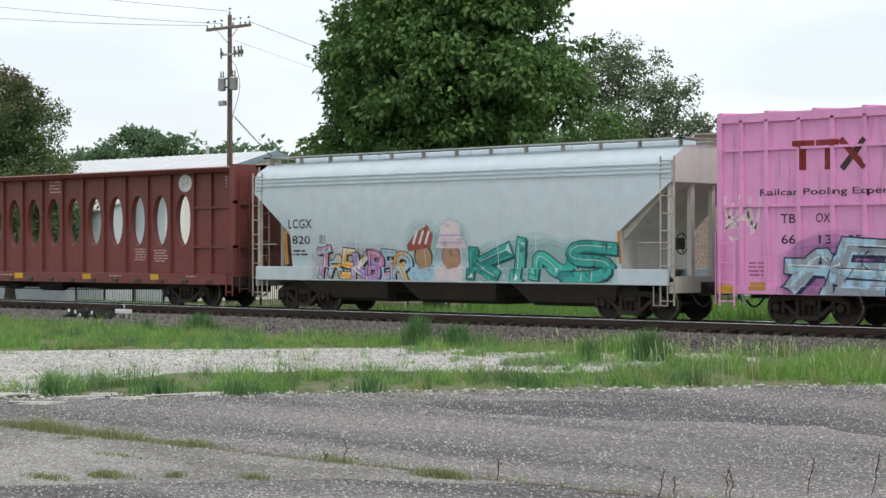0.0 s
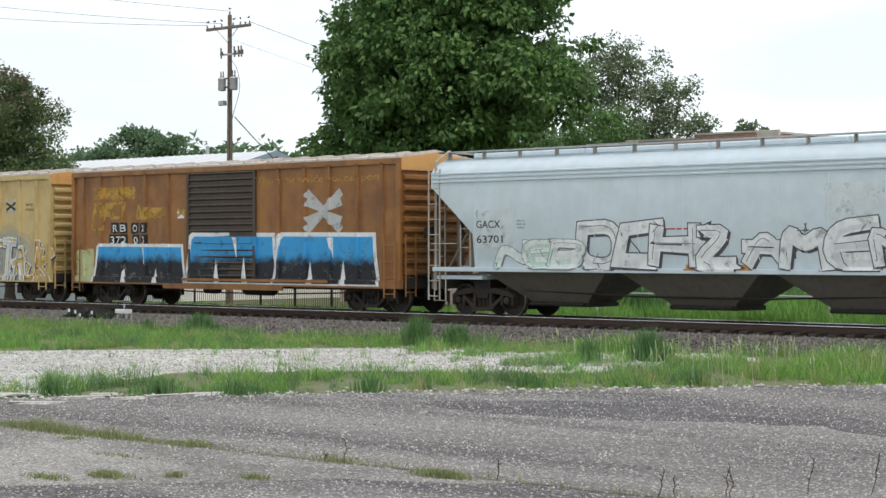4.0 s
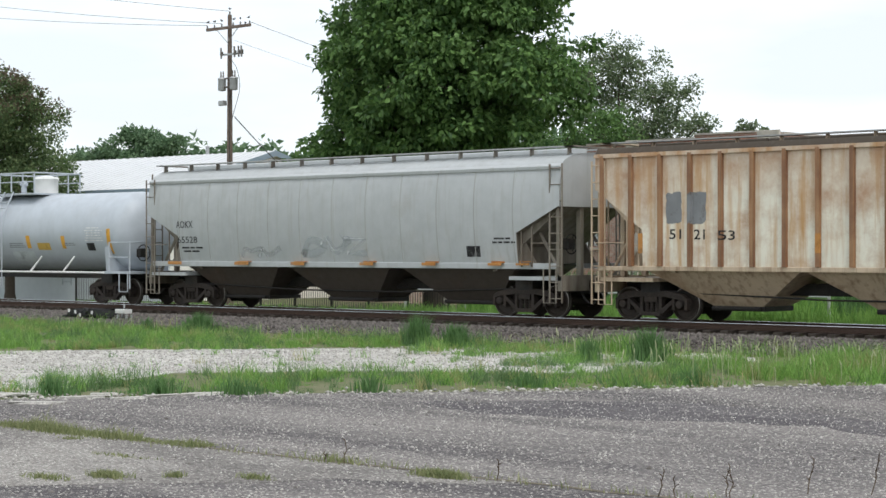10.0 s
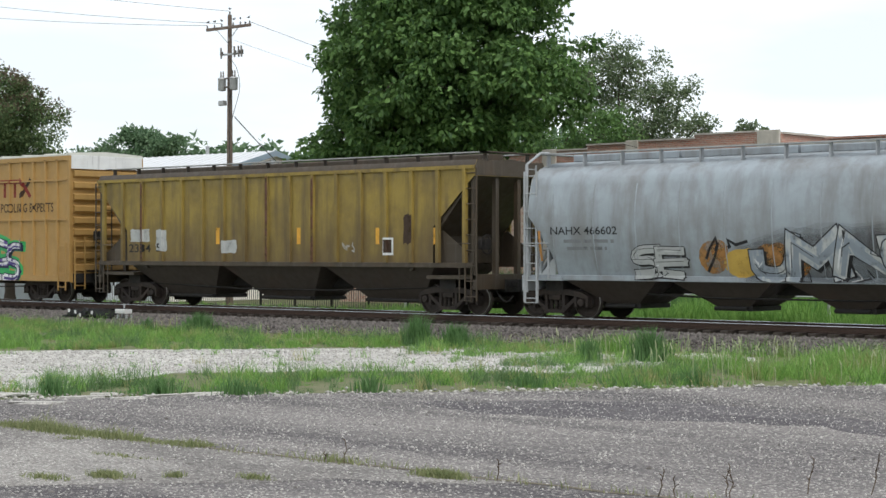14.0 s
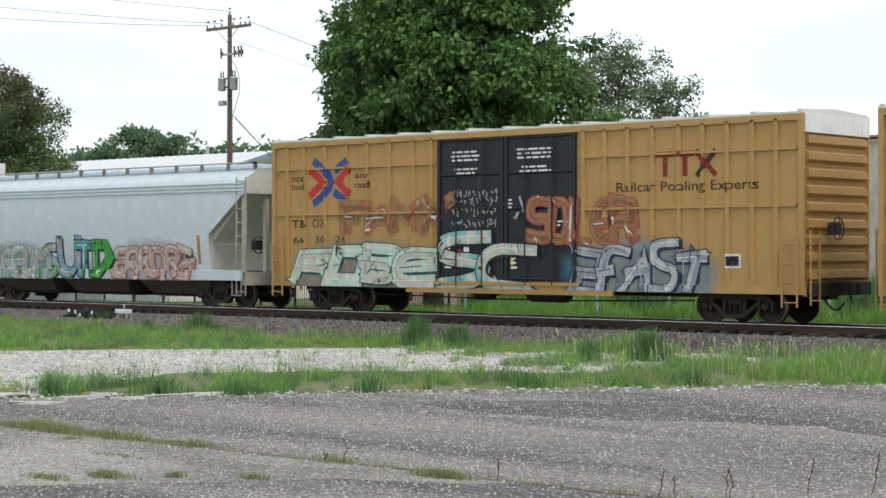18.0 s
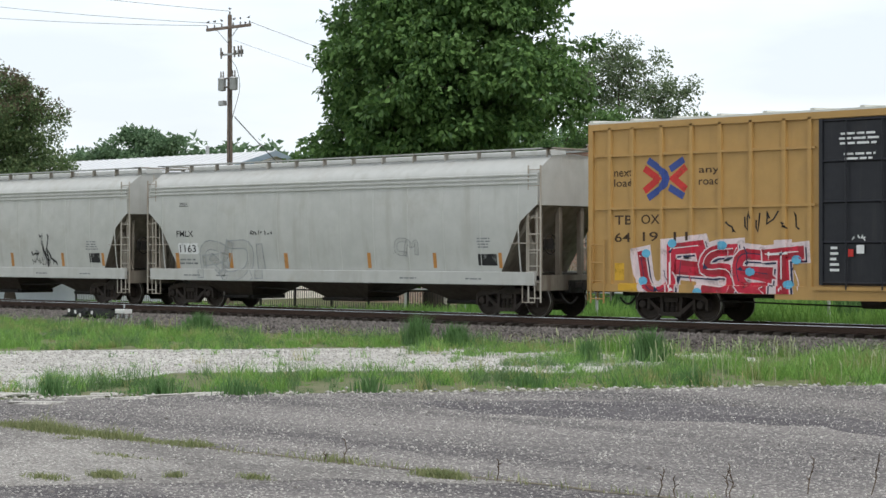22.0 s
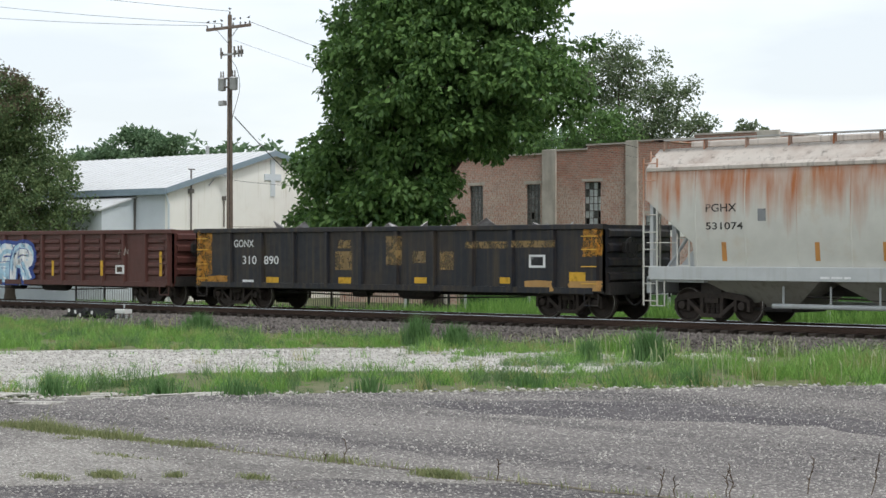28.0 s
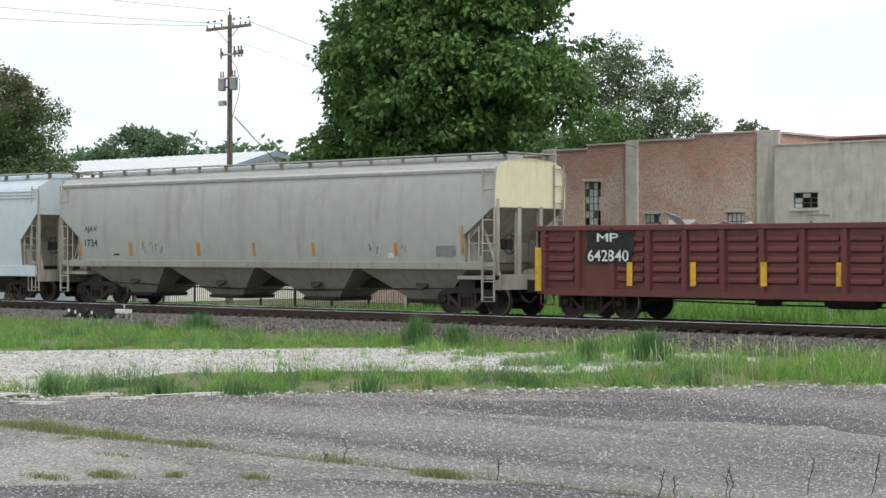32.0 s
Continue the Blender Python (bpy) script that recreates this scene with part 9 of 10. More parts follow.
def painted_hats(car, x0, x1, z0, z1):
    """Two sprayed hats over plain tan ovals."""
    w, h = x1 - x0, z1 - z0
    L_ = []
    for cx, k in ((0.27, 0), (0.68, 1)):
        c = x0 + cx * w
        for q, g in enumerate((1.0, 0.82)):
            L_.append((*blob(c, z0 + 0.60 * h, 0.30 * w * g, 0.44 * h * g, 20, z0), mist(S_PALETEAL), 0.0005 * k + 0.001 * q))
        L_.append((*blob(c, z0 + 0.16 * h, 0.20 * w, 0.17 * h, 18, z0), S_PINKWHITE if k else S_PALEBLUE, 0.004 + 0.0004 * k))
        L_.append((*blob(c, z0 + 0.42 * h, 0.14 * w, 0.21 * h), S_BROWN if not k else S_DKPINK, 0.005 + 0.0004 * k))
        L_.append((*blob(c, z0 + 0.40 * h, 0.12 * w, 0.19 * h), S_SKIN, 0.006 + 0.0004 * k))
    # striped cap
    a = x0 + 0.05 * w
    L_.append(([(a, z0 + 0.50 * h), (a + 0.34 * w, z0 + 0.56 * h), (a + 0.38 * w, z0 + 0.78 * h), (a + 0.30 * w, z0 + 0.93 * h), (a + 0.12 * w, z0 + 0.80 * h), (a - 0.02 * w, z0 + 0.60 * h)], [(0, 1, 2, 3, 4, 5)], S_DULLRED, 0.007))
    for k in (0.10, 0.19, 0.28):
        v, f = stroke([(a + k * w - 0.02 * w, z0 + 0.62 * h), (a + k * w + 0.05 * w, z0 + 0.84 * h)], 0.03 * w)
        L_.append((v, f, S_WHITE, 0.0075))
    # bucket hat
    b = x0 + 0.68 * w
    L_.append(([(b - 0.22 * w, z0 + 0.55 * h), (b + 0.24 * w, z0 + 0.55 * h), (b + 0.17 * w, z0 + 0.72 * h), (b + 0.13 * w, z0 + 0.95 * h), (b, z1), (b - 0.12 * w, z0 + 0.95 * h), (b - 0.16 * w, z0 + 0.72 * h)], [tuple(range(7))], S_PINKWHITE, 0.0082))
    for zz in (0.64, 0.76):
        v, f = stroke([(b - 0.18 * w, z0 + zz * h), (b + 0.19 * w, z0 + zz * h)], 0.02 * h)
        L_.append((v, f, S_LILAC, 0.0088))
    return onto_side(car, "graffiti", L_, "sprayed picture of two hats")


def door_writing(car):
    """White notices and small fittings on the twin doors of a high-cube."""
    for x0, x1 in ((-1.95, -0.75), (0.45, 1.75)):
        bars(car, x0, x1, 4.28, 4.62, 3, S_WHITE)
        bars(car, x0 + 0.1, x1 - 0.05, 3.92, 4.14, 2, S_WHITE)
    bars(car, 0.15, 0.35, 2.95, 3.25, 3, S_WHITE)
    bars(car, 1.45, 2.1, 2.45, 2.65, 2, S_WHITE)
    for x in (-1.55, 0.85):
        scrawl(car, x - 0.1, x + 0.35, 2.05, 2.2, S_WHITE, 50)
        panel(car, x + 0.1, x + 0.3, 1.75, 1.95, S_WHITE, "placard")
        panel(car, x - 0.12, x + 0.02, 1.68, 1.85, S_RED, "placard")
        bars(car, x - 0.6, x - 0.35, 1.3, 1.95, 5, S_WHITE)
    panel(car, 0.25, 0.36, 1.42, 1.85, S_SAFETY, "reflector")


for car_ in (pink, tb1, tb2, tb3):
    door_writing(car_)
# pink boxcar
wordmark(pink, -7.22, -5.26, 3.74, 4.45, S_MAROON)
lettering(pink, "Railcar Pooling Experts", -8.11, -4.39, 3.10, 3.31, S_BLACK)
lettering(pink, "TB", -7.53, -7.12, 2.48, 2.70, S_BLACK)
lettering(pink, "OX", -6.57, -6.18, 2.49, 2.71, S_BLACK)
lettering(pink, "66", -7.51, -7.12, 1.98, 2.20, S_BLACK)
lettering(pink, "13", -6.49, -6.12, 1.98, 2.19, S_BLACK)
lettering(pink, "05", -5.73, -5.37, 1.97, 2.19, S_BLACK)
for seed in (1, 61, 62):
    scrawl(pink, -9.2, -8.05, 2.0 + 0.1 * (seed % 3), 3.2, S_PINKWHITE, seed)
graffiti(pink, "AE", -7.22, -4.71, 0.67, 2.06, [S_PALEBLUE, S_STEELGREY], S_NAVY, 2, S_PURPLE, soft=True)
graffiti(pink, "KO", -4.71, -1.54, 0.72, 2.06, [S_PALEBLUE, S_STEELGREY], S_NAVY, 3, S_PURPLE, soft=True)
bars(pink, -8.45, -7.92, 1.18, 1.57, 4, S_DKPINK)
panel(pink, -8.40, -7.92, 0.85, 1.05, S_ORANGE, "panel")
panel(pink, -9.30, -8.81, 0.76, 0.97, S_SAFETY, "panel")
# pale hopper with teal graffiti
lettering(lcgx, "LCGX", -6.25, -5.23, 2.49, 2.77, S_BLACK)
lettering(lcgx, "820", -6.11, -5.33, 2.02, 2.27, S_BLACK)
bars(lcgx, -6.19, -5.37, 1.66, 1.87, 2, S_BLACK)
panel(lcgx, -4.93, -4.67, 2.03, 2.29, S_FADEGREY, "stencil")
graffiti(lcgx, "TASKBER", -5.01, -1.31, 0.90, 1.92, [S_PINK, S_PALEBLUE, S_AMBER, S_CREAM, S_LILAC], S_BLACK, 4, S_PINKWHITE, soft=True)
graffiti(lcgx, "KINS", 1.09, 5.79, 0.93, 2.09, [S_TEAL, S_DEEPTEAL, S_TEALB], S_DKTEAL, 5, S_PALETEAL, 0.05, soft=True)
painted_hats(lcgx, -1.44, 1.14, 0.93, 2.67)
panel(lcgx, -6.50, -6.33, 1.41, 2.43, S_ORANGE, "reflector")
panel(lcgx, 6.09, 6.21, 1.48, 2.33, S_ORANGE, "reflector")
# partition flat
panel(cbeam, -5.02, -4.43, 0.82, 1.03, S_SAFETY, "reflector")
panel(cbeam, -0.36, 0.16, 0.85, 1.04, S_SAFETY, "reflector")
panel(cbeam, 3.61, 4.08, 0.86, 1.04, S_SAFETY, "reflector")
panel(cbeam, 7.26, 7.69, 0.87, 1.05, S_SAFETY, "reflector")
panel(cbeam, -9.02, -8.37, 0.77, 1.00, S_SAFETY, "reflector")
lettering(cbeam, "UP", -7.73, -7.33, 0.80, 0.99, S_WHITE)
lettering(cbeam, "27", -7.12, -6.72, 0.81, 1.00, S_WHITE)
lettering(cbeam, "3261", -6.50, -5.87, 0.82, 1.00, S_WHITE)
bars(cbeam, -10.05, -8.83, 3.82, 4.36, 4, S_PALEPINK)
bars(cbeam, -0.27, 0.69, 3.88, 4.36, 4, S_PALEPINK)
bars(cbeam, 9.32, 10.06, 3.87, 4.29, 4, S_PALEPINK)
bars(cbeam, -6.47, -5.35, 1.37, 1.89, 4, S_PALEPINK)
bars(cbeam, -5.11, -4.03, 1.38, 1.89, 5, S_PALEPINK)
bars(cbeam, 4.63, 5.47, 1.47, 1.92, 5, S_PALEPINK)
bars(cbeam, 5.65, 6.47, 1.43, 1.88, 5, S_PALEPINK)
onto_side(cbeam, "sign", [(*blob(7.33, 4.08, 0.33, 0.30), S_WHITE, 0.003)], "white oval sign")
panel(cbeam, -11.42, -11.14, 1.48, 1.95, S_SAFETY, "reflector")
panel(cbeam, 11.07, 11.34, 1.51, 1.98, S_SAFETY, "reflector")
panel(cbeam, -10.32, -9.12, 1.53, 3.34, S_REDPATCH, "patch")
panel(cbeam, 9.21, 10.17, 2.29, 3.42, S_REDPATCH, "patch")
bars(cbeam, -4.25, -3.21, 0.90, 0.99, 1, S_PALEPINK)
bars(cbeam, -2.87, -1.87, 0.91, 1.01, 1, S_PALEPINK)
bars(cbeam, -1.32, -0.36, 0.93, 1.02, 1, S_PALEPINK)
bars(cbeam, 5.04, 5.85, 0.95, 1.03, 1, S_PALEPINK)
bars(cbeam, 9.00, 9.72, 0.96, 1.04, 1, S_PALEPINK)
# pale hopper with white graffiti
lettering(gacx, "GACX", -6.84, -5.97, 2.44, 2.65, S_BLACK)
lettering(gacx, "63701", -6.84, -5.90, 2.03, 2.24, S_BLACK)
graffiti(gacx, "NEB", -6.02, -3.22, 1.31, 2.14, [S_PALEMINT, S_WHITE], S_GREYTONE, 6, None)
graffiti(gacx, "OCHZ", -3.15, 1.53, 1.32, 2.58, [S_WHITE, S_CHALK], S_DARKGREY, 7, None)
graffiti(gacx, "AMEN", 1.84, 6.49, 1.35, 2.54, [S_WHITE, S_CHALK], S_DARKGREY, 8, None)
panel(gacx, 4.05, 5.63, 2.55, 3.44, S_PALEPATCH, "patch")
panel(gacx, -6.86, -5.52, 1.89, 2.96, S_PALEPATCH, "patch")
bars(gacx, -5.40, -5.08, 2.40, 2.68, 3, S_FADEGREY)
bars(gacx, -1.27, 0.48, 2.33, 2.41, 1, S_RED)
panel(gacx, -4.06, -3.58, 1.30, 1.45, S_ORANGE, "reflector")
panel(gacx, -1.81, -1.36, 1.31, 1.46, S_ORANGE, "reflector")
panel(gacx, 0.05, 0.48, 1.32, 1.47, S_ORANGE, "reflector")
panel(gacx, 1.53, 1.95, 1.33, 1.47, S_ORANGE, "reflector")
panel(gacx, 4.24, 4.63, 1.35, 1.49, S_ORANGE, "reflector")
panel(gacx, 5.85, 6.22, 1.36, 1.49, S_ORANGE, "reflector")
# rusty orange boxcar
panel(or1, -6.55, -4.4, 3.55, 3.95, S_FADEYELLOW, "patch")
panel(or1, -6.6, -5.5, 2.95, 3.42, S_FADEYELLOW, "patch")
panel(or1, -4.3, -3.2, 2.85, 3.25, S_FADEYELLOW, "patch")
box_mark(or1, -6.7, -1.7, 2.55, 3.95, S_FADEYELLOW, 0.02)
panel(or1, -5.64, -5.22, 2.40, 2.77, S_BLACK, "patch")
lettering(or1, "R", -5.55, -5.31, 2.46, 2.69, S_WHITE)
panel(or1, -5.19, -4.78, 2.40, 2.76, S_BLACK, "patch")
lettering(or1, "B", -5.10, -4.86, 2.46, 2.69, S_WHITE)
panel(or1, -4.58, -4.18, 2.39, 2.75, S_BLACK, "patch")
lettering(or1, "O", -4.49, -4.27, 2.45, 2.68, S_WHITE)
panel(or1, -4.13, -3.73, 2.39, 2.75, S_BLACK, "patch")
lettering(or1, "X", -4.04, -3.82, 2.45, 2.67, S_WHITE)
panel(or1, -5.76, -5.37, 1.96, 2.37, S_BLACK, "patch")
lettering(or1, "3", -5.69, -5.47, 2.05, 2.30, S_WHITE)
panel(or1, -5.46, -5.06, 1.96, 2.37, S_BLACK, "patch")
lettering(or1, "7", -5.38, -5.17, 2.05, 2.30, S_WHITE)
panel(or1, -5.13, -4.74, 1.96, 2.37, S_BLACK, "patch")
lettering(or1, "2", -5.06, -4.85, 2.05, 2.30, S_WHITE)
panel(or1, -4.51, -4.13, 1.96, 2.36, S_BLACK, "patch")
lettering(or1, "0", -4.44, -4.23, 2.05, 2.29, S_WHITE)
panel(or1, -4.09, -3.71, 1.96, 2.36, S_BLACK, "patch")
lettering(or1, "3", -4.02, -3.82, 2.05, 2.29, S_WHITE)
bubble_letters(or1, (-6.5, -1.85), 0.68, 2.1, S_BLUEFADE, S_WHITE, 9)
bubble_letters(or1, (-1.55, 2.5, 6.8), 0.78, 2.45, S_BLUEFADE, S_WHITE, 10)
panel(or1, -3.34, -2.75, 1.63, 2.06, S_TAN, "patch")
panel(or1, -2.20, -1.87, 2.87, 3.10, S_WHITE, "sticker")
panel(or1, -7.54, -6.59, 0.76, 1.88, S_PALEGREEN, "patch")
cross_mark(or1, 3.83, 5.31, 2.42, 3.58, S_PALEGREY, S_PALEGREY)
lettering(or1, "The nationwide boxcar pool", 1.61, 6.96, 3.81, 4.09, S_FADEYELLOW)
panel(or1, -4.97, -4.51, 0.70, 0.83, S_ORANGE, "reflector")
panel(or1, -2.65, -2.22, 0.74, 0.87, S_ORANGE, "reflector")
panel(or1, -0.12, 0.28, 0.78, 0.90, S_ORANGE, "reflector")
panel(or1, 5.97, 6.54, 1.49, 1.80, S_BLACK, "stencil")
# yellow boxcar
box_mark(rbox, -6.90, -1.59, 2.75, 3.86, S_BLACK)
lettering(rbox, "RB", -5.57, -5.07, 2.11, 2.35, S_BLACK)
lettering(rbox, "OX", -4.61, -4.12, 2.11, 2.34, S_BLACK)
lettering(rbox, "33", -5.38, -4.96, 1.71, 1.95, S_BLACK)
lettering(rbox, "855", -4.69, -4.02, 1.71, 1.98, S_BLACK)
cross_mark(rbox, 5.16, 5.72, 3.15, 3.66, S_PALEGREY, S_BLACK)
lettering(rbox, "next", 4.10, 4.56, 3.39, 3.51, S_BLACK)
lettering(rbox, "load", 4.10, 4.56, 3.25, 3.36, S_BLACK)
lettering(rbox, "any", 6.34, 6.80, 3.38, 3.49, S_BLACK)
lettering(rbox, "road", 6.34, 6.80, 3.24, 3.35, S_BLACK)
graffiti(rbox, "HA", -7.80, -5.71, 0.65, 2.26, [S_DULLRED, S_BUFFPINK], S_TAN, 11, S_PALEPINK, 0.03, True)
graffiti(rbox, "OMA", -5.99, -3.67, 0.64, 1.17, [S_PINKWHITE], S_DULLRED, 12, None)
graffiti(rbox, "NS", -3.72, -1.84, 0.70, 2.00, [S_GREYTONE, S_PALEGREY], S_NAVY, 13, S_WHITE, 0.05, True)
graffiti(rbox, "FTA", 4.19, 6.32, 0.61, 2.44, [S_PALEGREY, S_OLDYEL], S_WHITE, 14, S_PALEBLUE, 0.02, soft=True)
graffiti(rbox, "JK", 6.32, 7.81, 0.64, 2.11, [S_OLDYEL, S_TAN], S_WHITE, 15, None, 0.03)
scrawl(rbox, 2.69, 3.52, 1.23, 2.13, S_BROWN, 1)
bars(rbox, -1.54, -0.89, 2.89, 3.10, 2, S_WHITE)
bars(rbox, -0.84, 0.27, 3.18, 3.29, 1, S_WHITE)
panel(rbox, -1.01, -0.64, 2.71, 2.85, S_WHITE, "sticker")
scrawl(rbox, -1.41, 0.51, 1.41, 1.89, S_WHITE, 2)
panel(rbox, 0.39, 1.23, 1.89, 2.26, S_GREYTONE, "patch")
panel(rbox, -7.07, -6.50, 0.72, 0.94, S_ORANGE, "reflector")
panel(rbox, 6.63, 7.04, 0.89, 1.07, S_ORANGE, "reflector")
# orange-brown boxcar
box_mark(or2, -6.89, -1.80, 2.64, 4.03, S_FADEYELLOW, 0.02)
lettering(or2, "RB", -5.50, -4.92, 2.14, 2.36, S_BLACK)
lettering(or2, "OX", -4.63, -4.06, 2.14, 2.36, S_BLACK)
lettering(or2, "37", -5.69, -5.28, 1.72, 1.94, S_BLACK)
lettering(or2, "2 31", -4.92, -4.16, 1.72, 1.94, S_BLACK)
cross_mark(or2, 4.05, 5.63, 2.11, 3.63, S_PALEGREY, S_DULLRED)
lettering(or2, "The nationwide boxcar pool", 1.90, 7.40, 3.69, 4.07, S_FADEYELLOW)
scrawl(or2, 2.74, 3.76, 2.36, 3.01, S_WHITE, 16)
graffiti(or2, "OWA", 3.73, 5.54, 1.16, 2.03, [S_GREYTONE, S_PALEGREY], S_WHITE, 17, None, 0.04)
scrawl(or2, -6.89, -6.01, 1.89, 2.32, S_WHITE, 3)
panel(or2, -6.89, -4.92, 0.70, 1.58, S_PALEPATCH2, "patch")
panel(or2, -3.46, -2.70, 1.56, 2.02, S_BROWN, "stencil")
panel(or2, 6.30, 6.76, 1.30, 2.02, S_BLACK, "patch")
panel(or2, 4.99, 5.81, 1.26, 1.88, S_FADEYELLOW, "patch")
panel(or2, 7.18, 7.57, 1.30, 1.87, S_BLACK, "patch")
scrawl(or2, 1.80, 2.89, 1.27, 1.73, S_WHITE, 4)
bars(or2, 6.17, 6.79, 2.67, 2.96, 2, S_FADEYELLOW)
panel(or2, 5.54, 5.83, 1.47, 1.61, S_GREEN2, "sticker")
# rusty ribbed hopper
lettering(rust, "51", -6.10, -5.74, 2.11, 2.36, S_BLACK)
lettering(rust, "21", -5.36, -5.03, 2.10, 2.35, S_BLACK)
lettering(rust, "53", -4.61, -4.15, 2.08, 2.32, S_BLACK)
panel(rust, -6.20, -5.74, 2.51, 3.28, S_GREYTONE, "patch")
panel(rust, -5.53, -5.01, 2.50, 3.27, S_GREYTONE, "patch")
panel(rust, 4.92, 5.24, 1.77, 2.01, S_BLACK, "stencil")
panel(rust, -7.07, -6.93, 1.75, 2.26, S_ORANGE, "reflector")
panel(rust, -1.88, -1.75, 1.76, 2.23, S_ORANGE, "reflector")
panel(rust, 1.53, 1.64, 1.76, 2.22, S_ORANGE, "reflector")
panel(rust, 3.22, 3.34, 1.76, 2.21, S_ORANGE, "reflector")
panel(rust, 4.25, 4.36, 1.76, 2.20, S_ORANGE, "reflector")
# light grey round-sided hopper
lettering(aokx, "AOKX", -7.15, -6.33, 2.55, 2.78, S_BLACK)
lettering(aokx, "65528", -7.12, -6.15, 2.07, 2.28, S_BLACK)
bars(aokx, -6.94, -5.89, 1.75, 1.98, 2, S_BLACK)
panel(aokx, 5.27, 5.77, 1.65, 1.95, S_BLACK, "stencil")
graffiti(aokx, "DVZ", -1.18, 1.40, 1.62, 2.29, [mist(S_PALEPATCH)], mist(S_PALEPATCH), 18)
graffiti(aokx, "MV", -3.98, -2.40, 1.58, 2.02, [mist(S_PALEPATCH)], mist(S_PALEGREY), 19)
bars(aokx, 6.23, 7.08, 2.00, 2.21, 2, S_BLACK)
panel(aokx, -7.55, -6.86, 1.34, 1.48, S_ORANGE, "reflector")
panel(aokx, -4.31, -3.66, 1.36, 1.50, S_ORANGE, "reflector")
panel(aokx, -1.76, -1.16, 1.37, 1.50, S_ORANGE, "reflector")
panel(aokx, 1.18, 1.74, 1.39, 1.52, S_ORANGE, "reflector")
panel(aokx, 3.65, 4.18, 1.40, 1.52, S_ORANGE, "reflector")
panel(aokx, 6.12, 6.61, 1.41, 1.53, S_ORANGE, "reflector")
panel(aokx, 7.12, 7.60, 1.42, 1.54, S_ORANGE, "reflector")
# tank car
lettering(tank, "GATX 51756", -5.99, -4.12, 2.13, 2.41, S_BLACK)
bars(tank, -5.79, -4.17, 1.85, 2.05, 2, S_GREYTONE)
panel(tank, -6.43, -6.15, 1.72, 2.55, S_AMBER, "reflector")
panel(tank, -4.04, -3.77, 1.88, 2.34, S_AMBER, "reflector")
panel(tank, -1.74, -1.49, 1.93, 2.38, S_AMBER, "reflector")
panel(tank, 1.48, 1.71, 1.91, 2.36, S_AMBER, "reflector")
panel(tank, 3.54, 3.75, 1.90, 2.34, S_AMBER, "reflector")
panel(tank, 6.12, 6.32, 1.73, 2.57, S_AMBER, "reflector")
panel(tank, 0.42, 1.75, 1.35, 1.80, S_PALEPATCH, "patch")
panel(tank, 2.10, 2.84, 1.85, 2.10, S_OLDYEL, "placard")
bars(tank, 4.89, 5.94, 2.13, 2.65, 6, S_WHITE)
panel(tank, 4.96, 5.38, 1.83, 2.09, S_BLACK, "stencil")
bars(tank, -3.13, -2.24, 2.18, 2.30, 2, S_BLACK)
bars(tank, 0.35, 1.50, 1.92, 2.12, 3, S_GREYTONE)
bars(tank, 3.70, 4.32, 1.99, 2.11, 2, S_GREYTONE)
# grimy grey hopper
lettering(nahx, "NAHX 466602", -6.82, -4.63, 2.24, 2.45, S_BLACK)
bars(nahx, -6.47, -4.56, 1.79, 2.17, 2, S_GREYTONE)
graffiti(nahx, "SE", -4.14, -2.68, 1.09, 1.97, [S_PALEGREY], S_BLACK, 20, None, 0.03)
for cx, cz, rx, rz, m in ((-1.75, 1.65, 0.42, 0.42, S_RUSTPATCH), (-0.95, 1.5, 0.5, 0.36, S_OLDYEL), (-0.1, 1.6, 0.45, 0.4, S_RUSTPATCH), (0.6, 1.5, 0.4, 0.32, S_RUSTPATCH), (5.0, 1.75, 0.45, 0.3, S_RUSTPATCH), (5.8, 1.72, 0.5, 0.3, S_OLDYEL), (6.35, 1.75, 0.35, 0.32, S_RUSTPATCH)):
    onto_side(nahx, "patch", [(*blob(cx, cz, rx, rz, 14), m, 0.0012), (*blob(cx + rx * 0.5, cz + rz * 0.45, rx * 0.6, rz * 0.6, 12), m, 0.0016)], "sprayed orange blot")
graffiti(nahx, "JMNED", -0.64, 5.46, 1.08, 2.32, [S_STEELGREY, S_PALEGREY], S_BLACK, 21, S_DARKGREY, 0.10, True)
scrawl(nahx, -2.14, -0.64, 1.23, 2.30, S_BLACK, 5)
scrawl(nahx, 5.33, 6.19, 1.61, 2.21, S_BLACK, 6)
panel(nahx, 7.0, 7.08, 1.58, 2.39, S_ORANGE, "reflector")
panel(nahx, -7.25, -7.17, 1.54, 2.35, S_ORANGE, "reflector")
# mustard hopper
panel(yell, -6.69, -5.72, 2.11, 2.53, S_PALEGREY, "patch")
panel(yell, -5.38, -4.84, 1.80, 2.52, S_PALEGREY, "patch")
lettering(yell, "23", -6.78, -6.27, 1.77, 2.04, S_BLACK)
lettering(yell, "34", -6.16, -5.66, 1.77, 2.04, S_BLACK)
lettering(yell, "5", -5.38, -5.11, 1.79, 2.06, S_BLACK)
panel(yell, -2.09, -1.43, 1.75, 2.15, S_PALEGREY, "patch")
panel(yell, 4.91, 5.34, 1.69, 2.20, S_WHITE, "stencil")
panel(yell, 4.98, 5.27, 1.76, 2.14, S_BROWN, "stencil")
for x in (-6.075, 0.0, 2.025):  # rusted-through post faces
    panel(yell, x - 0.05, x + 0.05, 1.5, 4.05, S_RUSTBROWN, "patch")
scrawl(yell, 3.26, 3.83, 1.75, 2.13, S_PALEGREY, 7)
panel(yell, 5.74, 6.11, 2.01, 2.85, S_BROWN, "patch")
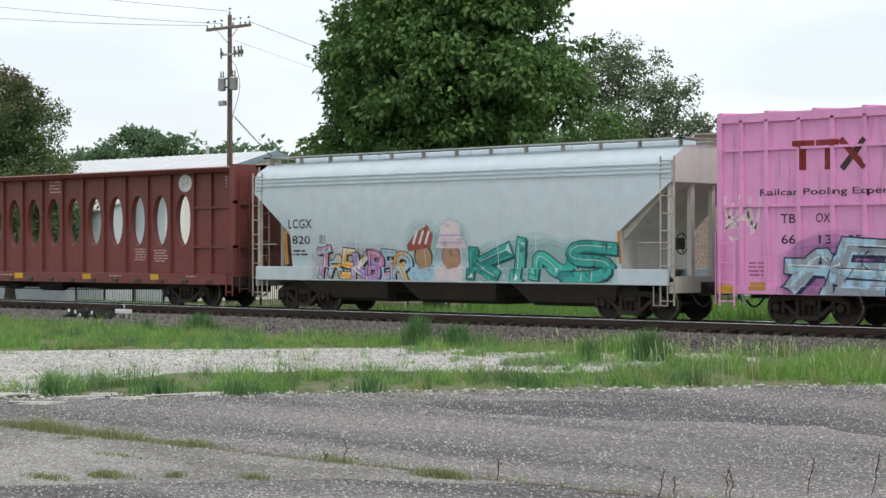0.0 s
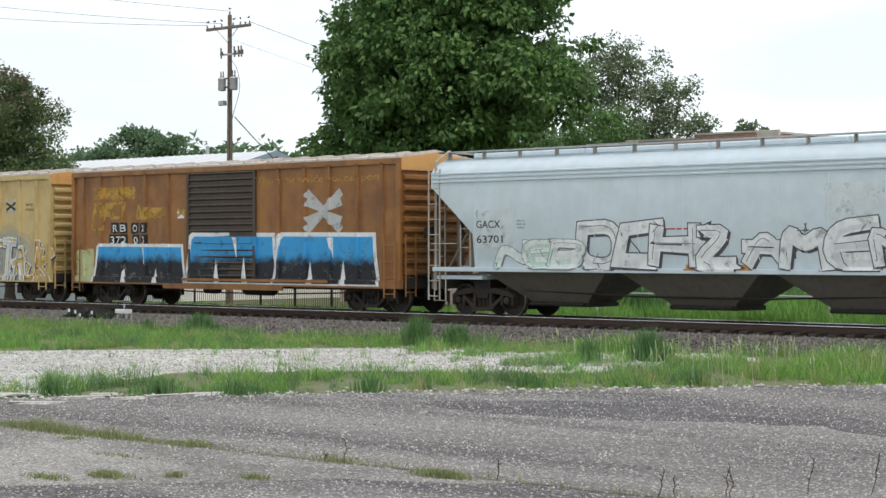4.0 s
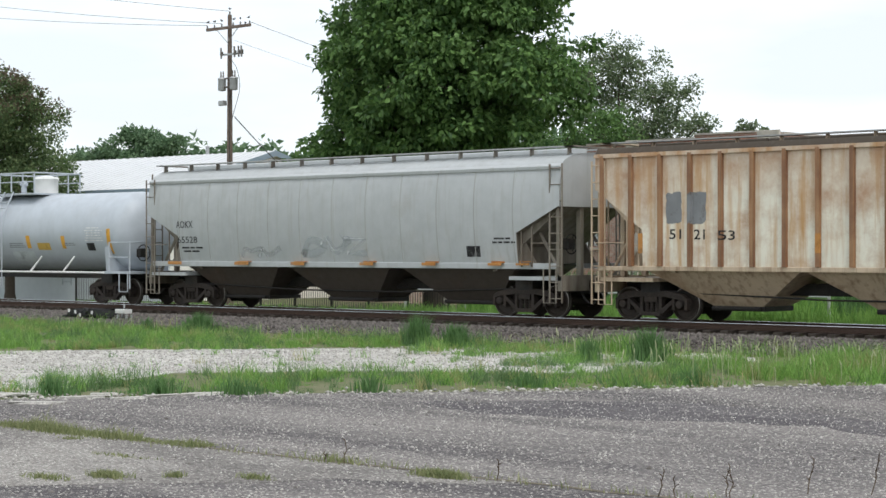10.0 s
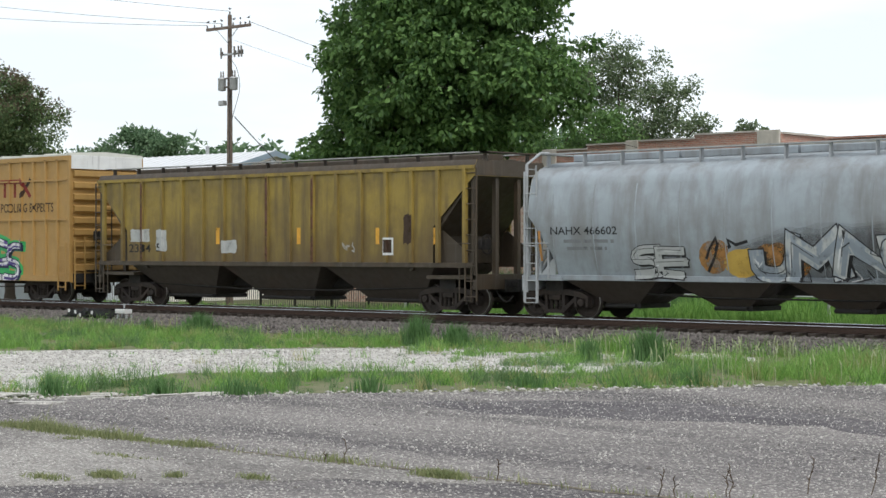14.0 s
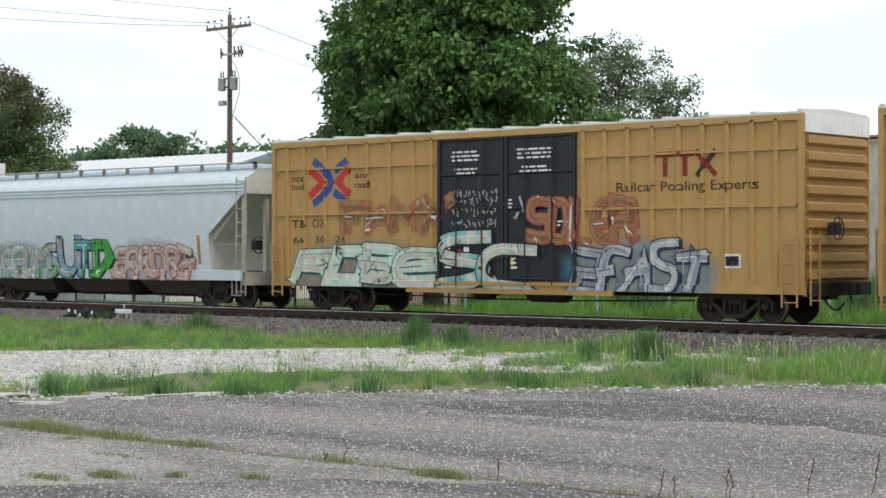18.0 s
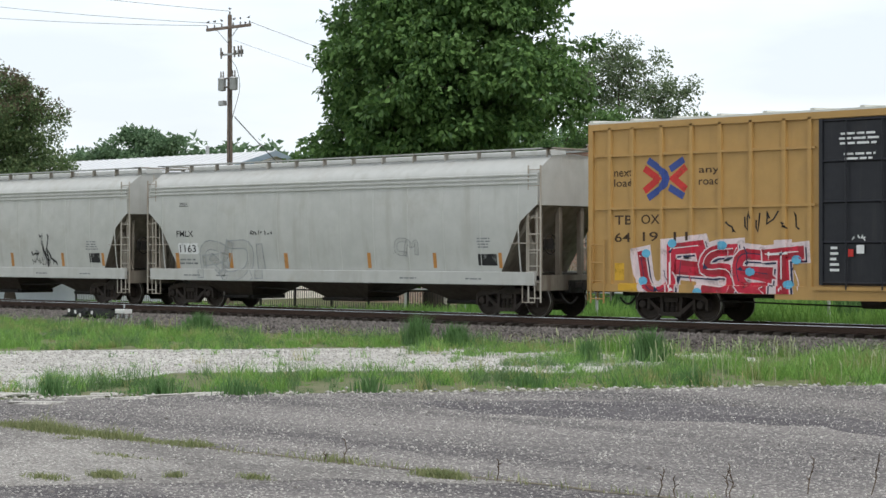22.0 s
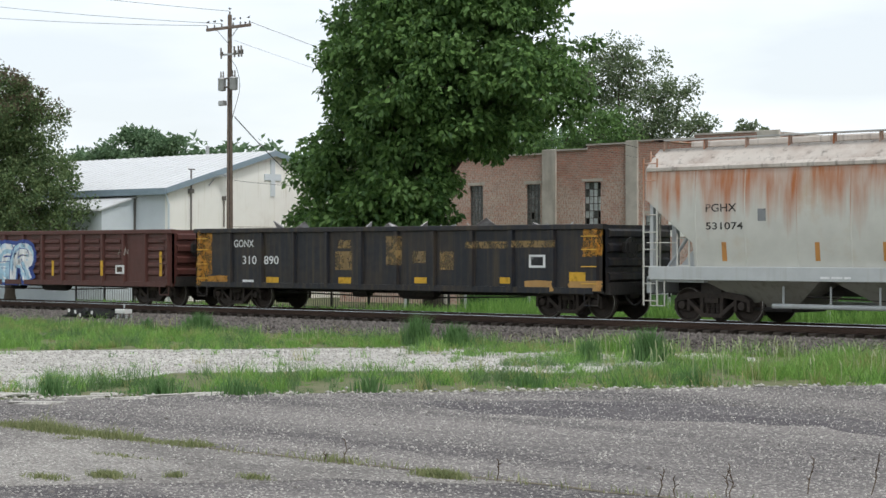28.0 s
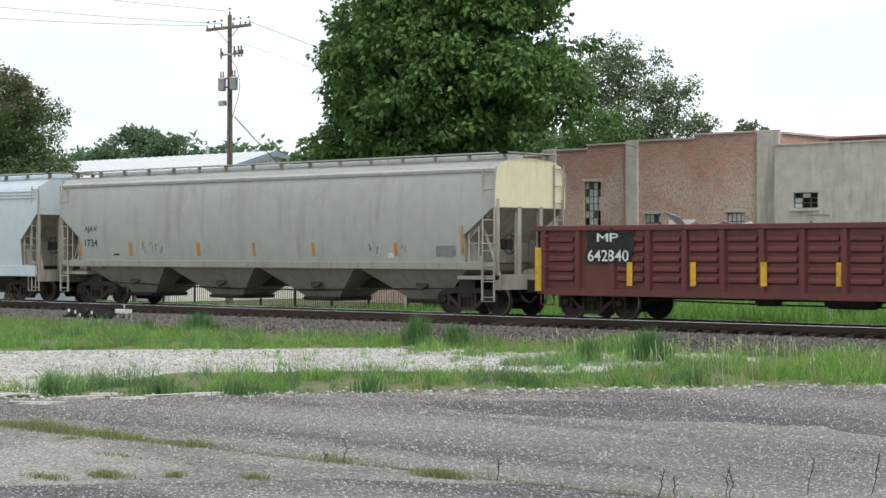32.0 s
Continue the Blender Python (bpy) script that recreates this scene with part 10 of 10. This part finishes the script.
panel(yell, 6.90, 7.04, 2.00, 2.47, S_AMBER, "reflector")
panel(yell, 4.63, 4.78, 2.01, 2.49, S_AMBER, "reflector")
panel(yell, 1.31, 1.47, 2.02, 2.52, S_AMBER, "reflector")
panel(yell, -2.40, -2.23, 2.03, 2.55, S_AMBER, "reflector")
# first yellow high-cube
cross_mark(tb1, -7.47, -6.10, 3.12, 4.22, S_BLUE, S_RED, True)
lettering(tb1, "next", -8.42, -7.82, 3.72, 3.89, S_BROWN)
lettering(tb1, "load", -8.42, -7.82, 3.48, 3.67, S_BROWN)
lettering(tb1, "any", -5.79, -5.19, 3.72, 3.88, S_BROWN)
lettering(tb1, "road", -5.79, -5.19, 3.49, 3.67, S_BROWN)
lettering(tb1, "TB", -8.44, -7.84, 2.50, 2.72, S_BROWN)
lettering(tb1, "OX", -7.56, -6.95, 2.51, 2.75, S_BROWN)
lettering(tb1, "64", -8.44, -7.95, 2.01, 2.26, S_BROWN)
lettering(tb1, "15", -7.51, -7.04, 2.03, 2.27, S_BROWN)
lettering(tb1, "53", -6.61, -6.13, 2.04, 2.28, S_BROWN)
wordmark(tb1, 5.10, 6.95, 3.72, 4.36, S_MAROON)
lettering(tb1, "RAILCAR POOLING EXPERTS", 3.58, 8.30, 3.18, 3.50, S_BROWN)
graffiti(tb1, "SRABS", -6.87, -2.47, 0.58, 2.00, [S_PURPLE, S_WHITE, S_VIOLET], S_NAVY, 22, S_GREEN, 0.04)
graffiti(tb1, "CLOES", 2.72, 6.28, 0.65, 2.14, [S_PURPLE, S_WHITE, S_VIOLET], S_NAVY, 23, S_GREEN, 0.04)
scrawl(tb1, -5.92, -5.15, 2.13, 2.43, S_BROWN, 8)
panel(tb1, -8.5, -8.2, 1.15, 1.62, S_SAFETY, "placard")
panel(tb1, -8.35, -7.84, 0.86, 1.05, S_SAFETY, "placard")
# second yellow high-cube
cross_mark(tb2, -7.70, -5.99, 3.16, 4.58, S_BLUE, S_RED, True)
lettering(tb2, "next", -8.47, -7.87, 3.90, 4.08, S_BROWN)
lettering(tb2, "load", -8.47, -7.87, 3.66, 3.85, S_BROWN)
lettering(tb2, "any", -5.79, -5.18, 3.90, 4.07, S_BROWN)
lettering(tb2, "road", -5.79, -5.18, 3.66, 3.85, S_BROWN)
lettering(tb2, "TB", -8.47, -7.84, 2.50, 2.75, S_BROWN)
lettering(tb2, "OX", -7.59, -7.00, 2.51, 2.77, S_BROWN)
lettering(tb2, "66", -8.40, -7.89, 2.04, 2.25, S_BROWN)
lettering(tb2, "30", -7.47, -7.02, 2.05, 2.26, S_BROWN)
lettering(tb2, "26", -6.61, -6.12, 2.06, 2.27, S_BROWN)
lettering(tb2, "Railcar Pooling Experts", 3.74, 8.04, 3.25, 3.58, S_BROWN)
wordmark(tb2, 4.98, 6.80, 3.69, 4.33, S_MAROON)
graffiti(tb2, "FAMY", -6.30, -2.03, 2.23, 3.43, [S_FADERED, S_FADEBROWN], mist(S_FADERED), 24, None, 0.09)
graffiti(tb2, "SOLER", 0.89, 4.32, 1.99, 3.24, [S_FADERED, S_FADEBROWN], S_DULLRED, 25, None, 0.03)
graffiti(tb2, "ROBE", -8.12, -2.69, 0.80, 2.01, [S_PALEMINT, S_PALETAN], S_DKTEAL, 26, S_STEELBLUE, soft=True)
graffiti(tb2, "SC", -2.23, 0.75, 0.68, 2.21, [S_SEA, S_PALETAN], S_BLACK, 27, None, 0.02)
graffiti(tb2, "2FAST", 2.39, 6.49, 0.66, 2.01, [S_STEELGREY, S_PALEGREY], S_NAVY, 28, S_SKYBLUE, 0.03, soft=True)
for z, seed in ((2.45, 9), (2.75, 51), (3.05, 52), (3.25, 53)):
    scrawl(tb2, -1.93, -0.2, z, z + 0.26, S_PALEGREY, seed)
scrawl(tb2, 0.3, 0.8, 2.4, 3.3, S_PALEGREY, 54)
panel(tb2, 7.06, 7.52, 1.39, 1.74, S_WHITE, "stencil")
panel(tb2, 7.12, 7.46, 1.44, 1.68, S_BLACK, "stencil")
# pale hopper with green and red graffiti
lettering(smnx, "SMNX", -6.11, -5.27, 2.39, 2.61, S_BLACK)
lettering(smnx, "884", -5.92, -5.43, 2.05, 2.25, S_BLACK)
graffiti(smnx, "DREDM", -5.86, -2.42, 0.87, 2.03, [S_PALETAN, S_DUSTGREY, S_SEADUST], S_GREYTONE, 29, S_SEA, 0.03, True)
graffiti(smnx, "SUTD", -2.67, 1.21, 0.88, 2.25, [S_GREEN2, S_MIDGREY, S_DULLBLUE, S_GREEN2], S_BLACK, 30, None, 0.03)
graffiti(smnx, "ERRORS", 1.30, 5.29, 0.89, 2.08, [S_PALETAN, S_BUFFPINK], S_DULLPINK, 31, S_PALEPINK, 0.05, True)
panel(smnx, 5.00, 5.41, 1.60, 1.88, S_BLACK, "stencil")
panel(smnx, 5.62, 5.77, 1.38, 2.31, S_ORANGE, "reflector")
panel(smnx, -6.70, -6.50, 1.32, 2.40, S_ORANGE, "reflector")
# third yellow high-cube
cross_mark(tb3, -7.56, -6.28, 3.12, 4.17, S_BLUE, S_RED, True)
lettering(tb3, "next", -8.52, -7.93, 3.73, 3.91, S_BROWN)
lettering(tb3, "load", -8.52, -7.93, 3.47, 3.67, S_BROWN)
lettering(tb3, "any", -5.90, -5.29, 3.71, 3.88, S_BROWN)
lettering(tb3, "road", -5.90, -5.29, 3.46, 3.66, S_BROWN)
lettering(tb3, "TB", -8.50, -7.93, 2.49, 2.73, S_BROWN)
lettering(tb3, "OX", -7.66, -7.09, 2.50, 2.74, S_BROWN)
lettering(tb3, "64", -8.50, -8.00, 2.04, 2.28, S_BROWN)
lettering(tb3, "19", -7.61, -7.14, 2.06, 2.30, S_BROWN)
lettering(tb3, "11", -6.66, -6.23, 2.06, 2.29, S_BROWN)
lettering(tb3, "RAILCAR POOLING EXPERTS", 3.51, 8.24, 3.17, 3.49, S_BROWN)
wordmark(tb3, 4.97, 6.68, 3.61, 4.20, S_MAROON)
scrawl(tb3, -5.11, -2.82, 2.24, 2.83, S_BLACK, 10)
graffiti(tb3, "UPSET", -7.61, -2.95, 0.60, 2.05, [S_CRIMSON, S_DEEPRED], S_PINKWHITE, 32, S_PINKWHITE, 0.03)
onto_side(tb3, "graffiti", [(*blob(x, z, 0.14, 0.11, 10), S_SKYBLUE, 0.0145 + 0.0001 * i) for i, (x, z) in enumerate(((-7.5, 1.75), (-6.7, 2.0), (-5.9, 0.78), (-5.2, 1.95), (-4.4, 1.3), (-3.3, 1.0), (-3.1, 1.6), (-7.6, 1.05)))], "dabs of sky blue spray")
for x, z, r in ((2.75, 1.05, 0.24), (4.35, 1.92, 0.3), (4.9, 1.85, 0.2), (6.55, 1.3, 0.3), (6.3, 1.72, 0.22), (3.4, 0.8, 0.2)):
    onto_side(tb3, "graffiti", [(*blob(x + dx * r, z + dz * r, r * k, r * k * 0.8, 12, 0.58), S_GREEN, 0.0008 + 0.0002 * q) for q, (dx, dz, k) in enumerate(((0, 0, 1), (0.8, 0.5, 0.5), (-0.7, 0.4, 0.45)))], "blots of green spray")
lettering(tb3, "VELA", 2.83, 4.79, 1.88, 2.73, S_DARKGREY)
graffiti(tb3, "ASERK", 2.83, 6.80, 0.60, 1.80, [S_PEACH, S_CREAM], S_BLACK, 34, None, 0.07, spots=S_FADERED)
panel(tb3, 6.98, 7.26, 1.26, 1.59, S_WHITE, "stencil")
panel(tb3, 7.31, 7.59, 1.26, 1.59, S_WHITE, "stencil")
panel(tb3, 7.83, 8.35, 1.05, 1.62, S_PALEPATCH2, "patch")
panel(tb3, -8.5, -8.2, 1.05, 1.5, S_SAFETY, "placard")
panel(tb3, -8.35, -7.75, 0.79, 0.98, S_SAFETY, "placard")
# dusty hoppers
lettering(f1163, "FMLX", -6.80, -5.98, 2.27, 2.46, S_BLACK)
panel(f1163, -6.77, -5.78, 1.72, 2.06, S_WHITE, "patch")
lettering(f1163, "1163", -6.67, -5.88, 1.77, 2.01, S_BLACK)
graffiti(f1163, "ROI", -5.63, -2.22, 0.89, 2.14, [S_DUSTGREY], S_FADEGREY, 35, None, 0.04, hollow=True)
graffiti(f1163, "CM", 2.87, 3.77, 1.65, 2.18, [S_DUSTGREY], S_GREYTONE, 36, None, 0.0, hollow=True)
panel(f1163, -6.91, -6.74, 1.25, 1.75, S_ORANGE, "reflector")
panel(f1163, -4.32, -4.15, 1.27, 1.75, S_ORANGE, "reflector")
panel(f1163, -1.79, -1.63, 1.28, 1.75, S_ORANGE, "reflector")
panel(f1163, 1.76, 1.90, 1.31, 1.76, S_ORANGE, "reflector")
panel(f1163, 4.35, 4.48, 1.33, 1.76, S_ORANGE, "reflector")
panel(f1163, 6.78, 6.90, 1.34, 1.76, S_ORANGE, "reflector")
panel(f1163, 6.04, 6.72, 1.41, 1.73, S_BLACK, "stencil")
bars(f1163, -6.70, -6.12, 3.23, 3.38, 3, S_BLACK)
scrawl(f1163, -3.37, -2.22, 2.30, 2.46, S_BLACK, 11)
bars(f1163, 6.00, 6.57, 1.88, 2.20, 4, S_GREYTONE)
lettering(f1180, "FMLX", -6.89, -6.16, 2.27, 2.46, S_BLACK)
panel(f1180, -6.92, -5.76, 1.65, 2.05, S_WHITE, "patch")
lettering(f1180, "1180", -6.79, -5.91, 1.73, 1.98, S_BLACK)
scrawl(f1180, 2.62, 4.38, 1.29, 2.23, S_BLACK, 12)
scrawl(f1180, 3.18, 3.84, 1.63, 2.46, S_BLACK, 13)
scrawl(f1180, 3.3, 3.9, 1.35, 2.2, S_BLACK, 41)
scrawl(f1180, 3.0, 3.7, 1.45, 2.0, S_GREYTONE, 42)
scrawl(f1180, 2.7, 4.3, 1.32, 1.6, S_BLACK, 43)
panel(f1180, -5.17, -4.99, 1.23, 1.75, S_ORANGE, "reflector")
panel(f1180, -1.55, -1.38, 1.26, 1.75, S_ORANGE, "reflector")
panel(f1180, 1.50, 1.66, 1.27, 1.75, S_ORANGE, "reflector")
panel(f1180, 4.48, 4.63, 1.29, 1.75, S_ORANGE, "reflector")
panel(f1180, 6.74, 6.88, 1.31, 1.75, S_ORANGE, "reflector")
panel(f1180, 6.07, 6.65, 1.42, 1.74, S_BLACK, "stencil")
bars(f1180, 5.90, 6.58, 1.84, 2.17, 4, S_GREYTONE)
for car_ in (f1163, f1180):
    for x in (-6.4, -4.9, 3.1, 5.6):
        bars(car_, x, x + 0.8, 1.0, 1.09, 1, S_GREYTONE)
    bars(car_, -6.75, -5.8, 1.36, 1.6, 2, S_GREYTONE)
scrawl(f1180, -3.43, -2.55, 1.34, 1.99, S_GREYTONE, 14)
# light grey hopper
lettering(shpx, "SHPX", -6.99, -6.12, 2.35, 2.57, S_BLACK)
lettering(shpx, "42812", -6.97, -6.12, 1.94, 2.16, S_BLACK)
scrawl(shpx, -1.84, -0.47, 1.55, 1.92, S_BLACK, 15)
scrawl(shpx, -1.75, -0.5, 1.58, 1.9, S_BLACK, 46)
for x in (-6.3, -3.4, 2.1, 4.0, 5.6):
    bars(shpx, x, x + 0.7, 1.05, 1.13, 1, S_GREYTONE)
panel(shpx, -7.18, -7.00, 1.36, 1.89, S_ORANGE, "reflector")
panel(shpx, -4.36, -4.19, 1.37, 1.89, S_ORANGE, "reflector")
panel(shpx, -2.14, -1.98, 1.38, 1.88, S_ORANGE, "reflector")
panel(shpx, -0.08, 0.07, 1.39, 1.88, S_ORANGE, "reflector")
panel(shpx, 2.47, 2.60, 1.41, 1.88, S_ORANGE, "reflector")
panel(shpx, 4.76, 4.89, 1.42, 1.88, S_ORANGE, "reflector")
panel(shpx, 6.91, 7.03, 1.43, 1.87, S_ORANGE, "reflector")
panel(shpx, 6.30, 6.74, 1.69, 1.99, S_BLACK, "stencil")
bars(shpx, 4.95, 5.55, 1.73, 2.14, 5, S_GREYTONE)
bars(shpx, 2.73, 3.60, 1.70, 1.91, 3, S_GREYTONE)
# rusting hopper
lettering(pghx, "PGHX", -6.93, -6.03, 2.78, 2.98, S_BLACK)
lettering(pghx, "531074", -6.93, -5.85, 2.34, 2.52, S_BLACK)
panel(pghx, -6.49, -6.35, 1.56, 2.03, S_ORANGE, "reflector")
panel(pghx, -3.87, -3.74, 1.57, 2.02, S_ORANGE, "reflector")
panel(pghx, -2.08, -1.96, 1.57, 2.02, S_ORANGE, "reflector")
panel(pghx, -0.19, -0.07, 1.58, 2.01, S_ORANGE, "reflector")
panel(pghx, 3.39, 3.49, 1.59, 2.00, S_ORANGE, "reflector")
bars(pghx, 2.52, 3.27, 1.67, 1.80, 2, S_GREYTONE)
panel(pghx, 4.71, 5.21, 1.71, 1.97, S_BLACK, "stencil")
bars(pghx, -3.71, -2.81, 1.12, 1.23, 1, S_WHITE)
bars(pghx, 2.36, 3.27, 1.15, 1.26, 1, S_WHITE)
panel(pghx, -5.43, -5.20, 2.54, 2.84, S_GREYTONE, "stencil")
# gondolas
lettering(g310, "GONX", -6.32, -5.40, 1.93, 2.16, S_WHITE)
lettering(g310, "310", -5.92, -5.27, 1.40, 1.66, S_WHITE)
lettering(g310, "890", -4.93, -4.27, 1.40, 1.66, S_WHITE)
bars(g310, -6.00, -5.16, 0.66, 0.96, 2, S_WHITE)
panel(g310, -4.83, -4.27, 0.81, 1.01, S_SAFETY, "reflector")
panel(g310, -1.67, -1.15, 0.85, 1.03, S_SAFETY, "reflector")
panel(g310, 1.40, 1.88, 0.89, 1.06, S_SAFETY, "reflector")
panel(g310, 4.59, 5.03, 0.92, 1.09, S_SAFETY, "reflector")
panel(g310, 7.00, 7.54, 1.01, 1.25, S_SAFETY, "reflector")
panel(g310, 5.62, 6.19, 1.36, 1.71, S_WHITE, "stencil")
panel(g310, 5.70, 6.11, 1.42, 1.65, S_BLACK, "stencil")
panel(g310, -8.11, -7.37, 1.05, 2.47, S_RUSTYEL, "patch")
panel(g310, 7.45, 8.10, 1.66, 2.40, S_RUSTYEL, "patch")
panel(g310, 5.47, 6.50, 0.73, 1.01, S_TAN, "patch")
panel(g310, 6.98, 8.08, 0.75, 1.03, S_TAN, "patch")
panel(g310, -8.11, -6.61, 0.69, 1.03, S_RUSTYEL, "patch")
panel(g310, -1.69, -1.15, 1.89, 2.14, S_GHOSTYEL, "ghost_lettering")
panel(g310, -1.81, -1.10, 1.25, 1.80, S_GHOSTYEL, "ghost_lettering")
panel(g310, 0.28, 0.91, 1.40, 2.24, S_GHOSTYEL, "ghost_lettering")
panel(g310, 1.33, 1.84, 1.47, 1.80, S_GHOSTYEL, "ghost_lettering")
panel(g310, 2.38, 2.91, 1.28, 1.80, S_GHOSTYEL, "ghost_lettering")
panel(g310, 3.33, 4.87, 1.88, 2.07, S_GHOSTYEL, "ghost_lettering")
panel(g310, 5.07, 6.54, 1.91, 2.09, S_GHOSTYEL, "ghost_lettering")
lettering(g643, "MP", -6.23, -5.70, 1.93, 2.14, S_WHITE)
lettering(g643, "643180", -6.36, -5.23, 1.57, 1.82, S_WHITE)
graffiti(g643, "GATER", -4.72, 0.49, 0.62, 2.09, [S_PALEBLUE, S_WHITE], S_BLUE, 37, S_BLUE, 0.075)
panel(g643, 1.71, 1.84, 0.95, 1.48, S_SAFETY, "reflector")
panel(g643, 4.50, 4.62, 0.98, 1.49, S_SAFETY, "reflector")
panel(g643, -6.82, -6.66, 0.86, 1.45, S_SAFETY, "reflector")
panel(g643, -8.24, -8.04, 0.81, 1.80, S_SAFETY, "reflector")
panel(g643, 7.58, 7.71, 0.99, 1.80, S_SAFETY, "reflector")
panel(g643, 5.27, 5.76, 1.05, 1.34, S_WHITE, "stencil")
panel(g643, 5.35, 5.68, 1.11, 1.28, S_BROWN, "stencil")
scrawl(g643, 5.37, 6.06, 1.65, 2.03, S_PALEPATCH2, 16)
lettering(g642, "MP", -6.13, -5.44, 2.05, 2.27, S_WHITE)
lettering(g642, "642840", -6.43, -5.11, 1.54, 1.84, S_WHITE)
panel(g642, -6.49, -5.00, 1.48, 2.37, S_BLACK, "patch")
panel(g642, -5.17, -4.99, 0.91, 1.52, S_SAFETY, "reflector")
panel(g642, -3.21, -3.04, 0.93, 1.53, S_SAFETY, "reflector")
panel(g642, -1.14, -0.98, 0.95, 1.54, S_SAFETY, "reflector")
panel(g642, 0.91, 1.06, 0.97, 1.54, S_SAFETY, "reflector")
panel(g642, 2.86, 3.01, 0.99, 1.55, S_SAFETY, "reflector")
panel(g642, 4.91, 5.05, 1.01, 1.56, S_SAFETY, "reflector")
panel(g642, -8.21, -7.99, 0.74, 1.90, S_SAFETY, "reflector")
panel(g642, 7.95, 8.10, 0.93, 1.88, S_SAFETY, "reflector")
scrawl(g642, 5.28, 6.42, 1.56, 2.13, S_PALEPATCH2, 17)
panel(g642, 5.40, 5.90, 1.06, 1.43, S_WHITE, "stencil")
panel(g642, 5.49, 5.81, 1.13, 1.36, S_BROWN, "stencil")
# last hoppers
lettering(ajax, "AJAX", -8.47, -7.75, 2.42, 2.65, S_BLACK)
lettering(ajax, "1734", -8.47, -7.78, 1.96, 2.21, S_BLACK)
panel(ajax, -8.82, -8.63, 1.65, 2.09, S_ORANGE, "reflector")
panel(ajax, -6.10, -5.92, 1.65, 2.09, S_ORANGE, "reflector")
panel(ajax, -2.65, -2.48, 1.66, 2.07, S_ORANGE, "reflector")
panel(ajax, -0.04, 0.12, 1.66, 2.07, S_ORANGE, "reflector")
panel(ajax, 2.64, 2.78, 1.67, 2.06, S_ORANGE, "reflector")
panel(ajax, 6.05, 6.19, 1.67, 2.05, S_ORANGE, "reflector")
panel(ajax, 8.62, 8.74, 1.68, 2.04, S_ORANGE, "reflector")
panel(ajax, 8.61, 8.75, 1.72, 2.51, S_ORANGE, "reflector")
panel(ajax, 7.68, 8.43, 1.64, 1.96, S_GREYTONE, "patch")
scrawl(ajax, -5.42, -4.25, 1.62, 2.17, S_GREYTONE, 18)
scrawl(ajax, 5.05, 5.47, 1.69, 2.05, S_BLACK, 19)
panel(ajax, 5.78, 6.01, 1.62, 1.75, S_WHITE, "sticker")
scrawl(ajax, 6.26, 6.59, 1.72, 2.08, S_GREYTONE, 20)
bars(ajax, -6.98, -6.55, 1.63, 1.77, 1, S_BLACK)


# ---- what moves ----
def motions():
    """The train rolls by at an even speed; all wheelsets turn alike."""
    for car, x0 in TRAIN:
        walk(car, [(t, pose(x0 + SPEED * t, 0, 0)) for t in (0.0, 8.0, 16.0, 24.0, 32.0)])
    step = 1 / FPS
    turn = math.degrees(SPEED * step / WHEEL_R)  # degrees from one row to the next
    rows = [(i * step, i * turn) for i in range(int(32 * FPS) + 1)]
    for k in (-1, 1):
        first = ROLLERS[k][0]
        walk(first, [(t, pose(k * 0.889, 0, WHEEL_R, 0, a, 0)) for t, a in rows])
        for other in ROLLERS[k][1:]:
            other.rotation_mode = "QUATERNION"
            keys = other.animation_data_create()
            keys.action = first.animation_data.action
            keys.action_slot = first.animation_data.action_slot


motions()
